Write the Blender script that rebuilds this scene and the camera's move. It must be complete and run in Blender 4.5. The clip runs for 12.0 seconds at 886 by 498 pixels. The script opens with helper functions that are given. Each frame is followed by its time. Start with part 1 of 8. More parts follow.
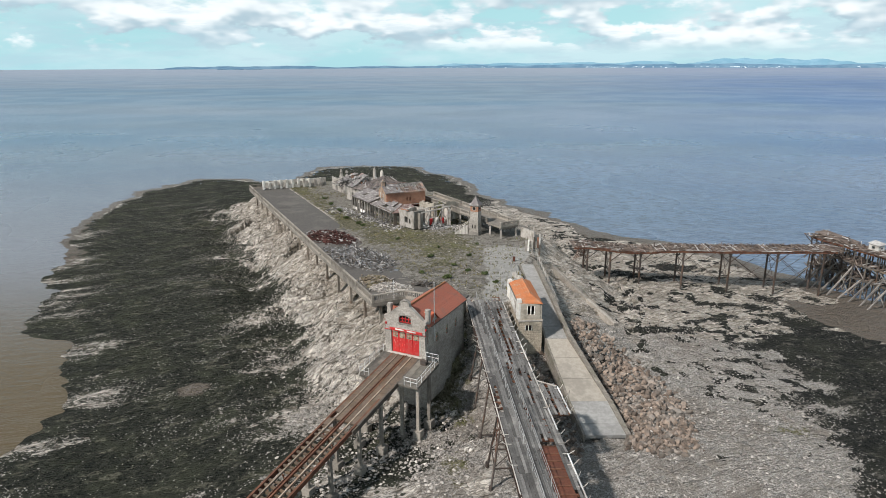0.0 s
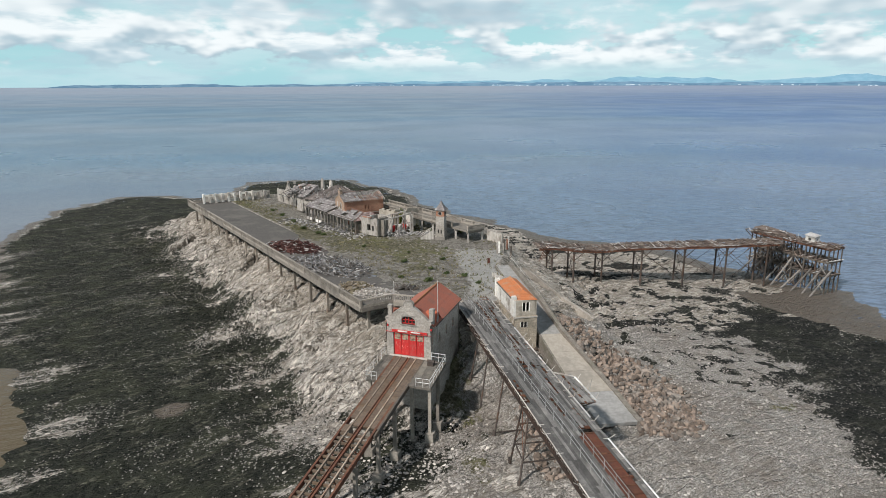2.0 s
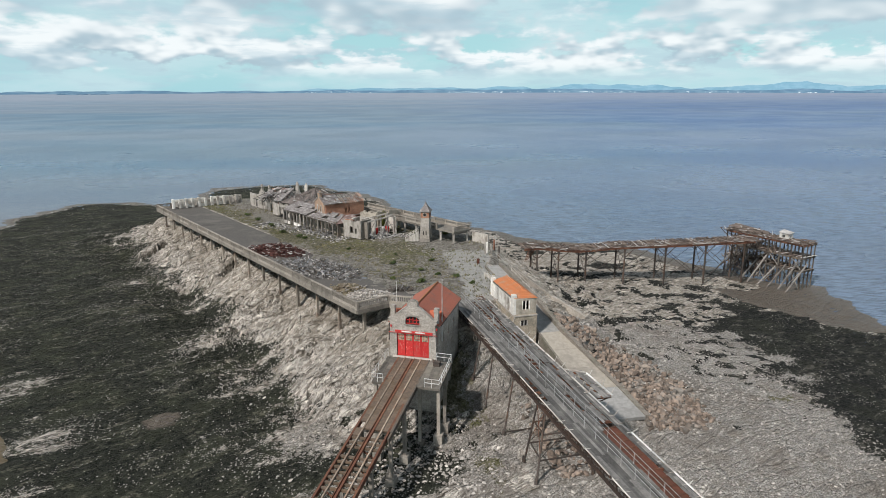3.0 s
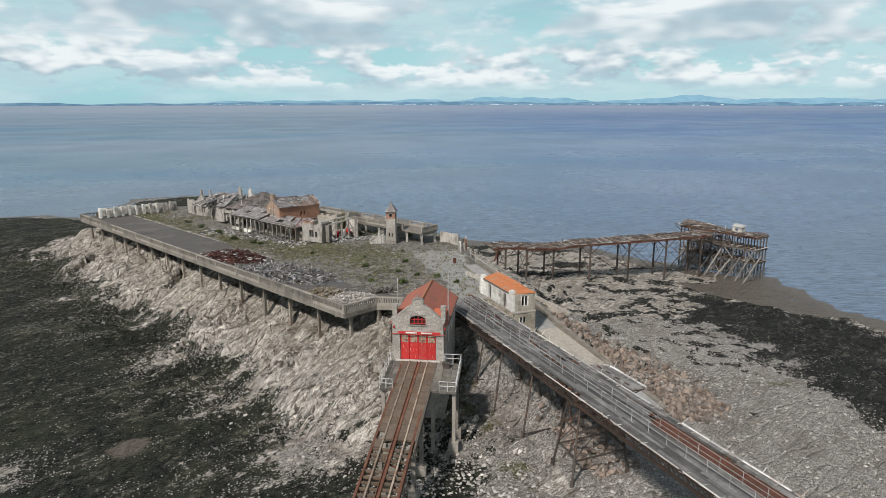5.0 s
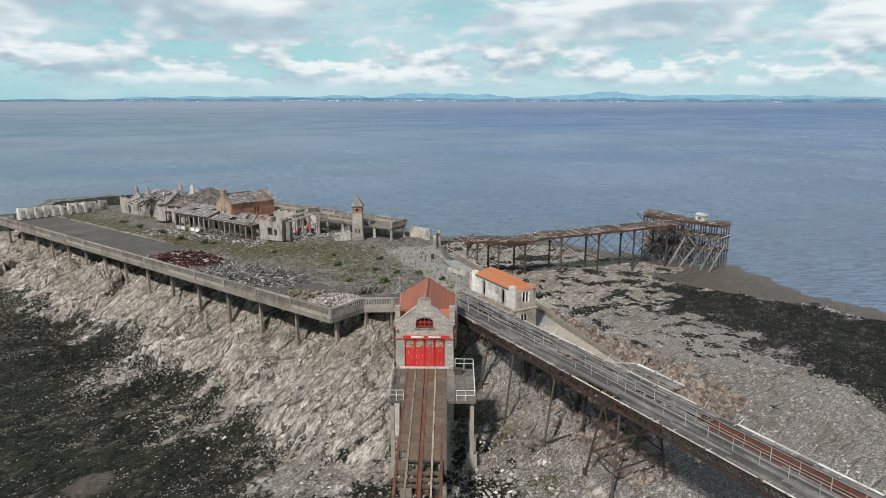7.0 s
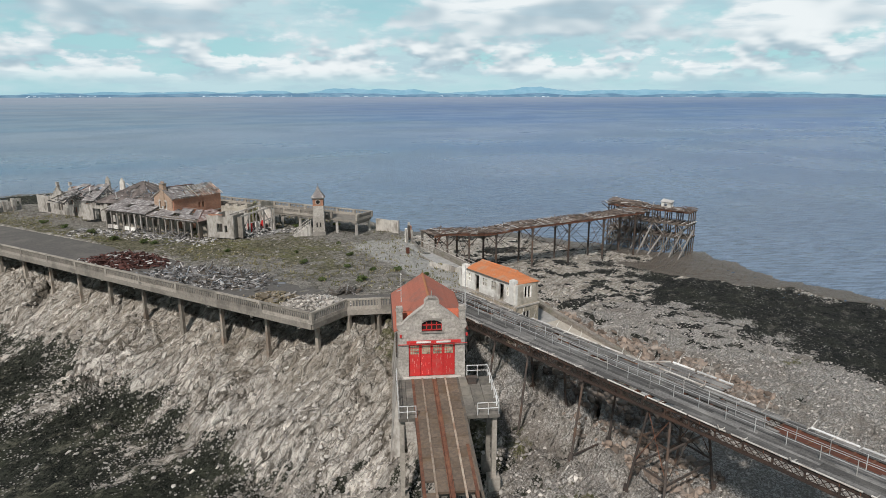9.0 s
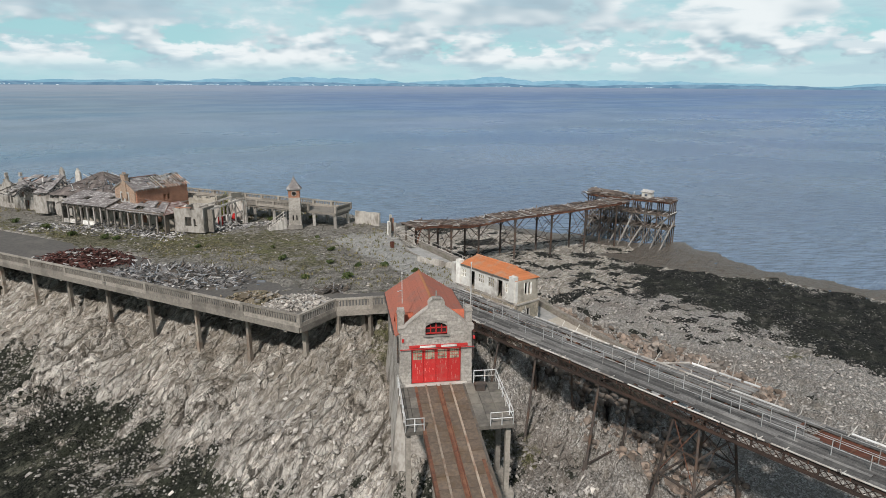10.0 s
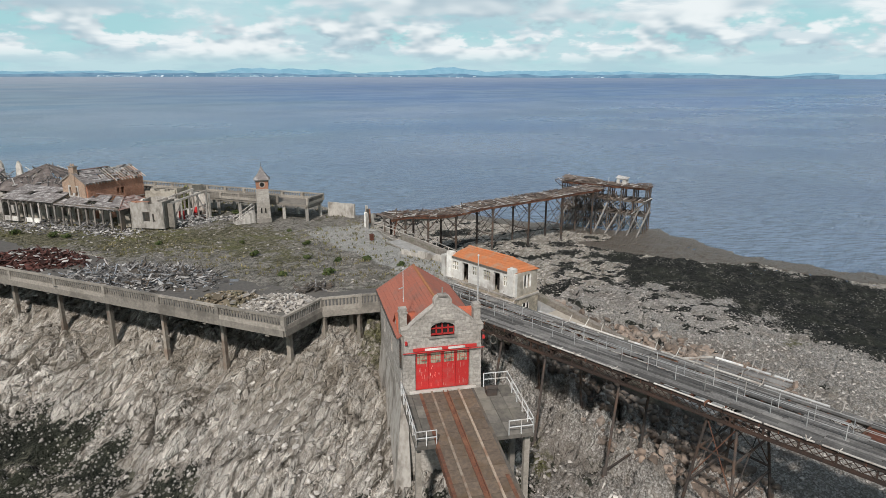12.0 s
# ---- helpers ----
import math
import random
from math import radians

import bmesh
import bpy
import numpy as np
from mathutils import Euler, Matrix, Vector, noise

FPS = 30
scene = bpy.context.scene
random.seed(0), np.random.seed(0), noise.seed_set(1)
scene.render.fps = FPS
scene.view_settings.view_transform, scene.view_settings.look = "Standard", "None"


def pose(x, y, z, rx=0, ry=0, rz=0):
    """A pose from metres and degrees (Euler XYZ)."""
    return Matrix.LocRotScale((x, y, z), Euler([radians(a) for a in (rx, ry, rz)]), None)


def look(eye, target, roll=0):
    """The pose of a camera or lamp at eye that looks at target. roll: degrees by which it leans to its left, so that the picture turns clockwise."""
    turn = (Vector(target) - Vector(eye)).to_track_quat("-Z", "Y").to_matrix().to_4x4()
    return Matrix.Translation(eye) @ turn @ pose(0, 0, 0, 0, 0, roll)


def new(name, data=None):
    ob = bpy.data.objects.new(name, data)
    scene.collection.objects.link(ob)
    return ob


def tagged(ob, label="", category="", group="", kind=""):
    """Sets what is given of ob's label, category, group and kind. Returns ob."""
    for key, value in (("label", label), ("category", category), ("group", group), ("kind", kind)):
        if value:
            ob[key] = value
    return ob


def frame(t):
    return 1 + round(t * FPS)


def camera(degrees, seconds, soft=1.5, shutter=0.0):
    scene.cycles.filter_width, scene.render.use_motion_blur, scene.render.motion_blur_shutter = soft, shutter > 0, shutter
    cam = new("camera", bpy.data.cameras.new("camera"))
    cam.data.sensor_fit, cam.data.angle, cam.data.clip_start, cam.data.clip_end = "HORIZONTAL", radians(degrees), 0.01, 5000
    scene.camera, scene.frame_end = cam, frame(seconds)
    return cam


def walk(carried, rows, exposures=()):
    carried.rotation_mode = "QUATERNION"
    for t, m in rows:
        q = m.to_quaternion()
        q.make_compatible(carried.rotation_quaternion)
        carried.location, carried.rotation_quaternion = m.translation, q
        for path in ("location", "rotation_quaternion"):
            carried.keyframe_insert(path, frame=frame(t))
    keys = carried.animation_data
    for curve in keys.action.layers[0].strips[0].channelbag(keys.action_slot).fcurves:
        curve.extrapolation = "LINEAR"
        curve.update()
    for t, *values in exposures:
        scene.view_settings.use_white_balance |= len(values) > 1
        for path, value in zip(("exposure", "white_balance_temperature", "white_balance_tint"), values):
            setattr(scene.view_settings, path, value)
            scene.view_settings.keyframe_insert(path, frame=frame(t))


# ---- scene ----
cam = camera(68.9, 12.0, soft=0.75)
PATH = [
    (0, (-0.135, 1.998, 47.241), (-0.134, 3.919, 46.684), -0.2),
    (0.5, (-3.261, 2.02, 46.576), (-3.188, 3.945, 46.038), -0.1),
    (1, (-6.165, 2.262, 45.885), (-6.027, 4.186, 45.357), -0.1),
    (1.5, (-9.003, 2.658, 45.184), (-8.801, 4.58, 44.668), -0.2),
    (2, (-11.828, 3.237, 44.473), (-11.559, 5.153, 43.967), -0.2),
    (2.5, (-14.709, 4.106, 43.767), (-14.375, 6.014, 43.271), -0.1),
    (3, (-17.54, 5.327, 43.047), (-17.142, 7.225, 42.561), -0.1),
    (5, (-26.856, 13.044, 39.428), (-26.206, 14.881, 38.979), 0.0),
    (5.5, (-28.7, 15.308, 38.927), (-27.995, 17.125, 38.478), 0.1),
    (6, (-30.23, 17.773, 38.426), (-29.471, 19.567, 37.976), 0.1),
    (6.5, (-31.539, 20.422, 37.933), (-30.727, 22.193, 37.479), 0.1),
    (7, (-32.542, 23.212, 37.481), (-31.682, 24.959, 37.022), 0.1),
    (9, (-34.831, 34.828, 34.847), (-33.785, 36.466, 34.376), -0.0),
    (9.5, (-35.104, 37.888, 34.522), (-34.011, 39.491, 34.037), 0.2),
    (10, (-35.272, 40.967, 34.182), (-34.132, 42.533, 33.682), 0.4),
    (10.5, (-35.312, 43.754, 33.839), (-34.13, 45.283, 33.325), 0.3),
    (11, (-35.253, 45.756, 33.504), (-34.039, 47.257, 32.98), 0.3),
    (11.5, (-35.258, 46.875, 33.155), (-34.027, 48.361, 32.631), 0.4),
    (12, (-35.169, 47.524, 32.842), (-33.927, 49.0, 32.317), 0.2),
]
walk(cam, [(t, look(eye, target, roll)) for t, eye, target, roll in PATH], [(0, 0.25), (0.5, 0.20), (3, 0.12), (5.5, 0.02), (12, 0.02)])

# ---- world, sun, exposure ----
SEA = -2.5
scene.view_settings.exposure = 0.0
world = bpy.data.worlds.new("sky")
scene.world = world
world.use_nodes = True
SUN_DIR = Vector((-0.66, -0.54, 0.84)).normalized()


def build_world():
    nt = world.node_tree
    nt.nodes.clear()
    N, L = nt.nodes.new, nt.links.new
    out, bg = N("ShaderNodeOutputWorld"), N("ShaderNodeBackground")
    sky = N("ShaderNodeTexSky")
    sky.sky_type, sky.sun_disc = "NISHITA", False
    sky.sun_elevation = math.asin(SUN_DIR.z)
    sky.sun_rotation = math.atan2(SUN_DIR.x, SUN_DIR.y)
    sky.air_density, sky.dust_density, sky.ozone_density = 1.0, 0.3, 2.5
    tint = N("ShaderNodeMixRGB")
    tint.blend_type, tint.inputs[0].default_value = "MULTIPLY", 1.0
    tint.inputs[2].default_value = (0.105, 0.108, 0.088, 1)
    L(sky.outputs[0], tint.inputs[1])
    geo = N("ShaderNodeTexCoord")
    sep = N("ShaderNodeSeparateXYZ")
    L(geo.outputs["Generated"], sep.inputs[0])

    def field(lift, scale, zs, detail, seed):
        mp = N("ShaderNodeMapping")
        mp.inputs["Location"].default_value = (seed, seed * 0.7, lift)
        mp.inputs["Scale"].default_value = (1, 1, zs)
        nz = N("ShaderNodeTexNoise")
        nz.inputs["Scale"].default_value, nz.inputs["Detail"].default_value = scale, detail
        nz.inputs["Roughness"].default_value = 0.55
        L(geo.outputs["Generated"], mp.inputs[0])
        L(mp.outputs[0], nz.inputs["Vector"])
        return nz.outputs["Fac"]

    def puffs(lift, scale, zs, seed, share):
        """Noise with rounded lumps on it, like the heads of cumulus."""
        mp = N("ShaderNodeMapping")
        mp.inputs["Location"].default_value = (seed, seed * 0.7, lift)
        mp.inputs["Scale"].default_value = (1, 1, zs)
        vo = N("ShaderNodeTexVoronoi")
        vo.feature = "SMOOTH_F1"
        for key, v in (("Scale", scale * 3.2), ("Detail", 3.0), ("Roughness", 0.55), ("Lacunarity", 2.3), ("Smoothness", 0.35)):
            vo.inputs[key].default_value = v
        L(geo.outputs["Generated"], mp.inputs[0])
        L(mp.outputs[0], vo.inputs["Vector"])
        lump = N("ShaderNodeMath")
        lump.operation = "MULTIPLY_ADD"
        lump.inputs[1].default_value = -share
        L(vo.outputs["Distance"], lump.inputs[0])
        L(field(lift, scale, zs, 4.0, seed), lump.inputs[2])
        return lump.outputs[0]

    def step(src, a, b, lo=0.0, hi=1.0):
        mr = N("ShaderNodeMapRange")
        mr.interpolation_type = "SMOOTHSTEP"
        for i, v in enumerate((a, b, lo, hi)):
            mr.inputs[i + 1].default_value = v
        L(src, mr.inputs[0])
        return mr.outputs[0]

    def mix(fac, a, b):
        m = N("ShaderNodeMixRGB")
        for i, v in enumerate((fac, a, b)):
            if isinstance(v, (tuple, float)):
                m.inputs[i].default_value = v
            else:
                L(v, m.inputs[i])
        return m.outputs[0]

    def mul(a, b):
        m = N("ShaderNodeMath")
        m.operation = "MULTIPLY"
        for i, v in enumerate((a, b)):
            if isinstance(v, float):
                m.inputs[i].default_value = v
            else:
                L(v, m.inputs[i])
        return m.outputs[0]

    # cyan gaps, a pale veil, and flat-based cumulus that shrinks towards the horizon
    haze = step(sep.outputs["Z"], -0.01, 0.30, 0.85, 0.0)
    base = mix(haze, tint.outputs[0], (0.40, 0.76, 0.88, 1))
    veil = field(0.0, 3.2, 4.0, 6.0, 2.3)
    veiled = mix(mul(step(veil, 0.40, 0.60), 0.65), base, (0.68, 0.85, 0.91, 1))
    big, low = puffs(0.0, 4.2, 2.3, 4.7, 0.11), puffs(0.0, 10.0, 2.4, 6.3, 0.11)
    big_here, big_up = field(0.0, 4.2, 2.3, 3.0, 4.7), field(0.075, 4.2, 2.3, 3.0, 4.7)
    low_here, low_up = field(0.0, 10.0, 2.4, 3.0, 6.3), field(0.035, 10.0, 2.4, 3.0, 6.3)
    high_part = step(sep.outputs["Z"], 0.05, 0.10)

    def blend(a, b):
        m = N("ShaderNodeMix")
        L(high_part, m.inputs["Factor"])
        L(a, m.inputs["A"])
        L(b, m.inputs["B"])
        return m.outputs["Result"]

    heap, here, top = blend(low, big), blend(low_here, big_here), blend(low_up, big_up)
    under = N("ShaderNodeMath")
    under.operation = "SUBTRACT"
    L(top, under.inputs[0])
    L(here, under.inputs[1])
    mask = mul(step(heap, 0.315, 0.41), step(sep.outputs["Z"], 0.008, 0.035))
    body = mix(step(under.outputs[0], -0.10, 0.11), (1.0, 1.05, 1.07, 1), (0.46, 0.60, 0.69, 1))
    with_heaps = mix(mul(mask, 0.94), veiled, body)
    grey_low = mix(mul(step(field(0.0, 9.0, 6.0, 5.0, 1.1), 0.48, 0.62), 0.45), with_heaps, (0.50, 0.68, 0.78, 1))
    high = mix(mul(step(sep.outputs["Z"], 0.2, 0.5), 0.75), grey_low, (0.15, 0.195, 0.26, 1))
    L(high, bg.inputs[0])
    bg.inputs[1].default_value = 0.86
    L(bg.outputs[0], out.inputs[0])


build_world()
sun_data = bpy.data.lights.new("sun", "SUN")
sun_data.energy, sun_data.angle, sun_data.color = 3.9, radians(3), (1.0, 0.955, 0.915)
sun = new("sun", sun_data)
sun.matrix_world = look(SUN_DIR * 300, (0, 0, 0))


# ---- materials ----
class Nodes:
    """A short way to write node trees."""

    def __init__(self, name):
        self.m = bpy.data.materials.new(name)
        self.m.use_nodes = True
        self.t = self.m.node_tree
        self.bsdf = self.t.nodes["Principled BSDF"]
        self.pos = self.t.nodes.new("ShaderNodeNewGeometry").outputs["Position"]

    def put(self, socket, v):
        if hasattr(v, "is_linked"):
            self.t.links.new(v, socket)
        elif isinstance(v, tuple) and len(v) == 3 and socket.type == "RGBA":
            socket.default_value = (*v, 1)
        else:
            socket.default_value = v

    def turned(self, where, turn):
        """The position seen along turned axes."""
        if not any(turn):
            return where
        mp = self.t.nodes.new("ShaderNodeMapping")
        mp.inputs["Rotation"].default_value = turn
        self.t.links.new(where, mp.inputs[0])
        return mp.outputs[0]

    def noise(self, scale, detail=4.0, rough=0.55, stretch=(1, 1, 1), turn=(0, 0, 0)):
        mp = self.t.nodes.new("ShaderNodeMapping")
        mp.inputs["Scale"].default_value = stretch
        n = self.t.nodes.new("ShaderNodeTexNoise")
        n.inputs["Scale"].default_value, n.inputs["Detail"].default_value, n.inputs["Roughness"].default_value = scale, detail, rough
        self.t.links.new(self.turned(self.pos, turn), mp.inputs[0])
        self.t.links.new(mp.outputs[0], n.inputs["Vector"])
        return n.outputs["Fac"]

    def warped(self, scale, amount):
        """The position, shaken by noise."""
        nz = self.t.nodes.new("ShaderNodeTexNoise")
        nz.inputs["Scale"].default_value, nz.inputs["Detail"].default_value = scale, 4
        self.t.links.new(self.pos, nz.inputs["Vector"])
        k = self.t.nodes.new("ShaderNodeVectorMath")
        k.operation = "MULTIPLY_ADD"
        self.t.links.new(nz.outputs["Color"], k.inputs[0])
        k.inputs[1].default_value = (amount, amount, amount)
        self.t.links.new(self.pos, k.inputs[2])
        return k.outputs[0]

    def cells(self, scale, feature, where, stretch=(1, 1, 1), turn=(0, 0, 0)):
        """Stretched cells round a given position; gives distance and the cell's own value."""
        mp = self.t.nodes.new("ShaderNodeMapping")
        mp.inputs["Scale"].default_value = stretch
        n = self.t.nodes.new("ShaderNodeTexVoronoi")
        n.feature = feature
        n.inputs["Scale"].default_value = scale
        self.t.links.new(self.turned(where, turn), mp.inputs[0])
        self.t.links.new(mp.outputs[0], n.inputs["Vector"])
        if feature != "F1":
            return n.outputs["Distance"]
        sep = self.t.nodes.new("ShaderNodeSeparateColor")
        self.t.links.new(n.outputs["Color"], sep.inputs[0])
        return n.outputs["Distance"], sep.outputs[0]

    def voronoi(self, scale, feature="F1", out="Distance", stretch=(1, 1, 1), jitter=1.0):
        mp = self.t.nodes.new("ShaderNodeMapping")
        mp.inputs["Scale"].default_value = stretch
        n = self.t.nodes.new("ShaderNodeTexVoronoi")
        n.feature = feature
        n.inputs["Scale"].default_value, n.inputs["Randomness"].default_value = scale, jitter
        self.t.links.new(self.pos, mp.inputs[0])
        self.t.links.new(mp.outputs[0], n.inputs["Vector"])
        return n.outputs[out]

    def ramp(self, src, a, b, lo=0.0, hi=1.0):
        n = self.t.nodes.new("ShaderNodeMapRange")
        n.interpolation_type = "SMOOTHSTEP"
        for i, v in enumerate((a, b, lo, hi)):
            n.inputs[i + 1].default_value = v
        self.t.links.new(src, n.inputs[0])
        return n.outputs[0]

    def math(self, op, a, b):
        n = self.t.nodes.new("ShaderNodeMath")
        n.operation = op
        self.put(n.inputs[0], a), self.put(n.inputs[1], b)
        return n.outputs[0]

    def mix(self, fac, a, b, mode="MIX"):
        n = self.t.nodes.new("ShaderNodeMixRGB")
        n.blend_type = mode
        self.put(n.inputs[0], fac), self.put(n.inputs[1], a), self.put(n.inputs[2], b)
        return n.outputs[0]

    def grey(self, v):
        n = self.t.nodes.new("ShaderNodeCombineColor")
        for i in range(3):
            self.put(n.inputs[i], v)
        return n.outputs[0]

    def attr(self, name):
        n = self.t.nodes.new("ShaderNodeAttribute")
        n.attribute_name = name
        return n.outputs["Fac"]

    def chance(self):
        return self.t.nodes.new("ShaderNodeObjectInfo").outputs["Random"]

    def island(self):
        return self.t.nodes.new("ShaderNodeNewGeometry").outputs["Random Per Island"]

    def bump(self, height, strength, dist=0.1):
        n = self.t.nodes.new("ShaderNodeBump")
        n.inputs["Strength"].default_value, n.inputs["Distance"].default_value = strength, dist
        self.t.links.new(height, n.inputs["Height"])
        self.t.links.new(n.outputs[0], self.bsdf.inputs["Normal"])

    def done(self, color, rough=0.9, metal=0.0, spec=0.3):
        self.put(self.bsdf.inputs["Base Color"], color)
        self.put(self.bsdf.inputs["Roughness"], rough)
        self.put(self.bsdf.inputs["Metallic"], metal)
        self.bsdf.inputs["Specular IOR Level"].default_value = spec
        return self.m


def worn(name, a, b, stain, big=0.35, fine=3.0, amount=0.7, rough=0.9, bump=0.4, dist=0.04, metal=0.0, vary=0.25, stretch=(1, 1, 1), islands=False):
    """A weathered surface: two colours by fine grain, broad stains of a third, and a shift from piece to piece."""
    n = Nodes(name)
    grain = n.noise(fine, 5, 0.6, stretch)
    broad = n.noise(big, 4, 0.6, stretch)
    col = n.mix(n.ramp(grain, 0.35, 0.65), a, b)
    col = n.mix(n.math("MULTIPLY", n.ramp(broad, 0.47, 0.66), amount), col, stain)
    r = n.island() if islands else n.chance()
    col = n.mix(1.0, col, n.grey(n.ramp(r, 0, 1, 1 - vary, 1 + vary)), "MULTIPLY")
    n.bump(grain, bump, dist)
    return n.done(col, rough, metal)


def stonework(name, a, b, joint, w=0.6, h=0.3, lichen=(0.2, 0.19, 0.15)):
    """Coursed rubble stone. The courses follow height and the run of the wall."""
    n = Nodes(name)
    uv = n.t.nodes.new("ShaderNodeTexCoord")
    sep = n.t.nodes.new("ShaderNodeSeparateXYZ")
    n.t.links.new(uv.outputs["Object"], sep.inputs[0])
    com = n.t.nodes.new("ShaderNodeCombineXYZ")
    n.t.links.new(n.math("ADD", sep.outputs[0], sep.outputs[1]), com.inputs[0])
    n.t.links.new(sep.outputs[2], com.inputs[1])
    br = n.t.nodes.new("ShaderNodeTexBrick")
    br.inputs["Scale"].default_value = 1.0
    br.inputs["Brick Width"].default_value, br.inputs["Row Height"].default_value = w, h
    br.inputs["Mortar Size"].default_value, br.inputs["Mortar Smooth"].default_value = 0.025, 0.4
    br.inputs["Color1"].default_value, br.inputs["Color2"].default_value = (*a, 1), (*b, 1)
    br.inputs["Mortar"].default_value = (*joint, 1)
    n.t.links.new(com.outputs[0], br.inputs["Vector"])
    col = n.mix(n.math("MULTIPLY", n.ramp(n.noise(0.5, 5), 0.45, 0.7), 0.65), br.outputs["Color"], lichen)
    col = n.mix(0.5, col, n.grey(n.ramp(n.noise(5.0, 4), 0.3, 0.7, 0.55, 1.35)), "MULTIPLY")
    n.bump(n.math("SUBTRACT", n.noise(4.0, 4), br.outputs["Fac"]), 0.6, 0.06)
    return n.done(col, 0.92)


M_STONE = stonework("granite_wall", (0.45, 0.412, 0.365), (0.33, 0.30, 0.268), (0.38, 0.35, 0.312), lichen=(0.25, 0.225, 0.19))
M_STONE_DARK = stonework("dark_stone", (0.26, 0.23, 0.195), (0.18, 0.158, 0.135), (0.22, 0.195, 0.17), lichen=(0.12, 0.12, 0.08))
M_TRIM = worn("dressed_stone", (0.39, 0.355, 0.315), (0.30, 0.27, 0.24), (0.22, 0.2, 0.17))
M_CONC = worn("weathered_concrete", (0.30, 0.27, 0.23), (0.235, 0.21, 0.18), (0.15, 0.135, 0.115), big=0.5, fine=4)
M_CONC_PALE = worn("pale_concrete", (0.47, 0.44, 0.40), (0.39, 0.36, 0.32), (0.28, 0.25, 0.22), big=0.25, fine=2)
M_CONC_DARK = worn("dark_concrete_deck", (0.105, 0.096, 0.086), (0.080, 0.074, 0.068), (0.14, 0.128, 0.112), big=0.16, fine=2.5, amount=0.7, vary=0.12)
M_RENDER = worn("stained_render", (0.52, 0.485, 0.435), (0.38, 0.345, 0.305), (0.19, 0.165, 0.14), big=0.8, fine=2.5, amount=0.85, stretch=(1, 1, 0.5))
M_WHITE = worn("flaking_whitewash", (0.74, 0.72, 0.67), (0.62, 0.59, 0.54), (0.36, 0.32, 0.28), big=0.6, fine=2, amount=0.8)
M_BRICK = stonework("red_brick", (0.47, 0.20, 0.115), (0.38, 0.155, 0.09), (0.38, 0.23, 0.16), 0.3, 0.1, lichen=(0.26, 0.13, 0.09))
M_TILE = worn("red_roof_tile", (0.375, 0.128, 0.085), (0.31, 0.108, 0.074), (0.25, 0.12, 0.092), big=0.7, fine=7, vary=0.05)
M_TILE_NEW = worn("orange_roof_tile", (0.52, 0.185, 0.075), (0.44, 0.155, 0.065), (0.36, 0.24, 0.16), big=0.9, fine=7, amount=0.7, vary=0.1)
M_RIDGE = worn("ridge_tile", (0.47, 0.2, 0.09), (0.40, 0.17, 0.08), (0.25, 0.13, 0.08))
M_SLATE = worn("broken_slate", (0.225, 0.20, 0.19), (0.145, 0.13, 0.125), (0.46, 0.44, 0.42), big=1.7, fine=5, amount=0.7, vary=0.15)
M_SLATE_RED = worn("faded_tile", (0.27, 0.175, 0.15), (0.19, 0.13, 0.115), (0.40, 0.375, 0.35), big=1.7, fine=5, amount=0.75, vary=0.15)
M_HIP = worn("faded_hip_tile", (0.28, 0.165, 0.13), (0.22, 0.135, 0.11), (0.3, 0.25, 0.22), big=1.5, fine=5)
M_RAMP_GREY = worn("grey_slip_concrete", (0.33, 0.322, 0.305), (0.27, 0.262, 0.248), (0.22, 0.212, 0.198), big=0.25, fine=2, vary=0.05)
M_RAMP_BUFF = worn("buff_slip_concrete", (0.40, 0.36, 0.305), (0.34, 0.305, 0.255), (0.26, 0.235, 0.20), big=0.25, fine=2, vary=0.05)
M_RED = worn("red_paint", (0.52, 0.035, 0.032), (0.45, 0.03, 0.03), (0.40, 0.08, 0.07), big=1.2, fine=9, amount=0.6, rough=0.5, bump=0.15, vary=0.08)
M_RED_PATCH = worn("bare_patches", (0.60, 0.32, 0.28), (0.62, 0.05, 0.04), (0.5, 0.2, 0.17), big=2, fine=5, stretch=(1, 1, 0.3))
M_RUST = worn("rusty_iron", (0.155, 0.065, 0.04), (0.10, 0.05, 0.035), (0.2, 0.10, 0.06), big=0.8, fine=4, rough=0.85, metal=0.1)
M_RUST_BRIGHT = worn("bright_rust", (0.165, 0.062, 0.038), (0.125, 0.047, 0.03), (0.10, 0.05, 0.035), big=0.5, fine=3, rough=0.8)
M_IRON = worn("dark_corroded_iron", (0.085, 0.07, 0.06), (0.06, 0.05, 0.045), (0.12, 0.07, 0.045), big=0.8, fine=4, rough=0.8, metal=0.1)
M_RAIL = worn("weathered_white_paint", (0.66, 0.66, 0.64), (0.57, 0.56, 0.54), (0.38, 0.32, 0.27), big=1.0, fine=6, rough=0.6, bump=0.1)
M_WOOD = worn("grey_timber", (0.21, 0.185, 0.16), (0.145, 0.13, 0.115), (0.25, 0.235, 0.215), big=0.6, fine=4, stretch=(1, 1, 1), vary=0.35)
M_WOOD_DARK = worn("wet_dark_timber", (0.125, 0.11, 0.095), (0.085, 0.075, 0.065), (0.16, 0.12, 0.085), big=0.6, fine=3, vary=0.3)
M_WOOD_PALE = worn("bleached_timber", (0.42, 0.39, 0.35), (0.30, 0.275, 0.25), (0.21, 0.18, 0.15), big=0.7, fine=4, vary=0.35)
M_PLANK = worn("bridge_plank", (0.155, 0.148, 0.14), (0.105, 0.10, 0.095), (0.22, 0.21, 0.195), big=0.5, fine=5, vary=0.45)
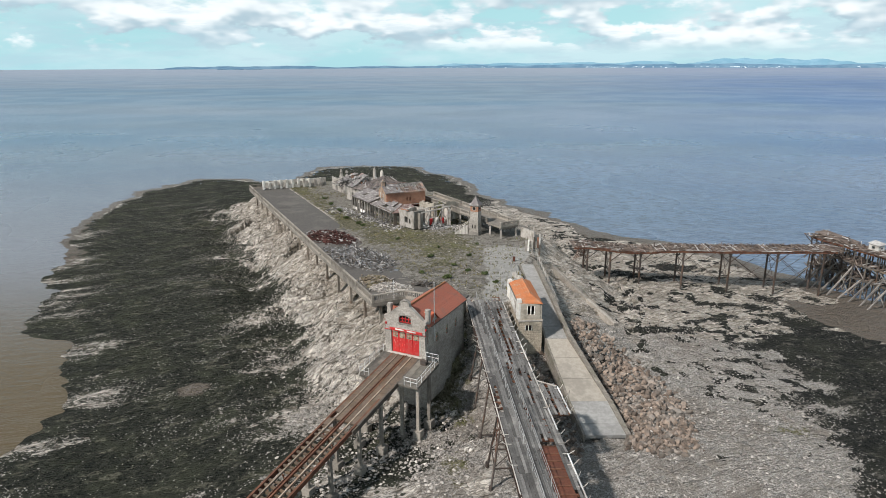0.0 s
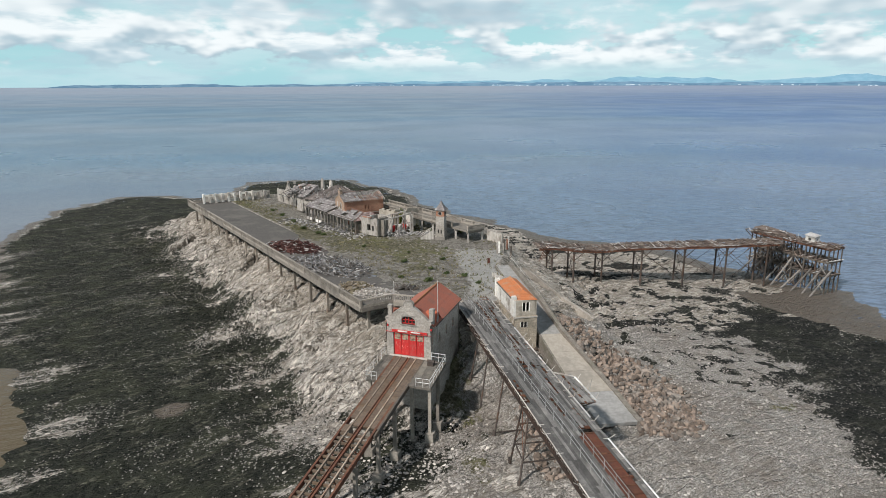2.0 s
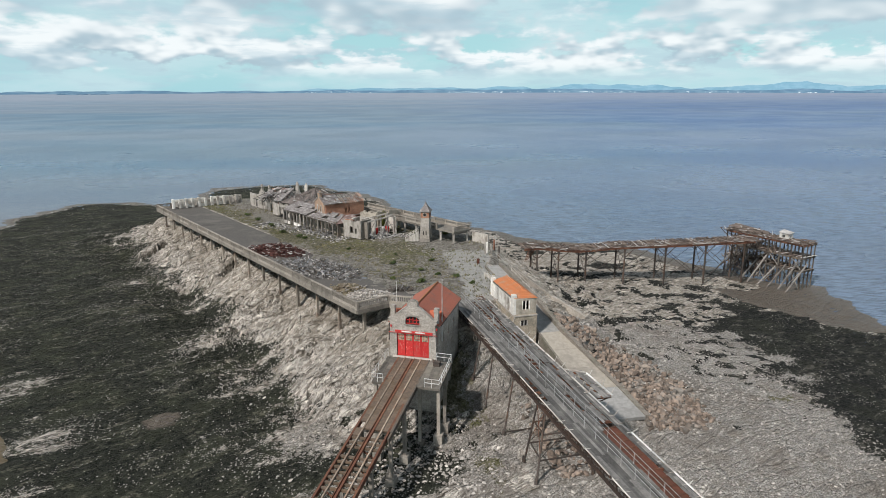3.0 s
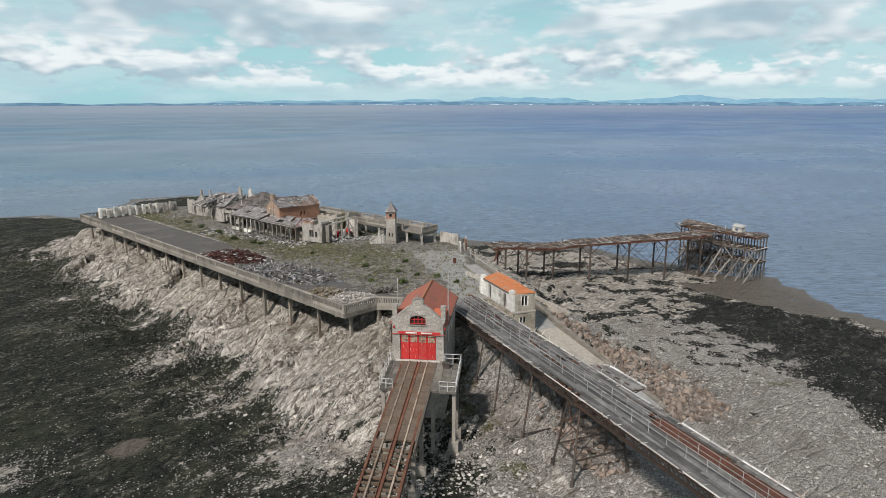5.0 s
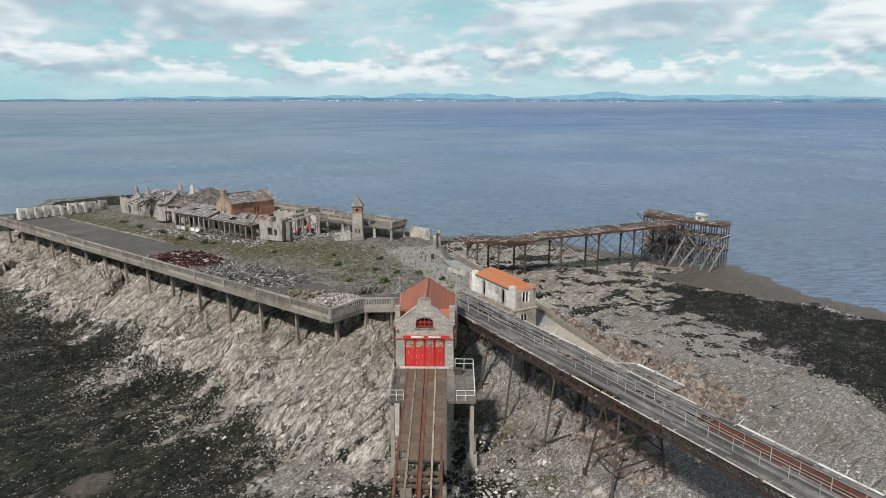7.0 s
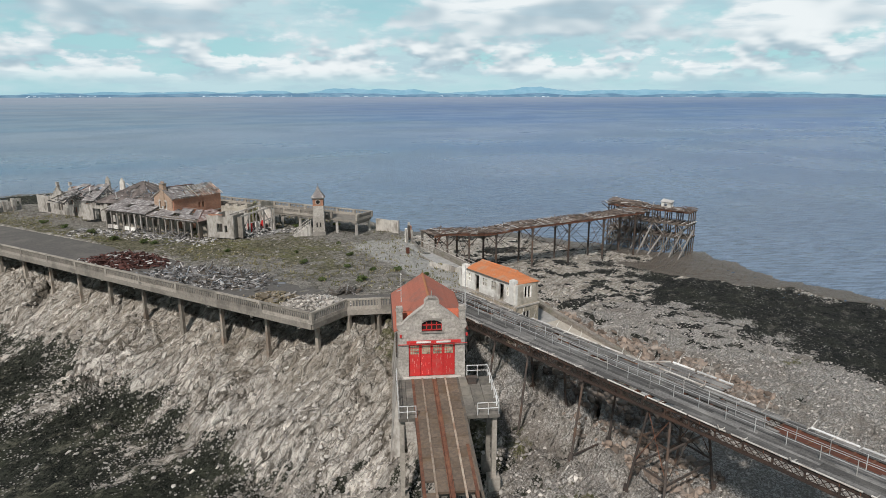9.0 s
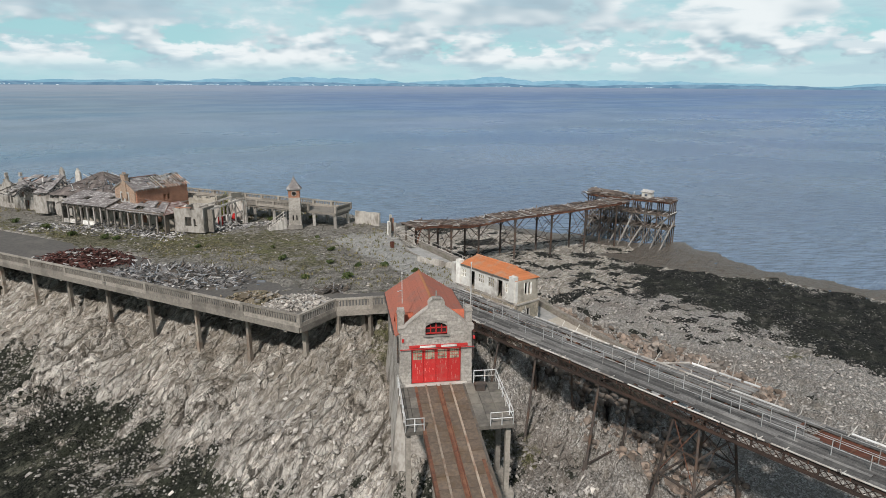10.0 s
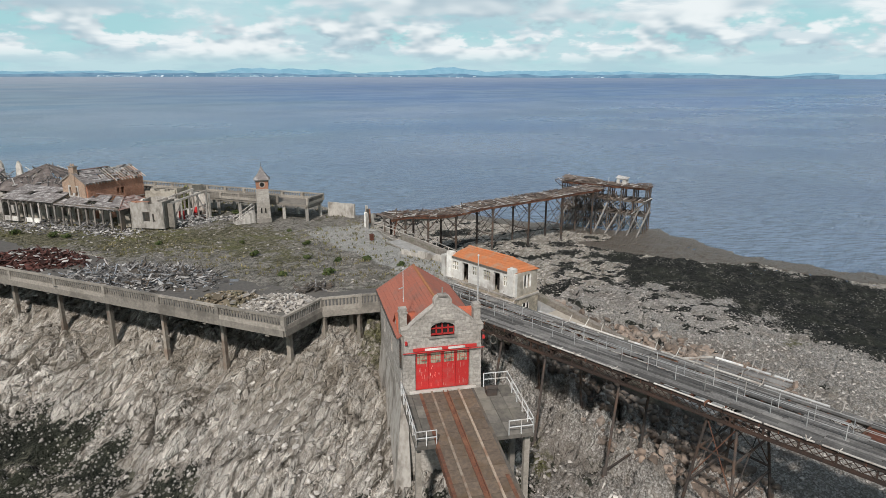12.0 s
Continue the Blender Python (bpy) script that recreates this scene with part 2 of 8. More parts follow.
M_SCRAP = worn("mixed_scrap", (0.165, 0.155, 0.147), (0.085, 0.08, 0.077), (0.30, 0.295, 0.29), big=1.2, fine=3, islands=True, vary=0.55)
M_SCRAP_RUST = worn("rusty_scrap", (0.11, 0.042, 0.033), (0.065, 0.032, 0.028), (0.055, 0.035, 0.03), big=1.0, fine=3, islands=True, vary=0.55)
M_SCRAP_PALE = worn("pale_scrap", (0.52, 0.50, 0.475), (0.38, 0.365, 0.345), (0.3, 0.27, 0.25), big=1.2, fine=3, islands=True, vary=0.3)
M_BOULDER = worn("brown_boulder", (0.25, 0.192, 0.15), (0.155, 0.122, 0.10), (0.25, 0.23, 0.205), big=0.25, fine=2, amount=0.8, islands=True, vary=0.4, bump=0.6, dist=0.1)
M_ROCK = worn("pale_limestone", (0.46, 0.425, 0.385), (0.34, 0.31, 0.28), (0.18, 0.16, 0.14), big=0.3, fine=2, islands=True, vary=0.35, bump=0.6, dist=0.1)
M_RUBBLE = worn("masonry_rubble", (0.40, 0.37, 0.33), (0.30, 0.27, 0.24), (0.2, 0.18, 0.155), big=0.4, fine=3, islands=True, vary=0.4)
M_LEAF = worn("shrub_leaf", (0.075, 0.10, 0.03), (0.05, 0.075, 0.022), (0.12, 0.125, 0.045), big=1.2, fine=5, islands=True, vary=0.4, rough=0.7)
M_DRY = worn("dry_grass", (0.22, 0.185, 0.10), (0.155, 0.14, 0.065), (0.10, 0.11, 0.042), big=0.4, fine=3, islands=True, vary=0.4)
M_VINE = worn("ivy_leaf", (0.20, 0.20, 0.03), (0.13, 0.15, 0.03), (0.07, 0.09, 0.02), big=1.2, fine=5, islands=True, vary=0.4, rough=0.7)
# Near-black panels that stand in for the shade inside openings.
M_OPENING_SHADE = worn("opening_shade", (0.018, 0.016, 0.014), (0.012, 0.011, 0.01), (0.03, 0.025, 0.02))


def glass_material():
    n = Nodes("grimy_glass")
    col = n.mix(n.ramp(n.noise(2.0, 4), 0.35, 0.6), (0.12, 0.115, 0.09), (0.40, 0.36, 0.26))
    return n.done(col, 0.25, 0.0, 0.5)


M_GLASS = glass_material()


def sea_material():
    n = Nodes("silty_sea")
    sep = n.t.nodes.new("ShaderNodeSeparateXYZ")
    n.t.links.new(n.pos, sep.inputs[0])
    near = n.math("MULTIPLY", n.ramp(sep.outputs[1], 95, 175, 1, 0), n.ramp(sep.outputs[0], 20, -20))
    lee = n.math("MULTIPLY", n.ramp(sep.outputs[1], 130, 420, 1, 0), n.ramp(sep.outputs[0], 0, -60))
    left = n.ramp(sep.outputs[0], -190, -30, 1, 0.8)
    bay = n.math("MULTIPLY", n.math("MULTIPLY", n.ramp(sep.outputs[0], 90, 80), n.ramp(sep.outputs[0], 55, 62)), n.math("MULTIPLY", n.ramp(sep.outputs[1], 98, 106), n.ramp(sep.outputs[1], 134, 122)))
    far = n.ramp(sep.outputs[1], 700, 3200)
    streak = n.noise(0.0016, 5, 0.6, (0.28, 1.6, 1), (0, 0, 0.05))
    patch = n.noise(0.006, 4, 0.55, (0.5, 1.2, 1))
    east = n.ramp(n.math("SUBTRACT", sep.outputs[0], n.math("MULTIPLY", sep.outputs[1], 0.25)), -260, 420)
    deep = n.mix(east, (0.110, 0.202, 0.285), (0.063, 0.144, 0.303))
    col = n.mix(n.ramp(streak, 0.40, 0.62), deep, n.mix(east, (0.188, 0.243, 0.305), (0.120, 0.189, 0.328)))
    col = n.mix(n.math("MULTIPLY", n.ramp(patch, 0.42, 0.68), 0.45), col, (0.15, 0.20, 0.235))
    # distance haze put into the colour: the sea pales towards the horizon
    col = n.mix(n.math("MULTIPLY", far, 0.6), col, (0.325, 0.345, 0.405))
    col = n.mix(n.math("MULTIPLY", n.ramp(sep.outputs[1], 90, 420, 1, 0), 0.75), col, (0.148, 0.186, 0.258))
    col = n.mix(n.math("MULTIPLY", lee, 0.8), col, (0.20, 0.195, 0.20))
    col = n.mix(n.math("MULTIPLY", n.math("MAXIMUM", near, bay), 0.92), col, (0.10, 0.070, 0.030))
    swell = n.noise(0.16, 3, 0.5, (0.45, 1.5, 1), (0, 0, 0.25))
    chop = n.noise(0.42, 5, 0.65, (0.4, 1.5, 1), (0, 0, -0.2))
    h = n.math("ADD", n.math("MULTIPLY", swell, 1.4), n.math("MULTIPLY", chop, 2.2))
    calm = n.ramp(n.noise(0.012, 3, 0.5), 0.35, 0.65, 0.25, 0.75)
    # bright and dark wave faces painted into the colour as fine ripples
    col = n.mix(n.math("MULTIPLY", n.ramp(sep.outputs[1], 180, 900, 1.0, 0.0), n.ramp(lee, 0.0, 0.4, 1.0, 0.1)), col, n.mix(1.0, col, n.grey(n.ramp(n.noise(0.9, 4, 0.6, (0.25, 1.5, 1), (0, 0, 0.5)), 0.38, 0.62, 0.72, 1.3)), "MULTIPLY"))
    calmed = n.math("MULTIPLY", n.math("MULTIPLY", h, n.ramp(sep.outputs[1], 150, 1100, 1.0, 0.10)), n.ramp(lee, 0.0, 0.8, 1.0, 0.2))
    n.bump(calmed, 1.0, 0.7)
    n.done(col, n.math("ADD", n.ramp(calm, 0, 1, 0.22, 0.34), n.ramp(sep.outputs[1], 200, 1500, 0.0, 0.22)), 0.0, 0.36)
    n.bsdf.inputs["IOR"].default_value = 1.33
    return n.m


M_SEA = sea_material()


# Distant land: blue haze is put into the colour and a faint emission.
def coast_material(name, a, b, haze_glow):
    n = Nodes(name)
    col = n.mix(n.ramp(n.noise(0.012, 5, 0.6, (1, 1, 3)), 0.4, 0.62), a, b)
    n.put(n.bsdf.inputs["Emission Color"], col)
    n.bsdf.inputs["Emission Strength"].default_value = haze_glow
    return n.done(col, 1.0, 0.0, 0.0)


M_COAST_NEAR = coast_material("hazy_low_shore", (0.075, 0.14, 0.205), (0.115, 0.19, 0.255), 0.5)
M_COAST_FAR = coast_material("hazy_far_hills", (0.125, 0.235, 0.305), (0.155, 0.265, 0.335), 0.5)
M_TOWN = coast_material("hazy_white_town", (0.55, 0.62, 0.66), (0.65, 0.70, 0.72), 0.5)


def ground_material():
    n = Nodes("shore_ground")
    weed, beach, grass, paved, mud, earth = (n.attr(k) for k in ("weed", "beach", "grass", "paved", "mud", "earth"))
    mid, fine, tiny = n.noise(0.5, 6, 0.62), n.noise(2.2, 5, 0.65), n.noise(7.0, 4, 0.6)
    # jointed limestone
    bedding = (0, 0, -0.42)
    grainy = n.noise(2.6, 9, 0.74, (0.22, 1.0, 0.22), bedding)
    strata = n.noise(0.6, 8, 0.7, (0.18, 1.0, 0.25), bedding)
    where = n.warped(1.6, 0.35)
    slab_gap = n.cells(0.55, "DISTANCE_TO_EDGE", where, (0.30, 1.0, 0.5), bedding)
    chip_gap = n.cells(1.9, "DISTANCE_TO_EDGE", where, (0.42, 1.0, 0.5), bedding)
    _, slab_tone = n.cells(0.55, "F1", where, (0.30, 1.0, 0.5), bedding)
    _, chip_tone = n.cells(1.9, "F1", where, (0.42, 1.0, 0.5), bedding)
    rock = n.mix(n.ramp(grainy, 0.40, 0.58), (0.345, 0.303, 0.258), (0.735, 0.68, 0.608))
    rock = n.mix(1.0, rock, n.grey(n.ramp(slab_tone, 0, 1, 0.80, 1.14)), "MULTIPLY")
    rock = n.mix(1.0, rock, n.grey(n.ramp(chip_tone, 0, 1, 0.78, 1.16)), "MULTIPLY")
    rock = n.mix(n.math("MULTIPLY", n.ramp(strata, 0.43, 0.34), 0.85), rock, (0.12, 0.102, 0.08))
    rock = n.mix(n.math("MULTIPLY", n.ramp(slab_gap, 0.01, 0.06, 0.95, 0.0), n.ramp(strata, 0.56, 0.44)), rock, (0.085, 0.073, 0.058))
    rock = n.mix(n.math("MULTIPLY", n.ramp(chip_gap, 0.01, 0.07, 0.7, 0.0), n.ramp(mid, 0.4, 0.6)), rock, (0.10, 0.087, 0.07))
    rock = n.mix(n.math("MULTIPLY", n.ramp(n.noise(0.13, 4), 0.46, 0.66), 0.3), rock, (0.26, 0.225, 0.18))
    # earthy slope below the deck
    soil = n.mix(n.ramp(fine, 0.35, 0.65), (0.235, 0.20, 0.155), (0.42, 0.365, 0.295))
    col = n.mix(n.math("MULTIPLY", earth, n.ramp(grainy, 0.36, 0.6, 0.8, 0.2)), rock, soil)
    # shade in the clefts at the foot of each bed, put into the colour
    cleft = n.math("ADD", n.attr("cleft_shade"), n.math("MULTIPLY", n.math("SUBTRACT", grainy, 0.5), 1.6))
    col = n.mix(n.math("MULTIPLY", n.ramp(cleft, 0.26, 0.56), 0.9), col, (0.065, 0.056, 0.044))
    # shingle
    cell = n.t.nodes.new("ShaderNodeTexVoronoi")
    cell.inputs["Scale"].default_value = 6.5
    n.t.links.new(n.pos, cell.inputs["Vector"])
    val = n.t.nodes.new("ShaderNodeSeparateColor")
    n.t.links.new(cell.outputs["Color"], val.inputs[0])
    shingle = n.mix(n.ramp(val.outputs[0], 0, 1), (0.29, 0.267, 0.238), (0.57, 0.537, 0.495))
    shingle = n.mix(n.ramp(cell.outputs["Distance"], 0.45, 0.8), shingle, (0.22, 0.195, 0.17))
    shingle = n.mix(n.math("MULTIPLY", n.ramp(mid, 0.50, 0.66), 0.45), shingle, (0.25, 0.225, 0.18))
    shingle = n.mix(n.math("MULTIPLY", n.ramp(n.noise(0.10, 6, 0.7), 0.47, 0.64), 0.7), shingle, (0.215, 0.185, 0.155))
    col = n.mix(n.ramp(n.math("ADD", beach, n.math("MULTIPLY", n.math("SUBTRACT", mid, 0.5), 0.9)), 0.35, 0.6), col, shingle)
    # bladder wrack in dark mats with pale stones between
    mat_fine = n.noise(1.1, 6, 0.72, (1, 1, 1))
    stones = n.voronoi(1.7, "F1", "Distance")
    wrack = n.mix(n.ramp(n.math("ADD", n.math("MULTIPLY", tiny, 0.5), n.math("MULTIPLY", mat_fine, 0.5)), 0.38, 0.62), (0.005, 0.006, 0.006), (0.05, 0.05, 0.043))
    wrack = n.mix(n.math("MULTIPLY", n.ramp(n.noise(0.16, 4), 0.45, 0.65), 0.5), wrack, (0.050, 0.052, 0.038))
    wrack = n.mix(n.math("MULTIPLY", n.ramp(stones, 0.10, 0.2, 1, 0), n.ramp(mid, 0.48, 0.58)), wrack, (0.34, 0.315, 0.285))
    bare = n.ramp(n.noise(0.55, 7, 0.72, (0.5, 1.2, 1), bedding), 0.53, 0.62)
    wrack = n.mix(n.math("MULTIPLY", n.math("MULTIPLY", bare, n.ramp(fine, 0.35, 0.6)), 0.7), wrack, (0.16, 0.147, 0.125))
    place = n.t.nodes.new("ShaderNodeSeparateXYZ")
    n.t.links.new(n.pos, place.inputs[0])
    wrack = n.mix(n.ramp(place.outputs[0], -5, 25, 1.0, 0.0), wrack, n.mix(1.0, wrack, (1.22, 1.26, 1.12), "MULTIPLY"))
    # loose pale stones thin out into the weed
    peb = n.t.nodes.new("ShaderNodeTexVoronoi")
    peb.inputs["Scale"].default_value = 3.4
    n.t.links.new(n.pos, peb.inputs["Vector"])
    pv = n.t.nodes.new("ShaderNodeSeparateColor")
    n.t.links.new(peb.outputs["Color"], pv.inputs[0])
    share = n.math("ADD", n.ramp(weed, 0.4, 1.0, 1.0, -0.08), n.math("MULTIPLY", n.math("SUBTRACT", n.noise(0.30, 6, 0.7, (0.35, 1.3, 1), bedding), 0.5), 2.6))
    shown = n.math("MULTIPLY", n.ramp(n.math("SUBTRACT", share, pv.outputs[0]), 0.0, 0.06), n.ramp(peb.outputs["Distance"], 0.33, 0.47, 1, 0))
    wrack = n.mix(shown, wrack, n.mix(pv.outputs[1], (0.20, 0.183, 0.16), (0.52, 0.485, 0.445)))
    cover = n.math("ADD", weed, n.math("MULTIPLY", n.math("SUBTRACT", mat_fine, 0.5), 1.1))
    cover = n.math("ADD", cover, n.math("MULTIPLY", n.math("SUBTRACT", n.noise(0.45, 7, 0.68, (0.4, 1.2, 1), bedding), 0.5), 1.3))
    col = n.mix(n.ramp(cover, 0.44, 0.56), col, wrack)
    # silt
    silt = n.mix(fine, (0.115, 0.095, 0.075), (0.20, 0.168, 0.138))
    col = n.mix(n.ramp(n.math("ADD", mud, n.math("MULTIPLY", n.math("SUBTRACT", mid, 0.5), 0.8)), 0.4, 0.62), col, silt)
    # broken paving and turf on top
    flag = n.mix(n.ramp(n.math("ADD", n.math("MULTIPLY", fine, 0.6), n.math("MULTIPLY", tiny, 0.4)), 0.38, 0.62), (0.17, 0.155, 0.132), (0.37, 0.345, 0.305))
    flag = n.mix(n.math("MULTIPLY", n.ramp(n.noise(0.35, 6, 0.7), 0.50, 0.62), 0.7), flag, (0.135, 0.125, 0.108))
    flag = n.mix(n.math("MULTIPLY", n.ramp(n.voronoi(0.3, "DISTANCE_TO_EDGE"), 0, 0.03, 1, 0), 0.7), flag, (0.09, 0.085, 0.06))
    flag = n.mix(n.ramp(n.math("ADD", n.attr("slab"), n.math("MULTIPLY", n.math("SUBTRACT", mid, 0.5), 0.8)), 0.4, 0.6), flag, n.mix(fine, (0.34, 0.33, 0.305), (0.52, 0.50, 0.465)))
    col = n.mix(paved, col, flag)
    turf = n.mix(n.ramp(fine, 0.35, 0.68), (0.08, 0.075, 0.042), (0.26, 0.235, 0.165))
    turf = n.mix(n.math("MULTIPLY", n.ramp(n.noise(0.22, 6, 0.65), 0.48, 0.62), n.ramp(tiny, 0.3, 0.65, 0.9, 0.4)), turf, (0.175, 0.172, 0.075))
    col = n.mix(n.ramp(n.math("ADD", grass, n.math("MULTIPLY", n.math("SUBTRACT", n.noise(0.7, 8, 0.78), 0.5), 2.2)), 0.42, 0.62), col, turf)
    h = n.math("ADD", n.math("MULTIPLY", mid, 0.45), n.math("MULTIPLY", fine, 0.35))
    h = n.math("ADD", h, n.math("MULTIPLY", tiny, 0.16))
    h = n.math("ADD", h, n.math("ADD", n.math("MULTIPLY", grainy, 1.0), n.math("MULTIPLY", strata, 0.8)))
    h = n.math("ADD", h, n.math("MULTIPLY", n.ramp(slab_gap, 0.0, 0.12), 0.5))
    h = n.math("ADD", h, n.math("MULTIPLY", n.ramp(chip_gap, 0.0, 0.14), 0.22))
    n.bump(h, 1.0, 0.6)
    return n.done(col, n.ramp(mud, 0.3, 0.8, 0.93, 0.33), 0.0, 0.12)


M_GROUND = ground_material()


# ---- mesh helpers ----
class Geo:
    """Collects vertices and faces of one part."""

    def __init__(self):
        self.v, self.f = [], []

    def add(self, verts, faces):
        k = len(self.v)
        self.v += [tuple(p) for p in verts]
        self.f += [tuple(i + k for i in q) for q in faces]
        return self

    def box(self, x0, x1, y0, y1, z0, z1):
        vs = [(x, y, z) for z in (z0, z1) for x, y in ((x0, y0), (x1, y0), (x1, y1), (x0, y1))]
        return self.add(vs, BOX)

    def block(self, m, sx, sy, sz):
        vs = [m @ Vector((x * sx / 2, y * sy / 2, z * sz / 2)) for z in (-1, 1) for x, y in ((-1, -1), (1, -1), (1, 1), (-1, 1))]
        return self.add(vs, BOX)

    def beam(self, p, q, w, h=None):
        """A bar from p to q, w wide and h high."""
        p, q, h = Vector(p), Vector(q), h or w
        d = (q - p).normalized()
        side = d.cross(Vector((0, 0, 1)))
        side = side.normalized() if side.length > 1e-4 else Vector((1, 0, 0))
        up = side.cross(d)
        vs = [e + side * (a * w / 2) + up * (b * h / 2) for e in (p, q) for a, b in ((-1, -1), (1, -1), (1, 1), (-1, 1))]
        return self.add(vs, BOX)

    def bar(self, pts, w, h):
        """One continuous bar along a line of points."""
        k = len(self.v)
        for i, p in enumerate(pts):
            d = (pts[min(i + 1, len(pts) - 1)] - pts[max(i - 1, 0)]).normalized()
            side = d.cross(Vector((0, 0, 1))).normalized()
            up = side.cross(d)
            self.v += [tuple(p + side * (a * w / 2) + up * (b * h / 2)) for a, b in ((-1, -1), (1, -1), (1, 1), (-1, 1))]
        for i in range(len(pts) - 1):
            o = k + 4 * i
            self.f += [(o + j, o + (j + 1) % 4, o + 4 + (j + 1) % 4, o + 4 + j) for j in range(4)]
        self.f += [(k + 3, k + 2, k + 1, k), tuple(range(len(self.v) - 4, len(self.v)))]
        return self

    def rod(self, p, q, r, r2=None, n=8):
        p, q, r2 = Vector(p), Vector(q), r if r2 is None else r2
        d = (q - p).normalized()
        a = d.orthogonal().normalized()
        b = d.cross(a)
        vs = [e + (a * math.cos(t) + b * math.sin(t)) * rr for e, rr in ((p, r), (q, r2)) for t in (math.tau * i / n for i in range(n))]
        fs = [(i, (i + 1) % n, n + (i + 1) % n, n + i) for i in range(n)]
        return self.add(vs, fs + [tuple(range(n))[::-1], tuple(range(n, 2 * n))])

    def prism(self, poly, y0, y1):
        """An upright outline (x, z), extruded along y."""
        n = len(poly)
        vs = [(x, y, z) for y in (y0, y1) for x, z in poly]
        return self.add(vs, [(i, (i + 1) % n, n + (i + 1) % n, n + i) for i in range(n)] + [tuple(range(n))[::-1], tuple(range(n, 2 * n))])

    def slab(self, poly, z0, z1):
        """A plan outline (x, y), from z0 up to z1."""
        n = len(poly)
        vs = [(x, y, z) for z in (z0, z1) for x, y in poly]
        return self.add(vs, [(i, (i + 1) % n, n + (i + 1) % n, n + i) for i in range(n)] + [tuple(range(n))[::-1], tuple(range(n, 2 * n))])

    def sheet(self, a, b, c, d, t):
        """A board with the four upper corners given, t thick."""
        a, b, c, d = map(Vector, (a, b, c, d))
        nrm = (b - a).cross(d - a).normalized() * t
        return self.add([a - nrm, b - nrm, c - nrm, d - nrm, a, b, c, d], BOX)

    def stone(self, c, r, rnd, flat=0.7):
        """A lump with an uneven outline."""
        vs = []
        t, wide = rnd.uniform(0, math.tau), rnd.uniform(0.5, 0.95)
        co, si, tip = math.cos(t), math.sin(t), rnd.uniform(-0.35, 0.35)
        for p in ICO_V:
            k = rnd.uniform(0.62, 1.2)
            a, b = p[0] * r * k, p[1] * r * k * wide
            vs.append((c[0] + a * co - b * si, c[1] + a * si + b * co, c[2] + p[2] * r * k * flat + tip * a))
        return self.add(vs, ICO_F)


BOX = [(3, 2, 1, 0), (4, 5, 6, 7), (0, 1, 5, 4), (1, 2, 6, 5), (2, 3, 7, 6), (3, 0, 4, 7)]
_g = (1 + 5 ** 0.5) / 2
ICO_V = [Vector(p).normalized() for p in ((-1, _g, 0), (1, _g, 0), (-1, -_g, 0), (1, -_g, 0), (0, -1, _g), (0, 1, _g), (0, -1, -_g), (0, 1, -_g), (_g, 0, -1), (_g, 0, 1), (-_g, 0, -1), (-_g, 0, 1))]
ICO_F = [(0, 11, 5), (0, 5, 1), (0, 1, 7), (0, 7, 10), (0, 10, 11), (1, 5, 9), (5, 11, 4), (11, 10, 2), (10, 7, 6), (7, 1, 8), (3, 9, 4), (3, 4, 2), (3, 2, 6), (3, 6, 8), (3, 8, 9), (4, 9, 5), (2, 4, 11), (6, 2, 10), (8, 6, 7), (9, 8, 1)]


def meshed(name, geo, material):
    me = bpy.data.meshes.new(name)
    me.from_pydata(geo.v, [], geo.f)
    me.materials.append(material)
    me.update()
    return me


def part(name, geo, material, parent, label="", kind=""):
    ob = new(name, meshed(name, geo, material))
    ob.parent = parent
    return tagged(ob, label, kind=kind)


def solo(name, geo, material, label, category, group="", kind=""):
    return tagged(new(name, meshed(name, geo, material)), label, category, group, kind)


def thing(name, m, label, category, group="", kind=""):
    ob = new(name)
    ob.empty_display_size = 0.5
    ob.matrix_world = m
    return tagged(ob, label, category, group, kind)


def facing(x, y, z, dx, dy):
    """A pose whose local x runs along (dx, dy)."""
    return pose(x, y, z, 0, 0, math.degrees(math.atan2(dy, dx)))


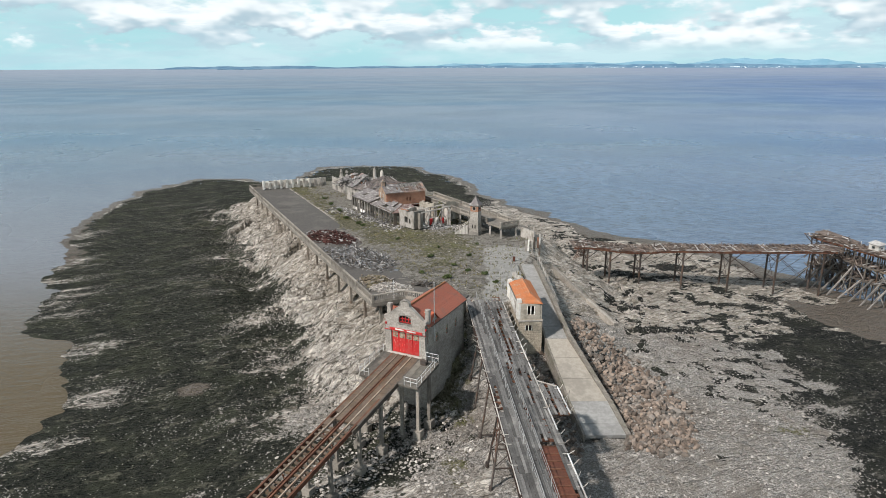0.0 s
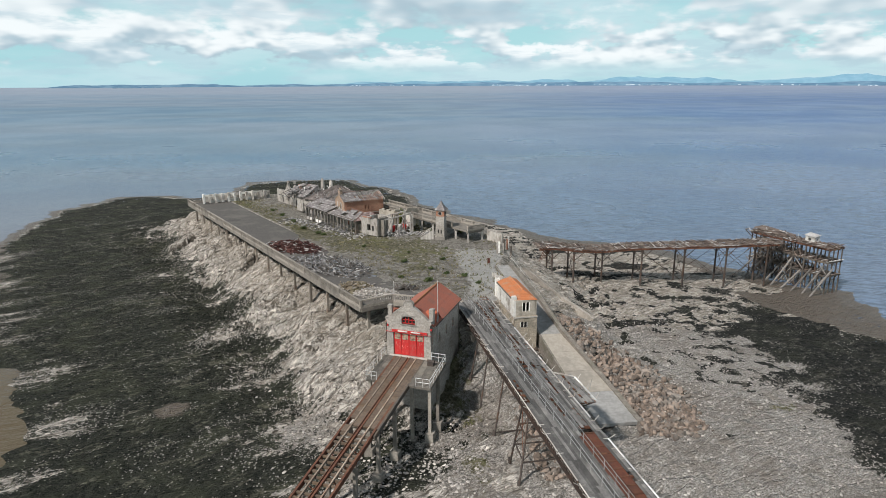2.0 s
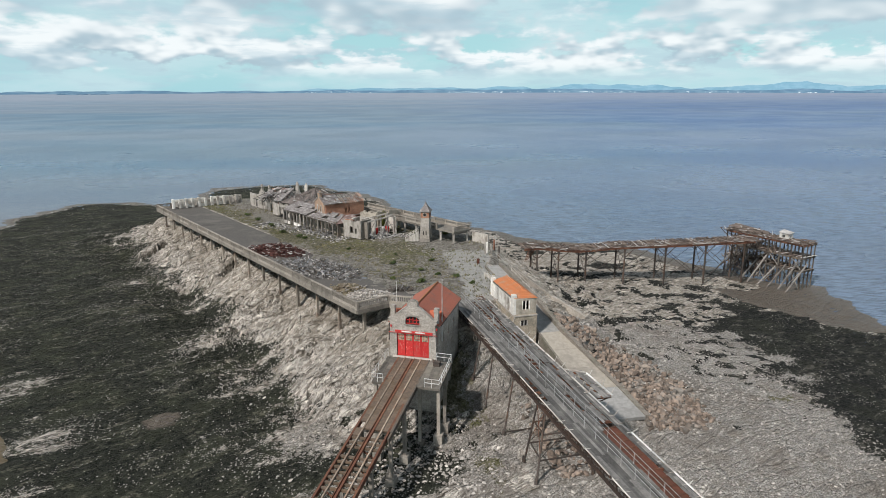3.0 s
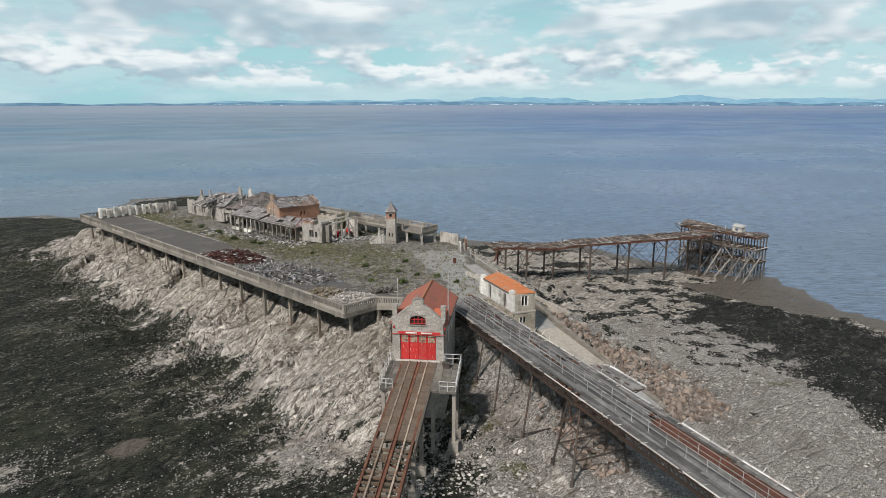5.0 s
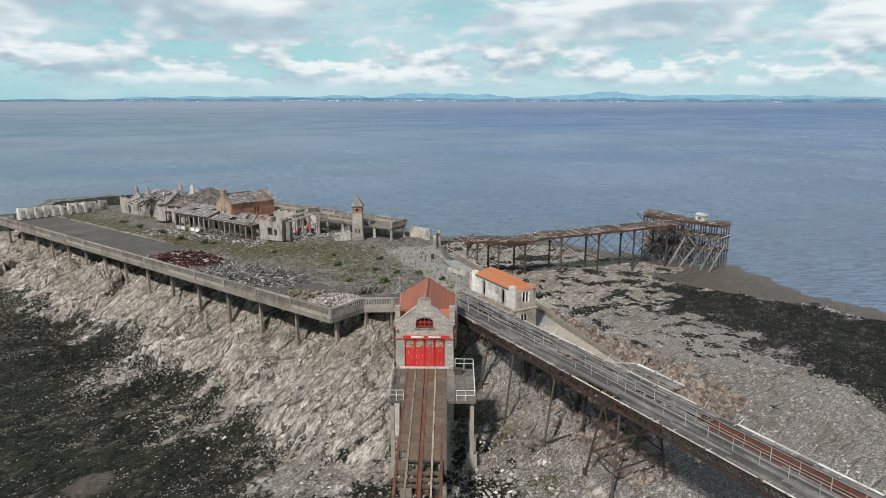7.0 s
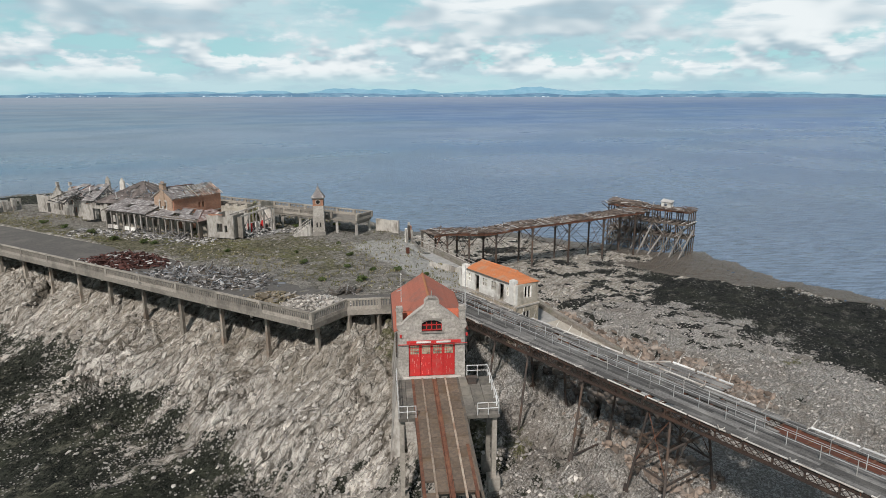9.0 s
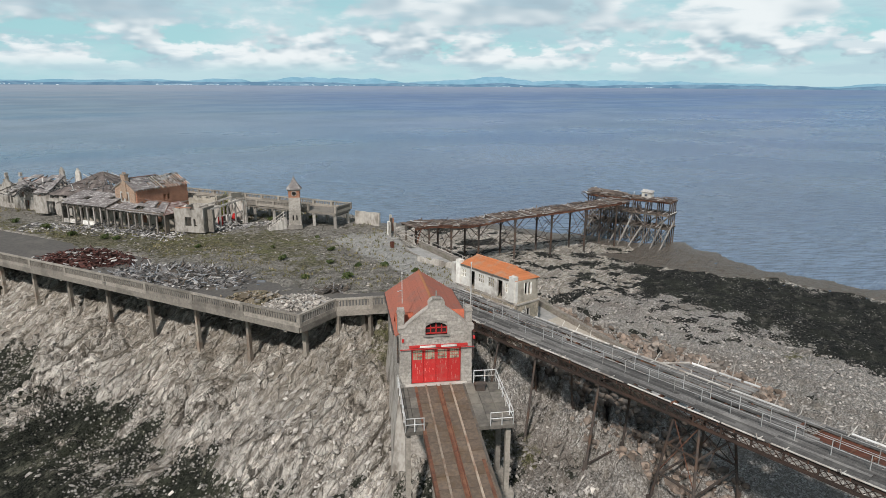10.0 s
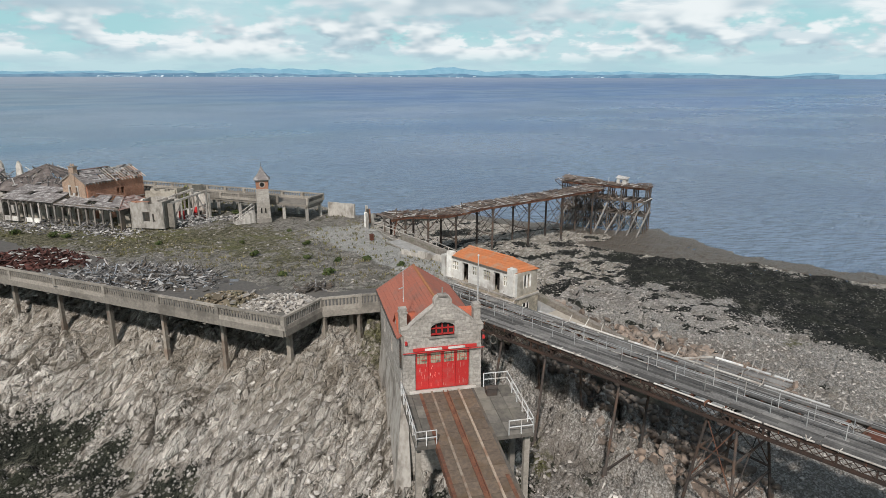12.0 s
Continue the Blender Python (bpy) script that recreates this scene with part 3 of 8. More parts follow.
def wall_run(geo, p, q, height, thick, openings=(), ragged=0.0, rnd=None, z0=0.0, step=0.9):
    """A wall along a line in plan, in one piece, with real openings (from, to, bottom, top) and, if ragged, a broken top."""
    p, q = Vector((*p, 0)), Vector((*q, 0))
    length = (q - p).length
    d = (q - p) / length
    side = Vector((-d.y, d.x, 0)) * (thick / 2)
    cuts = sorted({0.0, length, *(min(max(s, 0.0), length) for o in openings for s in o[:2])})
    fine = []
    for a, b in zip(cuts, cuts[1:]):
        n = max(1, round((b - a) / step)) if ragged else 1
        fine += [a + (b - a) * i / n for i in range(n)]
    fine.append(length)
    mids = [(a + b) / 2 for a, b in zip(fine, fine[1:])]
    tops = []
    for m in mids:
        top = height(m) if callable(height) else height
        tops.append(round(top - (ragged * rnd.random() ** 2 if ragged else 0), 2))
    levels = sorted({round(z0, 2), *tops, *(round(z, 2) for o in openings for z in o[2:4] if z0 <= z < max(tops))})
    solid = set()
    for i, m in enumerate(mids):
        for j in range(len(levels) - 1):
            zm = (levels[j] + levels[j + 1]) / 2
            if zm < tops[i] and not any(o[0] < m < o[1] and o[2] < zm < o[3] for o in openings):
                solid.add((i, j))
    seen, base = {}, len(geo.v)

    def at(i, j, k):
        if (i, j, k) not in seen:
            seen[i, j, k] = len(geo.v)
            c = p + d * fine[i] + side * (1 if k else -1)
            geo.v.append((c.x, c.y, levels[j]))
        return seen[i, j, k]

    for i, j in sorted(solid):
        geo.f.append((at(i, j, 0), at(i + 1, j, 0), at(i + 1, j + 1, 0), at(i, j + 1, 0)))
        geo.f.append((at(i, j, 1), at(i, j + 1, 1), at(i + 1, j + 1, 1), at(i + 1, j, 1)))
        if (i - 1, j) not in solid:
            geo.f.append((at(i, j, 0), at(i, j + 1, 0), at(i, j + 1, 1), at(i, j, 1)))
        if (i + 1, j) not in solid:
            geo.f.append((at(i + 1, j, 0), at(i + 1, j, 1), at(i + 1, j + 1, 1), at(i + 1, j + 1, 0)))
        if (i, j - 1) not in solid:
            geo.f.append((at(i, j, 0), at(i, j, 1), at(i + 1, j, 1), at(i + 1, j, 0)))
        if (i, j + 1) not in solid:
            geo.f.append((at(i, j + 1, 0), at(i + 1, j + 1, 0), at(i + 1, j + 1, 1), at(i, j + 1, 1)))
    return geo


def lattice_noise(x, y, seed):
    """Smooth value noise, -1 to 1."""
    xi, yi = np.floor(x).astype(np.int64), np.floor(y).astype(np.int64)
    fx, fy = x - xi, y - yi
    fx, fy = fx * fx * (3 - 2 * fx), fy * fy * (3 - 2 * fy)

    def at(i, j):
        n = (i * 374761393 + j * 668265263 + seed * 1442695041) & 0x7FFFFFFF
        n = ((n ^ (n >> 13)) * 1274126177) & 0x7FFFFFFF
        return ((n ^ (n >> 16)) & 0xFFFF) / 32767.5 - 1

    a, b, c, d = at(xi, yi), at(xi + 1, yi), at(xi, yi + 1), at(xi + 1, yi + 1)
    return (a + (b - a) * fx) * (1 - fy) + (c + (d - c) * fx) * fy


def fbm(x, y, scale, octaves=4, seed=1, gain=0.5):
    out, amp = 0, 1.0
    for k in range(octaves):
        out = out + amp * lattice_noise(x * scale, y * scale, seed + k)
        scale, amp = scale * 2.03, amp * gain
    return out


def sdist(x, y, poly):
    """Distance to a closed outline, positive inside."""
    best = np.full_like(x, 1e9)
    inside = np.zeros(x.shape, bool)
    for (ax, ay), (bx, by) in zip(poly, poly[1:] + poly[:1]):
        ex, ey = bx - ax, by - ay
        t = np.clip(((x - ax) * ex + (y - ay) * ey) / (ex * ex + ey * ey), 0, 1)
        best = np.minimum(best, np.hypot(x - ax - t * ex, y - ay - t * ey))
        if ay != by:
            inside ^= ((ay > y) != (by > y)) & (x < ex * (y - ay) / ey + ax)
    return np.where(inside, best, -best)


def ease(v, a, b):
    t = np.clip((v - a) / (b - a), 0, 1)
    return t * t * (3 - 2 * t)


# ---- ground ----
TOP = 10.3
FALL = 0.0135
COAST = [(-135, -5), (-135, 62), (-78, 67), (-57.5, 75), (-58.5, 84), (-62.5, 101), (-71, 111.5), (-81, 117), (-89, 139), (-104, 170), (-118, 201), (-123, 236), (-123, 260),
         (-109, 286), (-86, 286), (-69, 275), (-64, 292), (-61, 316), (-40, 325), (-12, 317), (5, 292), (15, 255), (32, 220), (46, 191), (60, 180.5), (72, 176), (78, 168),
         (79.5, 152), (84, 148), (96, 128), (96.5, 120), (96, 112), (93.5, 104.5), (94.5, 98), (98, 89), (99, 80), (112, 60), (125, 30), (125, -5)]
ISLAND = [(-1.5, 104.5), (-51, 208), (-46, 216), (-20, 214), (-2, 192), (11, 166), (20, 147), (20, 132), (15.5, 120), (14, 102), (9, 98), (4, 100)]
WRACK = [(47, 50), (49.5, 67), (50.5, 76), (50, 83), (55, 89), (58, 97), (57, 106), (60, 113), (65.5, 121), (72, 120), (78, 114.5), (82, 111), (81, 107), (85, 104), (90, 101.5), (88.5, 92), (91, 84), (102, 66), (112, 45), (110, 10), (60, 10)]
RAMP = [(15.9, 119, 10.2, 1.2), (16.5, 101, 9.0, 1.3), (17.0, 91.5, 7.2, 1.55), (19.1, 78.3, 4.1, 2.45), (19.9, 72, 2.95, 2.5)]


def shore_dist(x, y):
    """Distance inside a ragged waterline."""
    return sdist(x, y, COAST) + 3.2 * fbm(x * 0.5, y, 0.10, 4, 91, 0.6)


def ribs(x, y):
    """Ridges of dipping limestone that run down the slope, with sharp clefts between them. Returns height and cleft depth."""
    u, v = 0.913 * x + 0.408 * y, -0.408 * x + 0.913 * y
    u, v = u + 1.2 * fbm(x, y, 0.10, 3, 15), v + 0.8 * fbm(x, y, 0.10, 3, 16)
    def bed(freq, seed, wander):
        """Sawtooth beds: each rises gently and breaks off."""
        t = v * freq + wander * fbm(u * 0.35, v, freq * 0.55, 3, seed)
        s = t - np.floor(t)
        rise = np.where(s < 0.9, s / 0.9, (1 - s) / 0.1)
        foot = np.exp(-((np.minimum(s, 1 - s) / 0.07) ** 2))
        power = 0.35 + 0.65 * ease(fbm(x, y, freq * 0.4, 2, seed + 5), -0.5, 0.5)
        return rise * power, foot * power

    a, fa = bed(0.26, 21, 1.0)
    b, fb = bed(0.62, 24, 1.0)
    c, fc = bed(1.5, 27, 0.9)
    cross = np.abs(fbm(u, v * 0.5, 0.5, 3, 29))
    gap = np.exp(-((cross / 0.05) ** 2))
    h = 1.5 * a + 0.55 * b + 0.26 * c - 1.1
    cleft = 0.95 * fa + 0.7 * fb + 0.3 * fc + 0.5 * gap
    return h, cleft


def earth_cover(x, y, verge):
    """Where earth and rubble have spread over the inner edge of the deck."""
    return ease(verge + 1.6 * fbm(x, y, 0.22, 3, 63), 7.6, 9.0) * ease(14.5 - verge, 0, 2) * ease(y, 103, 107) * ease(168 - y, 0, 16)


def ground_height(x, y, extra=False):
    dc, di = shore_dist(x, y), sdist(x, y, ISLAND)
    out = np.maximum(-di, 0)
    s = np.clip(dc, 0, None) / (np.clip(dc, 0, None) + out + 6)
    shore = SEA + 0.05 + 3.6 * s ** 1.4 + np.clip(dc, -8, 0) * 0.18
    along = (x - 4) * -0.35 + (y - 95) * 0.94
    across = (x - 4) * 0.94 + (y - 95) * 0.35
    shore += 2.3 * np.exp(-(((across - 8) / 30) ** 2)) * ease(along, 20, -10) * ease(dc, 0, 30)
    shore += 1.2 * np.exp(-(((x - 34) / 20) ** 2) - ((y - 95) / 40) ** 2)
    fall = np.where(x < -5, 20.5, 15.0) + 3 * fbm(x, y, 0.06, 3, 11) + 6 * np.exp(-(((x + 11) / 9) ** 2) - ((y - 89) / 9) ** 2)
    prof = 0.88 * np.clip(1 - out / fall, 0, 1) ** 0.88 + 0.12 * (1 - ease(out, 0, 2.5))
    top = TOP - FALL * np.clip((x + 11.3) * -0.423 + (y - 98) * 0.906 - 30, 0, 100)
    z = shore + (top - shore) * prof
    rib, cleft = ribs(x, y)
    slope = ease(out, 0.5, 4) * ease(36 - out, 0, 16) * ease(dc, 4, 14) * np.where(x > 14, 0.4, 1.0)
    z += (rib * 1.7 - 0.25 * np.minimum(cleft, 1.2)) * slope
    z += fbm(x, y, 0.45, 3, 31) * (0.16 * slope + 0.10 * ease(out, 0, 3) * ease(dc, 2, 12))
    z += fbm(x, y, 1.4, 3, 41) * 0.13 * ease(out, 0, 3) * ease(dc, 1, 6)
    z += fbm(x, y, 0.05, 3, 51) * 0.35 * ease(out, 8, 25) * ease(dc, 5, 25)
    z += np.where(di > 0, fbm(x, y, 0.3, 4, 61) * 0.14, 0)
    verge = (x + 11.3) * 0.906 + (y - 98) * 0.423 - 0.02 * (y - 98)
    cover = earth_cover(x, y, verge)
    verge_run = (x + 11.3) * -0.423 + (y - 98) * 0.906
    z = z * (1 - cover) + np.maximum(z, top + 0.20 - 0.4 * ease(verge_run, 0, 60) + 0.16 * fbm(x, y, 0.35, 3, 65)) * cover
    # under the concrete ramp and the boathouse the ground lies lower
    for (ax, ay, az, aw), (bx, by, bz, bw) in zip(RAMP, RAMP[1:]):
        t = np.clip((y - ay) / (by - ay), 0, 1)
        near = np.abs(x - (ax + (bx - ax) * t)) < (aw + bw) / 2 + 0.6
        hit = near & (y <= ay) & (y >= by)
        z = np.where(hit, np.minimum(z, az + (bz - az) * t - 0.35), z)
    bx_, by_ = (x + 5.3) * 0.893 + (y - 83) * -0.45, (x + 5.3) * 0.45 + (y - 83) * 0.893
    house = ease(4.2 - np.abs(bx_), 0, 1.5) * ease(by_, -9, -5) * ease(12.5 - by_, 0, 2)
    z = z * (1 - house) + np.minimum(z, 4.6) * house
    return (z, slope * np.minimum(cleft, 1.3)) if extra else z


def build_ground():
    xs = np.concatenate([np.arange(-150, -62, 0.8), np.arange(-62, -44, 0.4), np.arange(-44, 30, 0.23), np.arange(30, 62, 0.4), np.arange(62, 130, 0.8)])
    ys = np.concatenate([np.arange(-5, 45, 1.2), np.arange(45, 118, 0.23), np.arange(118, 160, 0.42), np.arange(160, 330, 0.9)])
    gx, gy = np.meshgrid(xs, ys)
    z, cleft_shade = ground_height(gx, gy, True)
    nx, ny = len(xs), len(ys)
    idx = np.arange(nx * ny).reshape(ny, nx)
    quads = np.stack([idx[:-1, :-1], idx[:-1, 1:], idx[1:, 1:], idx[1:, :-1]], -1).reshape(-1, 4)
    me = bpy.data.meshes.new("ground")
    me.vertices.add(nx * ny)
    me.vertices.foreach_set("co", np.stack([gx, gy, z], -1).astype(np.float32).ravel())
    me.loops.add(quads.size)
    me.loops.foreach_set("vertex_index", quads.astype(np.int32).ravel())
    me.polygons.add(len(quads))
    me.polygons.foreach_set("loop_start", np.arange(0, quads.size, 4, dtype=np.int32))
    me.update(calc_edges=True)
    di, dc = sdist(gx, gy, ISLAND), shore_dist(gx, gy)
    out = np.maximum(-di, 0)
    broad = fbm(gx, gy, 0.035, 4, 71)
    # wrack grows low on the shore
    patch = fbm(gx, gy * 1.3, 0.10, 4, 73)
    left = 0.93 * ease(z + 0.9 * broad + 0.6 * patch, 2.6, -1.2)
    u, v = 0.93 * gx + 0.35 * gy, -0.35 * gx + 0.93 * gy
    fleck = fbm(u * 0.6, v * 1.4, 0.35, 4, 85)
    inland = 4.5 * ease(gy, 105, 135)
    left = np.minimum(left, 0.60 * ease(out + inland + 5 * patch + 3 * fleck, 13, 19) + 0.33 * ease(out + inland + 8 * patch + 3 * fleck, 22, 33))
    streak = fbm(u * 0.4, v * 1.3, 0.16, 4, 79)
    rim = np.maximum(ease(14 - dc, 0, 9), ease(gy, 78, 62))
    left -= 0.42 * ease(streak + 0.25 * patch, 0.0, 0.7) * (0.35 + 0.65 * rim)
    dense = sdist(gx, gy, WRACK)
    right = 0.05 + (0.86 + 0.1 * patch) * ease(dense + 3.0 * patch + 2.5 * streak, -4, 5)
    fringe = ease(dense, -30, -3) * ease(gy + 5 * patch, 84, 96) * ease(132 - gy, 0, 6)
    right = np.maximum(right, 0.15 + 0.72 * ease(fbm(gx, gy * 1.25, 0.34, 5, 83, 0.7) + 0.3 * patch - 0.6 * (1 - fringe ** 0.5) - 0.25 * ease(100 - gy, 0, 12) - 0.8 * ease(84 - gy, 0, 8) - 0.6 * ease(34 - gx, 0, 6), -0.5, 0.12))
    right = np.maximum(right, 0.85 * ease(gy + 6 * patch, 126, 136) * ease(gx, 36, 44) * ease(gx, 84, 70) * ease(patch + 0.5 * streak, -0.1, 0.4) * ease(dc, 3, 8))
    right = np.maximum(right, 0.40 * fringe * ease(gy, 86, 98) * ease(gx, 36, 46))
    right -= 0.55 * ease(fbm(gx, gy * 1.3, 0.22, 4, 87), 0.3, 0.75) * ease(9 - dense, 0, 10)
    weed = np.where(gx > 14, np.minimum(right, 1.0), left)
    weed += 0.5 * np.exp(-(((gx + 1) / 5) ** 2) - ((gy - 62) / 5) ** 2) + 0.4 * np.exp(-(((gx + 12) / 7) ** 2) - ((gy - 56) / 8) ** 2) + 0.3 * np.exp(-(((gx - 14) / 7) ** 2) - ((gy - 50) / 6) ** 2) + 0.6 * np.exp(-(((gx + 6) / 3) ** 2) - ((gy - 69) / 2.5) ** 2)
    weed -= 0.2 * np.exp(-(((gx + 21) / 13) ** 2) - ((gy - 79) / 11) ** 2)
    weed *= ease(out, 3, 9)
    weed = np.maximum(weed, 0.85 * ease(gy + 10 * broad, 225, 240) * ease(out, 6, 12))
    # extra dark patch between boathouse and bridge: painted shade and dark plants
    weed = np.maximum(weed, 0.72 * np.exp(-(((gx - 1.5) / 3.2) ** 2) - ((gy - 93) / 7) ** 2))
    weed *= 1 - 0.8 * ease(7 - dc, 0, 5) * ease(gy, 180, 230)
    beach = ease(gx + 5 + (gy - 70) * 0.10 + 5 * broad, 0, 7) * ease(out, 4, 12) * ease(gy + 6 * patch, 118, 98) + 0.55 * np.exp(-(((gx + 20) / 12) ** 2) - ((gy - 80) / 18) ** 2)
    beach *= ease(dc, 12, 24) * (1 - 0.85 * ease(fbm(gx, gy, 0.16, 3, 75), 0.25, 0.45) * ease(9 - gx, 0, 6))
    top = ease(di, -0.6, 0.8)
    top = np.maximum(top, earth_cover(gx, gy, (gx + 11.3) * 0.906 + (gy - 98) * 0.423 - 0.02 * (gy - 98)))
    slab = top * ease(gx - 0.06 * (gy - 100) + 3 * broad, 3, 9) * ease(gy, 140, 122)
    mud = ease(6.0 - dc, 0, 4) * np.where(gx > 40, 0, 0.8 * ease(gy, 110, 200)) + np.where(gx > 40, np.maximum(ease(9 - dc, 0, 5), ease(gx + 2 * patch, 70, 75) * ease(134 - gy + 3 * patch, 0, 5)), 0) * (1 - ease(dense + 1.5 * patch, -1, 2.5)) * ease(gy, 60, 80) + 0.85 * np.exp(-(((gx + 39) / 3) ** 2) - ((gy - 92.5) / 3) ** 2)
    grass = top * (0.5 + 0.5 * broad + 0.35 * np.exp(-(((gx + 1) / 14) ** 2) - ((gy - 138) / 10) ** 2) + 0.2 * np.exp(-(((gx + 26) / 8) ** 2) - ((gy - 185) / 14) ** 2) + 0.4 * np.exp(-(((gx - (-22 - 0.47 * (gy - 150))) / 5) ** 2)) * ease(gy, 140, 155) + 0.3 * np.exp(-(((gx - 1) / 9) ** 2) - ((gy - 156) / 9) ** 2) + 0.12)
    grass -= 0.10 * top
    grass -= 0.42 * ease(gx + (gy - 100) * 0.1, 6, 12) * top
    for cx, cy, rx, ry, k in ((1, 69, 2.6, 5, 0.62), (45.5, 76, 6, 2.5, 0.5), (-0.5, 90, 4.5, 11, 1.0), (2.5, 80, 2.5, 4, 0.6), (2, 60, 3, 4, 0.5), (-9, 62, 4, 3, 0.4)):
        grass = np.maximum(grass, k * np.exp(-(((gx - cx) / rx) ** 2) - ((gy - cy) / ry) ** 2))
    earth = ease(19 - out, 0, 9) * (1 - top) * np.where(gx < 2, 0.85, 0.55)
    earth = np.maximum(earth, 0.8 * ease(gx, 17, 23) * ease(gy + 6 * patch, 98, 112) * ease(dc, 4, 12))
    for key, val in (("weed", weed), ("beach", beach), ("grass", grass), ("paved", top), ("mud", mud), ("earth", earth), ("cleft_shade", cleft_shade), ("slab", slab)):
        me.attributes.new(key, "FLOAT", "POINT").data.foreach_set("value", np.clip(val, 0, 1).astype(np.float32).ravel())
    me.materials.append(M_GROUND)
    return tagged(new("ground", me), "rocky tidal island of limestone, shingle and dark seaweed", "ground", kind="structure")


build_ground()


def build_sea():
    g = Geo()
    n = 180
    rings = (0, 400, 1200, 2600, 4985)
    g.v = [(rr * math.cos(math.tau * i / n), rr * math.sin(math.tau * i / n), SEA + 9.0 * (rr / 4985) ** 2) for rr in rings[1:] for i in range(n)] + [(0, 0, SEA)]
    c = len(g.v) - 1
    g.f = [(c, i, (i + 1) % n) for i in range(n)]
    for k in range(len(rings) - 2):
        g.f += [(k * n + i, k * n + n + i, k * n + n + (i + 1) % n, k * n + (i + 1) % n) for i in range(n)]
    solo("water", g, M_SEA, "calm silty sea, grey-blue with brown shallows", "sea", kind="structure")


build_sea()


def build_far_coast():
    def ridge(name, a0, a1, dist, height, mat, label, seed, depth):
        g = Geo()
        n = 260
        az = np.linspace(a0, a1, n)
        h = height(az) * (0.75 + 0.35 * fbm(az, az * 0 + seed, 0.35, 5, seed)) * ease(az, a0, a0 + 3)
        for i in range(n):
            t = radians(az[i])
            for d, zz in ((dist, SEA + 7.0), (dist + depth * 0.5, SEA + 8.5 + max(0.6, h[i])), (dist + depth, SEA + 7.0)):
                g.v.append((d * math.sin(t), d * math.cos(t), zz))
        for i in range(n - 1):
            for k in range(2):
                g.f.append((3 * i + k, 3 * i + k + 1, 3 * i + 4 + k, 3 * i + 3 + k))
        solo(name, g, mat, label, "coast", kind="structure")

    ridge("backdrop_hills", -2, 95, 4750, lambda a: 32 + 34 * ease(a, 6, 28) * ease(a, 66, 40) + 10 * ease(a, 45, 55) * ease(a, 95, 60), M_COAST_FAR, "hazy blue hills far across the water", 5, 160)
    ridge("backdrop_shore", -23.5, 70, 4600, lambda a: 20 + 4 * ease(a, 10, 30), M_COAST_NEAR, "low far shore across the water, painted in blue haze", 9, 120)
    rnd = random.Random(5)
    g = Geo()
    for i in range(110):
        a = radians(rnd.choice((3, 13, 15, 17, 24, 26, 34, 40, 52)) + rnd.gauss(0, 1.6))
        d, w = 4570, rnd.uniform(3, 12)
        g.block(Matrix.Translation((d * math.sin(a), d * math.cos(a), SEA + 8.5 + rnd.uniform(1, 7))) @ Matrix.Rotation(-a, 4, "Z"), w, 5, rnd.uniform(1.5, 3.5))
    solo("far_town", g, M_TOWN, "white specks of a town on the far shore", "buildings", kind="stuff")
    g = Geo()
    for i in range(40):
        a = radians(-16.6 + rnd.uniform(-1.8, 1.8))
        g.stone((4300 * math.sin(a), 4300 * math.cos(a), SEA + 7.0), rnd.uniform(5, 17), rnd, 0.55)
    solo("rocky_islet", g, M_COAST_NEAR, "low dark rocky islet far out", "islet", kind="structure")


build_far_coast()


# ---- promenade deck on concrete posts ----
M_POST = worn("stained_post", (0.30, 0.265, 0.22), (0.23, 0.20, 0.165), (0.155, 0.10, 0.07), big=0.5, fine=3, vary=0.3)
EDGE0, EDGE1 = Vector((-11.3, 98.0, 0)), Vector((-60.6, 202.0, 0))
EDGE_D = (EDGE1 - EDGE0).normalized()
EDGE_IN = Vector((-EDGE_D.y, EDGE_D.x, 0)) * -1
KINK, KINK_END = Vector((-6.2, 100.3, 0)), Vector((0.6, 97.0, 0))


def ground_at(x, y):
    return float(ground_height(np.array([float(x)]), np.array([float(y)]))[0])


def balustrade(deck, p, q, bays, z=0.0, h=1.35):
    """Concrete balustrade: a plinth, balusters, a top rail and a pier at each bay."""
    p, q = Vector(p), Vector(q)
    d = (q - p).normalized()
    up = Vector((0, 0, 1))
    n = max(1, round((q - p).length / bays))
    small = Geo()
    for i in range(n):
        a, b = p.lerp(q, i / n), p.lerp(q, (i + 1) / n)
        g = Geo()
        g.beam(a + up * (z + 0.21), b + up * (z + 0.21), 0.26, 0.42)
        part("plinth", g, M_CONC, deck)
        g = Geo()
        g.beam(a + up * (z + h - 0.1), b + up * (z + h - 0.1), 0.30, 0.2)
        part("top_rail", g, M_CONC, deck)
        g = Geo()
        g.box(-0.2, 0.2, -0.165, 0.165, 0, h + 0.01)
        ob = part("pier", g, M_CONC, deck)
        ob.matrix_basis = facing(a.x, a.y, z, d.x, d.y)
        m = round((b - a).length / 0.34)
        for k in range(1, m):
            c = a.lerp(b, k / m)
            small.beam(c + up * (z + 0.4), c + up * (z + h - 0.15), 0.13, 0.13)
    part("balusters", small, M_CONC, deck, kind="stuff")


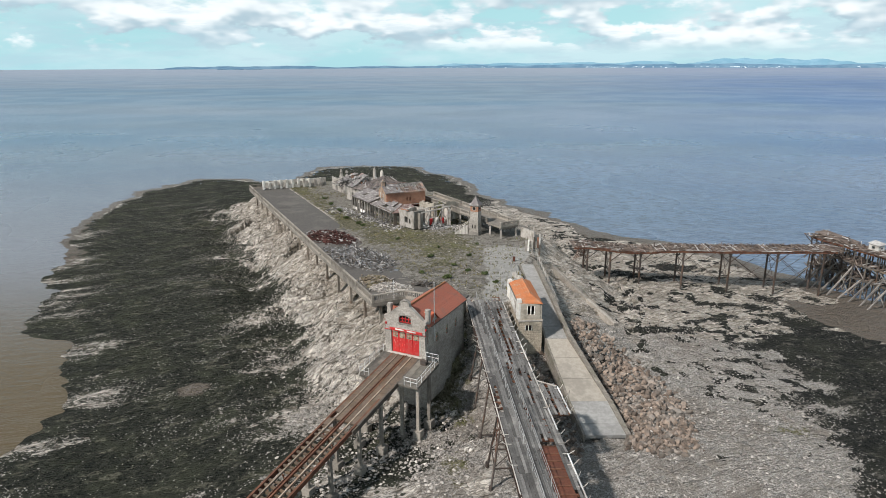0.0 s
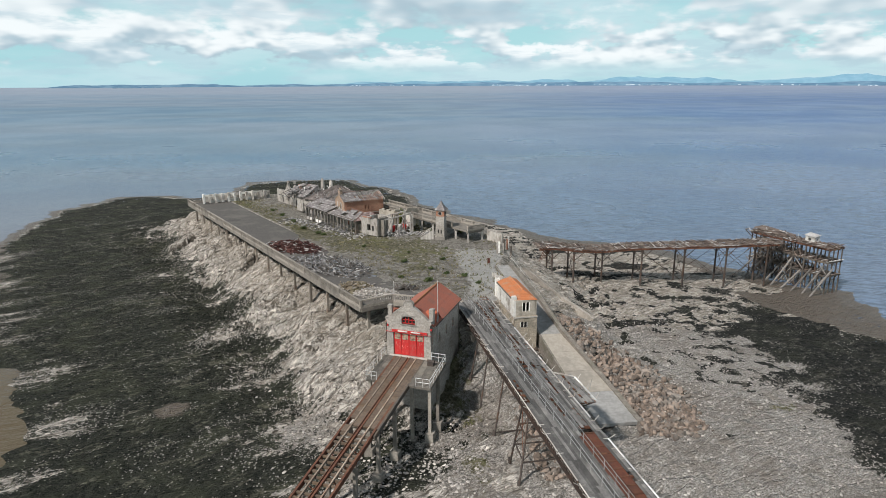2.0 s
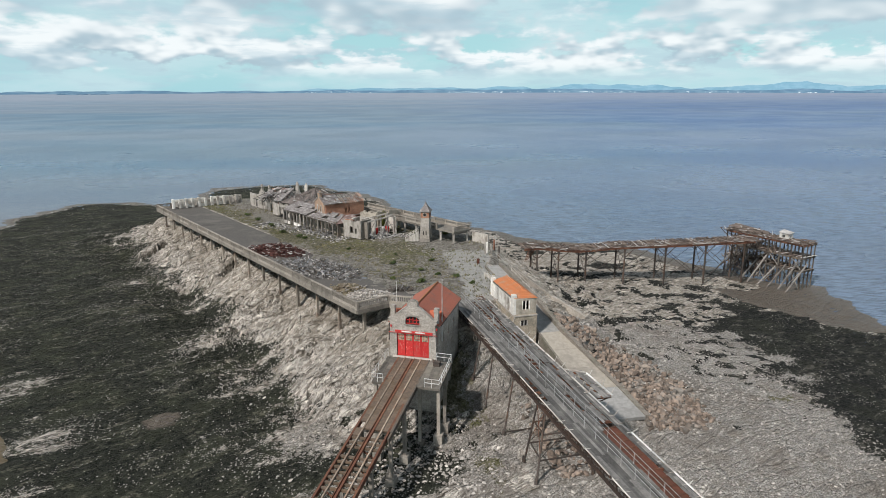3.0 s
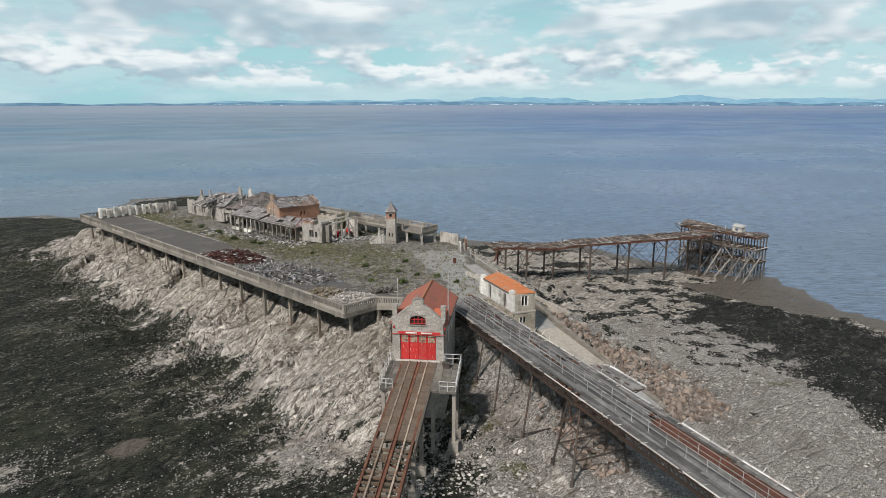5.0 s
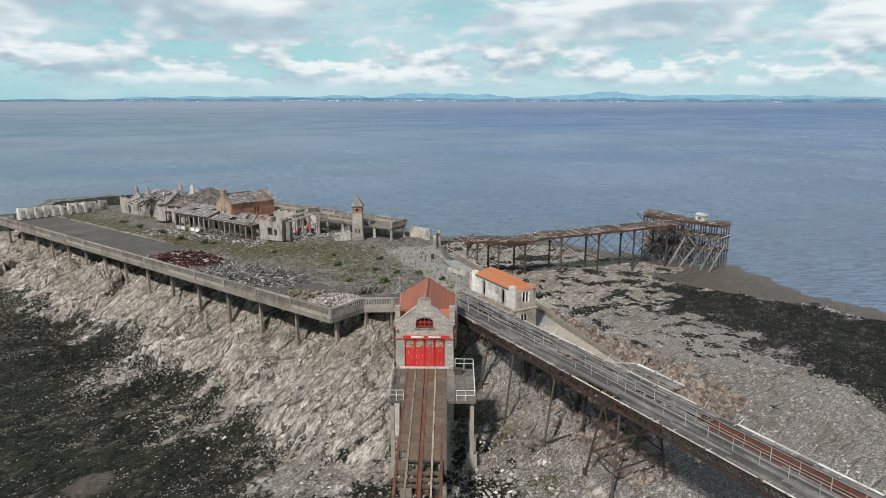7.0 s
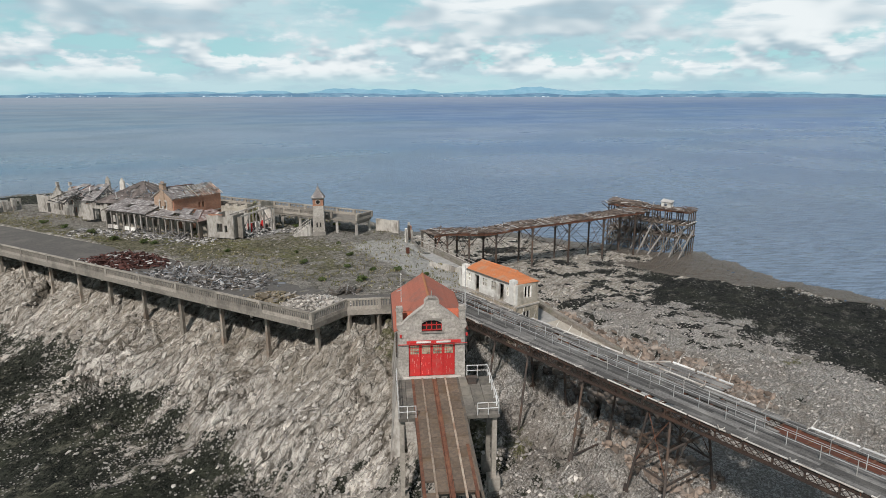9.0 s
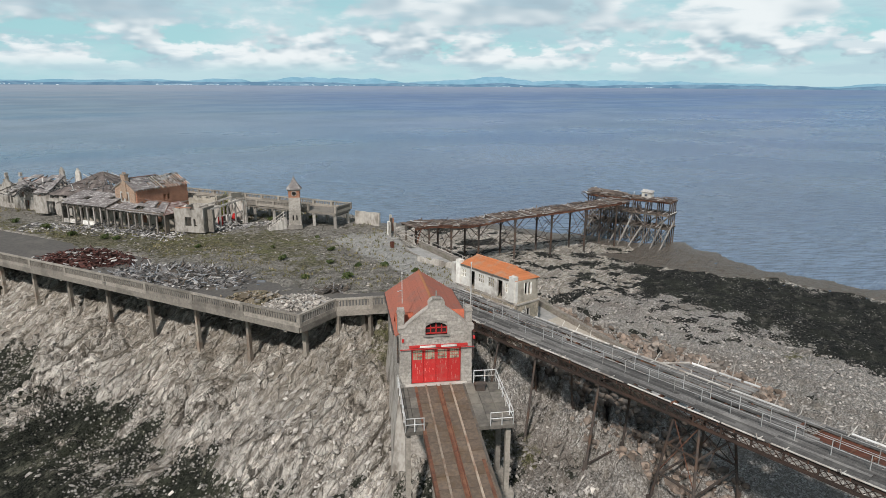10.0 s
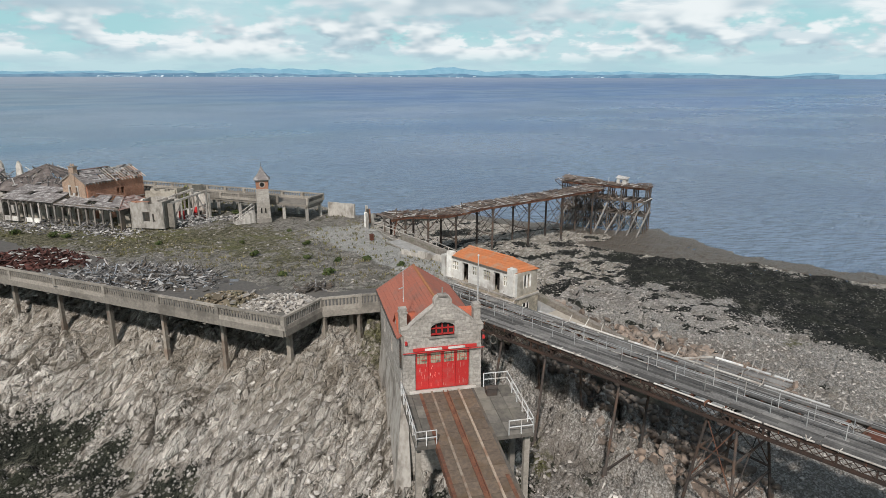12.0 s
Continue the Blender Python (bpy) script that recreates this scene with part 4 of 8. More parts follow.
def build_promenade():
    # the deck drops slightly towards its far end
    sink = Matrix.Translation((*EDGE0.xy, 10.5)) @ Matrix.Rotation(-math.atan(0.0125), 4, EDGE_IN) @ Matrix.Translation((-EDGE0.x, -EDGE0.y, -10.5))
    deck = thing("promenade", sink, "raised concrete promenade deck on tall posts with a balustrade", "deck", kind="structure")
    inner0, inner1 = EDGE0 + EDGE_IN * 10 + EDGE_D * 8, EDGE1 + EDGE_IN * 12.5
    g = Geo()
    outline = [EDGE0, EDGE1, inner1, inner0, Vector((-2.5, 104.5, 0)), Vector((4.2, 101.5, 0)), KINK_END + Vector((1.5, 0, 0)), KINK]
    g.slab([(v.x, v.y) for v in outline][::-1], 10.02, 10.52)
    part("deck_slab", g, M_CONC_DARK, deck, "dark worn concrete surface")
    for a, b in ((EDGE0, EDGE1), (KINK, EDGE0), (KINK_END, KINK), (EDGE1, EDGE1 + EDGE_IN * 12)):
        g = Geo()
        g.beam(a + Vector((0, 0, 10.2)), b + Vector((0, 0, 10.2)), 0.34, 0.62)
        part("edge_beam", g, M_CONC, deck)
    balustrade(deck, EDGE0, EDGE1, 7.5, 10.5)
    balustrade(deck, KINK, EDGE0, 5.0, 10.5)
    balustrade(deck, KINK_END, KINK, 4.0, 10.5)
    balustrade(deck, EDGE1, EDGE1 + EDGE_IN * 12, 4.0, 10.5)
    feet = [EDGE0 + EDGE_D * (0.8 + 8.0 * k) + EDGE_IN * 1.6 for k in range(15)]
    feet += [Vector((-2.7, 100.4, 0)), KINK + EDGE_IN * 0.4, (KINK + KINK_END) / 2 + Vector((0.1, 0.4, 0)), KINK_END + Vector((-0.6, 0.5, 0))]
    for i, f in enumerate(feet):
        foot = ground_at(f.x, f.y) - 0.5
        if foot > 9.6:
            continue
        g = Geo()
        wide = (0.46, 0.34, 0.34, 0.55, 0.36)[i % 5]
        g.beam((0, 0, foot), (0, 0, 10.0), wide, 0.4)
        g.beam((0, 0, foot), (0, 0, foot + 1.6), wide + 0.1, 0.5)
        g.beam((0, 0, 9.6), (0, 0, 10.0), wide + 0.3, 0.6)
        ob = part("post", g, M_POST, deck)
        ob.matrix_basis = facing(f.x, f.y, 0, EDGE_D.x, EDGE_D.y)
    for s in np.arange(2, 116, 7.55):
        a = EDGE0 + EDGE_D * float(s)
        g = Geo()
        g.beam(a + Vector((0, 0, 9.85)), a + EDGE_IN * 9 + Vector((0, 0, 9.85)), 0.4, 0.45)
        part("cross_beam", g, M_CONC, deck)
    # tar patches and joints
    rnd = random.Random(8)
    for k in range(9):
        c = EDGE0 + EDGE_D * rnd.uniform(12, 95) + EDGE_IN * rnd.uniform(2.5, 7)
        g = Geo()
        pts = [(c.x + math.cos(t) * rnd.uniform(0.8, 2.6), c.y + math.sin(t) * rnd.uniform(0.8, 2.6)) for t in np.linspace(0, math.tau, 9)[:-1]]
        g.slab(pts, 10.50, 10.526)
        part("patch", g, M_CONC_DARK, deck)


build_promenade()


# ---- lifeboat house ----
M_TILE_MID = worn("newer_red_tile", (0.45, 0.12, 0.065), (0.37, 0.10, 0.055), (0.24, 0.10, 0.07), big=0.7, fine=7, vary=0.1)
HX, HY, HZ = Vector((0.893, -0.45, 0)), Vector((0.45, 0.893, 0)), 8.75
HOUSE = facing(-5.3, 83.0, HZ, 0.893, -0.45)


def gable_outline(w, shoulder, peak):
    """Shaped gable: kneelers, a swept curve and a small flat cap."""
    right = [(w, -7.5), (w + 0.02, -3), (w - 0.14, shoulder - 0.5), (w + 0.05, shoulder - 0.3), (w + 0.05, shoulder), (w - 0.45, shoulder + 0.05)]
    for i in range(1, 9):
        t = i / 8
        right.append((w - 0.45 - (w - 1.1) * t, shoulder + 0.05 + (peak - shoulder - 0.75) * (t ** 0.85)))
    right += [(0.66, peak - 0.3), (0.5, peak - 0.06), (0.3, peak)]
    return right + [(-x, z) for x, z in right[::-1]]


def build_boathouse():
    house = thing("lifeboat_house", HOUSE, "grey stone lifeboat house with red doors and red tiled roof", "boathouse")
    w, L, eave, ridge = 3.2, 11.7, 4.5, 6.65
    # the front wall in pieces round door and window
    outline = gable_outline(w, 5.2, 7.7)
    me = bmesh.new()
    ring = []
    front = [me.verts.new((x, 0.0, z)) for x, z in outline]
    back = [me.verts.new((x, 0.55, z)) for x, z in outline]
    n = len(outline)
    me.faces.new(front)
    me.faces.new(back[::-1])
    for i in range(n):
        me.faces.new((front[i], back[i], back[(i + 1) % n], front[(i + 1) % n]))
    bmesh.ops.recalc_face_normals(me, faces=me.faces)
    data = bpy.data.meshes.new("front_wall")
    me.to_mesh(data)
    me.free()
    data.materials.append(M_STONE)
    wall = new("front_wall", data)
    wall.parent = house
    cut = Geo().box(-2.18, 2.18, -0.5, 0.45, 0, 3.35)
    arch = [(-0.95, 4.55), (0.95, 4.55), (0.95, 5.2)] + [(0.95 * math.cos(t), 5.2 + 0.42 * math.sin(t)) for t in np.linspace(0.3, math.pi - 0.3, 8)] + [(-0.95, 5.2)]
    cut.prism(arch, -0.5, 0.45)
    cm = meshed("cut", cut, M_STONE)
    fix = bmesh.new()
    fix.from_mesh(cm)
    bmesh.ops.recalc_face_normals(fix, faces=fix.faces)
    fix.to_mesh(cm)
    fix.free()
    cutter = bpy.data.objects.new("cut", cm)
    scene.collection.objects.link(cutter)
    mod = wall.modifiers.new("openings", "BOOLEAN")
    mod.operation, mod.object, mod.solver = "DIFFERENCE", cutter, "EXACT"
    cutter.parent = house
    bpy.context.view_layer.update()
    done = bpy.data.meshes.new_from_object(wall.evaluated_get(bpy.context.evaluated_depsgraph_get()))
    wall.modifiers.clear()
    wall.data = done
    bpy.data.objects.remove(cutter)
    for side, x in (("side_wall", -w), ("side_wall", w)):
        g = Geo()
        ops = [(3.0, 3.7, 1.2, 2.6), (6.0, 6.7, 1.2, 2.6), (9.0, 9.7, 1.2, 2.6)] if x > 0 else [(5.0, 5.7, 1.2, 2.6), (9.0, 9.7, 1.2, 2.6)]
        sx = x - 0.25 if x > 0 else x + 0.25
        wall_run(g, (sx, 0.56), (sx, L), eave + 0.05, 0.5, [(a - 0.56, b - 0.56, c, d) for a, b, c, d in ops], z0=-7.0)
        part("side_wall", g, M_STONE, house)
        for a, b, c, d in ops:
            g = Geo().box(sx - 0.08, sx + 0.08, a - 0.02, b + 0.02, c - 0.02, d + 0.02)
            pane = part("side_window", g, M_GLASS, house)
            for zz in (c, (c + d) / 2, d):
                part("glazing_bar", Geo().box(sx - 0.11, sx + 0.11, a, b, zz - 0.04, zz + 0.04), M_RED, pane)
    g = Geo().box(-w, w, L, L + 0.5, -5, eave)
    g.prism([(-w, eave), (w, eave), (0, ridge - 0.25)], L, L + 0.5)
    part("back_wall", g, M_STONE_DARK, house)
    # battered stone base on the seaward side
    g = Geo()
    g.add([(-w - 0.9, -1.2, -8), (-w + 0.4, -1.2, -8), (-w + 0.4, L, -8), (-w - 0.9, L, -8), (-w - 0.02, 0.3, -0.4), (-w + 0.4, 0.3, -0.4), (-w + 0.4, L, -0.4), (-w - 0.02, L, -0.4)], BOX)
    part("battered_base", g, M_RENDER, house, "stained concrete base")
    # coping along the gable
    g = Geo()
    tops = [p for p in outline if p[1] > 5.15]
    for a, b in zip(tops, tops[1:]):
        g.beam((a[0], 0.25, a[1] + 0.04), (b[0], 0.25, b[1] + 0.03), 0.62, 0.09)
    part("gable_coping", g, M_TRIM, house)
    g = Geo().box(-0.36, 0.36, -0.06, 0.58, 7.68, 7.84).rod((0, 0.25, 7.84), (0, 0.25, 8.4), 0.06)
    part("gable_cap", g, M_TRIM, house)
    for x in (-2.95, 2.95):
        g = Geo().box(x - 0.28, x + 0.28, 0.8, 1.4, 4.4, 6.55).box(x - 0.34, x + 0.34, 0.74, 1.46, 6.25, 6.38).box(x - 0.3, x + 0.3, 0.78, 1.42, 6.55, 6.66)
        part("corner_pier", g, M_STONE, house)
        # small cross gable beside the pier
        g = Geo()
        s = 1 if x > 0 else -1
        g.add([(s * w, 1.5, eave - 0.1), (s * w, 3.6, eave - 0.1), (s * w, 2.55, 5.6), (s * (w - 0.4), 1.5, eave - 0.1), (s * (w - 0.4), 3.6, eave - 0.1), (s * (w - 0.4), 2.55, 5.6)],
              [(0, 1, 2), (5, 4, 3), (0, 3, 4, 1), (1, 4, 5, 2), (2, 5, 3, 0)])
        part("side_gable", g, M_STONE, house)
        g = Geo()
        xo, xi = s * (w + 0.12), s * 1.7
        g.sheet((xo, 2.55, 5.75), (xo, 1.4, 4.6), (xi, 1.4, 4.6), (xi, 2.55, 5.75), 0.1)
        g.sheet((xo, 2.55, 5.75), (xi, 2.55, 5.75), (xi, 3.7, 4.6), (xo, 3.7, 4.6), 0.1)
        part("side_gable_roof", g, M_TILE_MID, house, "brighter red tiles")
    # main roof, with tile courses as shallow steps
    for s in (-1, 1):
        rows = 14
        slope = new("roof_slope")
        slope.parent = house
        for k in range(rows):
            t0, t1 = k / rows, (k + 1) / rows
            x0, z0 = s * (w + 0.32) * (1 - t0), eave - 0.12 + (ridge - eave + 0.12) * t0
            x1, z1 = s * (w + 0.32) * (1 - t1), eave - 0.12 + (ridge - eave + 0.12) * t1
            a, b, c, d = (x0, 0.5, z0 + 0.05), (x0, L + 0.75, z0 + 0.05), (x1, L + 0.75, z1 + 0.03), (x1, 0.5, z1 + 0.03)
            part("tile_course", Geo().sheet(*((a, b, c, d) if s > 0 else (a, d, c, b)), 0.09), M_TILE, slope)
    g = Geo()
    for k in range(24):
        g.rod((0, 0.5 + k * 0.486, ridge + 0.06), (0, 0.5 + k * 0.486 + 0.47, ridge + 0.06), 0.13)
    part("ridge_tiles", g, M_RIDGE, house, "paler ridge tiles")
    for s in (-1, 1):
        g = Geo().rod((s * (w + 0.36), 1.0, eave - 0.16), (s * (w + 0.36), L + 0.6, eave - 0.16), 0.07)
        part("gutter", g, M_IRON, house, "iron gutter")
        g = Geo().rod((s * (w + 0.1), 0.35, 2.0), (s * (w + 0.1), 0.35, 4.4), 0.06)
        part("downpipe", g, M_IRON, house, "iron downpipe")
    # doors: four red leaves with small panes
    door = part("door", Geo().box(-2.18, 2.18, 0.26, 0.36, 0.02, 3.3), M_RED, house, "peeling red double doors")
    for k in range(4):
        a = -2.12 + k * 1.07
        leaf = part("leaf", Geo().box(a, a + 1.02, 0.19, 0.26, 0.05, 3.25), M_RED, door)
        g = Geo()
        for i in range(4):
            for j in range(3):
                g.box(a + 0.12 + i * 0.205, a + 0.295 + i * 0.205, 0.165, 0.19, 2.25 + j * 0.3, 2.5 + j * 0.3)
        part("panes", g, M_GLASS, door, "small grimy panes", kind="stuff")
        g = Geo()
        rnd = random.Random(k)
        for i in range(10):
            x, z = a + rnd.uniform(0.05, 0.9), rnd.uniform(0.2, 2.0)
            g.box(x, x + rnd.uniform(0.02, 0.06), 0.184, 0.19, z, z + rnd.uniform(0.1, 0.5))
        part("bare_patches", g, M_RED_PATCH, door, kind="stuff")
    g = Geo().box(-2.35, 2.7, -0.14, 0.0, 3.44, 3.66)
    lintel = part("sign_board", g, M_RED, house, "red board over the doors")
    for a, b in ((-1.45, -0.1), (0.4, 1.75)):
        part("sign_panel", Geo().box(a, b, -0.17, -0.14, 3.46, 3.64), M_WHITE, lintel, "blank white panel")
    part("door_track", Geo().rod((-3.15, -0.2, 3.37), (3.3, -0.2, 3.37), 0.045), M_RED, house, "red track over the doors")
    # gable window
    win = part("gable_window", Geo().prism([(x * 0.99, z) for x, z in arch], 0.3, 0.34), M_OPENING_SHADE, house, "broken window with a black panel for the shade inside")
    g = Geo()
    for x in (-0.93, -0.47, 0.0, 0.47, 0.93):
        g.box(x - 0.05, x + 0.05, 0.2, 0.3, 4.56, 5.5 - 0.28 * abs(x))
    g.box(-0.95, 0.95, 0.2, 0.3, 4.55, 4.66).box(-0.95, 0.95, 0.2, 0.3, 5.05, 5.13)
    part("window_frame", g, M_RED, win, "red window frame")
    part("window_sill", Geo().box(-1.15, 1.15, -0.12, 0.3, 4.4, 4.55), M_TRIM, win)
    part("window_head", Geo().beam((-0.9, -0.03, 5.68), (0, -0.03, 5.8), 0.1, 0.16).beam((0, -0.03, 5.8), (0.9, -0.03, 5.68), 0.1, 0.16), M_TRIM, win)
    part("plaque", Geo().box(-0.22, 0.22, -0.06, 0.0, 4.12, 4.32), M_WHITE, house, "small white plaque")
    for x in (-2.9, 3.25):
        part("red_lamp", Geo().box(x - 0.09, x + 0.09, -0.16, 0.02, 4.05, 4.32), M_RED, house)
    part("door_step", Geo().box(-2.7, 2.7, -0.3, 0.02, -0.1, 0.06), M_CONC_PALE, house)


build_boathouse()


def build_flagpole(x, y, foot, top, label):
    pole = thing("flagpole", pose(x, y, foot), label, "flagpole")
    h = top - foot
    part("mast", Geo().rod((0, 0, 0), (0, 0, h), 0.075 if h > 5 else 0.035, 0.045 if h > 5 else 0.025), M_RAIL, pole)
    part("truck", Geo().rod((0, 0, h), (0, 0, h + 0.12), 0.09, 0.06), M_RAIL, pole)
    part("bracket", Geo().beam((0, 0, 1.2), (-0.5, -0.1, 1.2), 0.06), M_RAIL, pole)


build_flagpole(-1.3, 83.4, 10.5, 18.9, "tall white flagpole beside the stone boathouse wall")
build_flagpole(-6.9, 85.9, 15.6, 18.3, "short thin pole on a stone corner pier")


# ---- slipway and its platform ----
SLOPE = 0.135


def build_slipway():
    slip = thing("slipway", HOUSE, "rusty lifeboat slipway with rails, platform and concrete columns", "slipway")

    def z(o, lift=0.0):
        return -SLOPE * o + lift

    def strip(x0, x1, o0, o1, lift0, lift1):
        return Geo().sheet((x0, -o0, z(o0, lift1)), (x0, -o1, z(o1, lift1)), (x1, -o1, z(o1, lift1)), (x1, -o0, z(o0, lift1)), lift1 - lift0)

    # platform slabs both sides of the track
    for x0, x1, cells in ((-3.4, -1.75, 2), (2.35, 5.35, 3)):
        for k in range(4):
            for c in range(cells):
                a, b = x0 + (x1 - x0) * c / cells, x0 + (x1 - x0) * (c + 1) / cells
                part("platform_slab", strip(a + 0.015, b - 0.015, 0.3 + k * 1.5 + 0.015, 0.3 + (k + 1) * 1.5 - 0.015, -0.35, 0.0), M_PLATFORM, slip)
    for k in range(13):
        o0 = 0.3 + k * 1.24
        for a, b in ((-1.74, -0.98), (-0.9, 0.02), (0.32, 1.14), (1.26, 2.34)):
            if k > 10 and (k * 7 + int(a * 10)) % 3 == 0:
                continue
            part("track_board", strip(a, b, o0 + 0.015, o0 + 1.225, -0.22, 0.0), M_WOOD_RUSTY, slip)
    # rails and the keel channel
    for x in (-0.95, 1.2):
        part("rail", strip(x - 0.08, x + 0.08, 0.3, 47, -0.15, 0.10), M_RAILHEAD, slip, "pale worn rail head")
    part("keel_channel", strip(0.03, 0.31, 0.0, 47, -0.2, -0.06), M_RUST, slip, "rust-brown keel channel")
    for x in (-0.02, 0.34):
        part("channel_flange", strip(x - 0.03, x + 0.03, 0.3, 47, -0.2, 0.09), M_RUST, slip)
    for x in (-1.85, 2.0):
        part("side_beam", strip(x - 0.12, x + 0.12, 0.3 if x < 0 else 10, 47, -0.55, 0.02), M_RUST, slip)
    part("side_beam", strip(2.25, 2.45, 0.3, 16.4, -0.6, 0.02), M_WOOD_DARK, slip)
    rnd = random.Random(3)
    for k in range(40):
        o = 16.6 + k * 0.78
        if rnd.random() < 0.07:
            continue
        tilt = rnd.uniform(-0.08, 0.08)
        g = Geo().beam((-1.8, -o - tilt, z(o, -0.2)), (1.95, -o + tilt, z(o, -0.2)), 0.26, 0.22)
        part("sleeper", g, M_WOOD_RUSTY, slip)
    for k in range(12):
        o = 17 + k * 2.4
        part("bracing", Geo().beam((-1.7, -o, z(o, -0.5)), (1.9, -o - 2.2, z(o + 2.2, -0.5)), 0.12, 0.16), M_RUST, slip)
    # columns on plinths
    inv = HOUSE.inverted()
    for o, x in ((5.6, 5.0), (5.6, 2.6), (2.6, 5.0), (5.6, -3.1), (9.6, 1.9), (9.6, -1.5), (14.5, 1.9), (14.5, -1.5), (20, 1.7), (20, -1.6), (26, 1.7), (26, -1.6), (33, 1.7), (33, -1.6), (40, 1.7), (40, -1.6)):
        wp = HOUSE @ Vector((x, -o, 0))
        foot = ground_at(wp.x, wp.y) - HZ
        col = part("column", Geo().box(x - 0.2, x + 0.2, -o - 0.2, -o + 0.2, foot - 0.4, z(o, -0.5)), M_CONC, slip)
        part("plinth", Geo().box(x - 0.55, x + 0.55, -o - 0.55, -o + 0.55, foot - 0.6, foot + 0.9), M_CONC, col)
    for o in (5.6, 9.6, 14.5, 20, 26, 33):
        part("cross_head", Geo().beam((-1.9, -o, z(o, -0.65)), (2.3, -o, z(o, -0.65)), 0.35, 0.35), M_CONC, slip)
    part("cross_head", Geo().beam((2.3, -5.6, z(5.6, -0.5)), (5.3, -5.6, z(5.6, -0.5)), 0.3, 0.3), M_CONC, slip)
    # white hand rails
    def rail_run(pts, posts):
        g = Geo()
        for h in (1.1, 0.58):
            for a, b in zip(pts, pts[1:]):
                g.rod((a[0], -a[1], z(a[1], h)), (b[0], -b[1], z(b[1], h)), 0.04, n=6)
        rail = part("hand_rail", g, M_RAIL, slip, "white tubular hand rail")
        for a, b, m in zip(pts, pts[1:], posts):
            for k in range(m + 1):
                x, o = a[0] + (b[0] - a[0]) * k / m, a[1] + (b[1] - a[1]) * k / m
                part("stanchion", Geo().rod((x, -o, z(o, -0.05)), (x, -o, z(o, 1.12)), 0.042, n=6), M_RAIL, rail)

    win = part("winch", Geo().box(3.2, 4.0, -1.6, -1.0, -0.2, 0.28).rod((3.1, -1.3, 0.35), (4.1, -1.3, 0.35), 0.2, n=10), M_IRON, slip, "dark iron winch")
    rail_run([(3.3, 0.2), (5.25, 0.25), (5.25, 6.25), (3.4, 6.25)], (2, 5, 2))
    rail_run([(-3.35, 0.2), (-3.35, 6.25), (-1.9, 6.25)], (5, 2))


M_PLATFORM = worn("stained_platform", (0.155, 0.14, 0.12), (0.115, 0.104, 0.09), (0.21, 0.19, 0.155), big=0.7, fine=3, vary=0.2)
M_WOOD_RUSTY = worn("rust_stained_boards", (0.165, 0.122, 0.09), (0.115, 0.088, 0.068), (0.13, 0.085, 0.05), big=0.5, fine=3.5, vary=0.12)
M_RAILHEAD = worn("worn_rail", (0.34, 0.28, 0.22), (0.27, 0.20, 0.15), (0.17, 0.09, 0.055), big=0.6, fine=3)
build_slipway()


# ---- pier bridge ----
M_FENCE = worn("galvanised_tube", (0.46, 0.46, 0.455), (0.38, 0.38, 0.37), (0.27, 0.24, 0.21), big=0.8, fine=5, rough=0.5, metal=0.2)
M_GIRDER = worn("brown_iron", (0.066, 0.045, 0.036), (0.045, 0.034, 0.029), (0.105, 0.06, 0.042), big=0.3, fine=4)
def bridge_x(y, off):
    return 4.6 + (83.7 - y) * 0.0632 + off


BRIDGE_D = Vector((0.0632, -1, 0)).normalized()


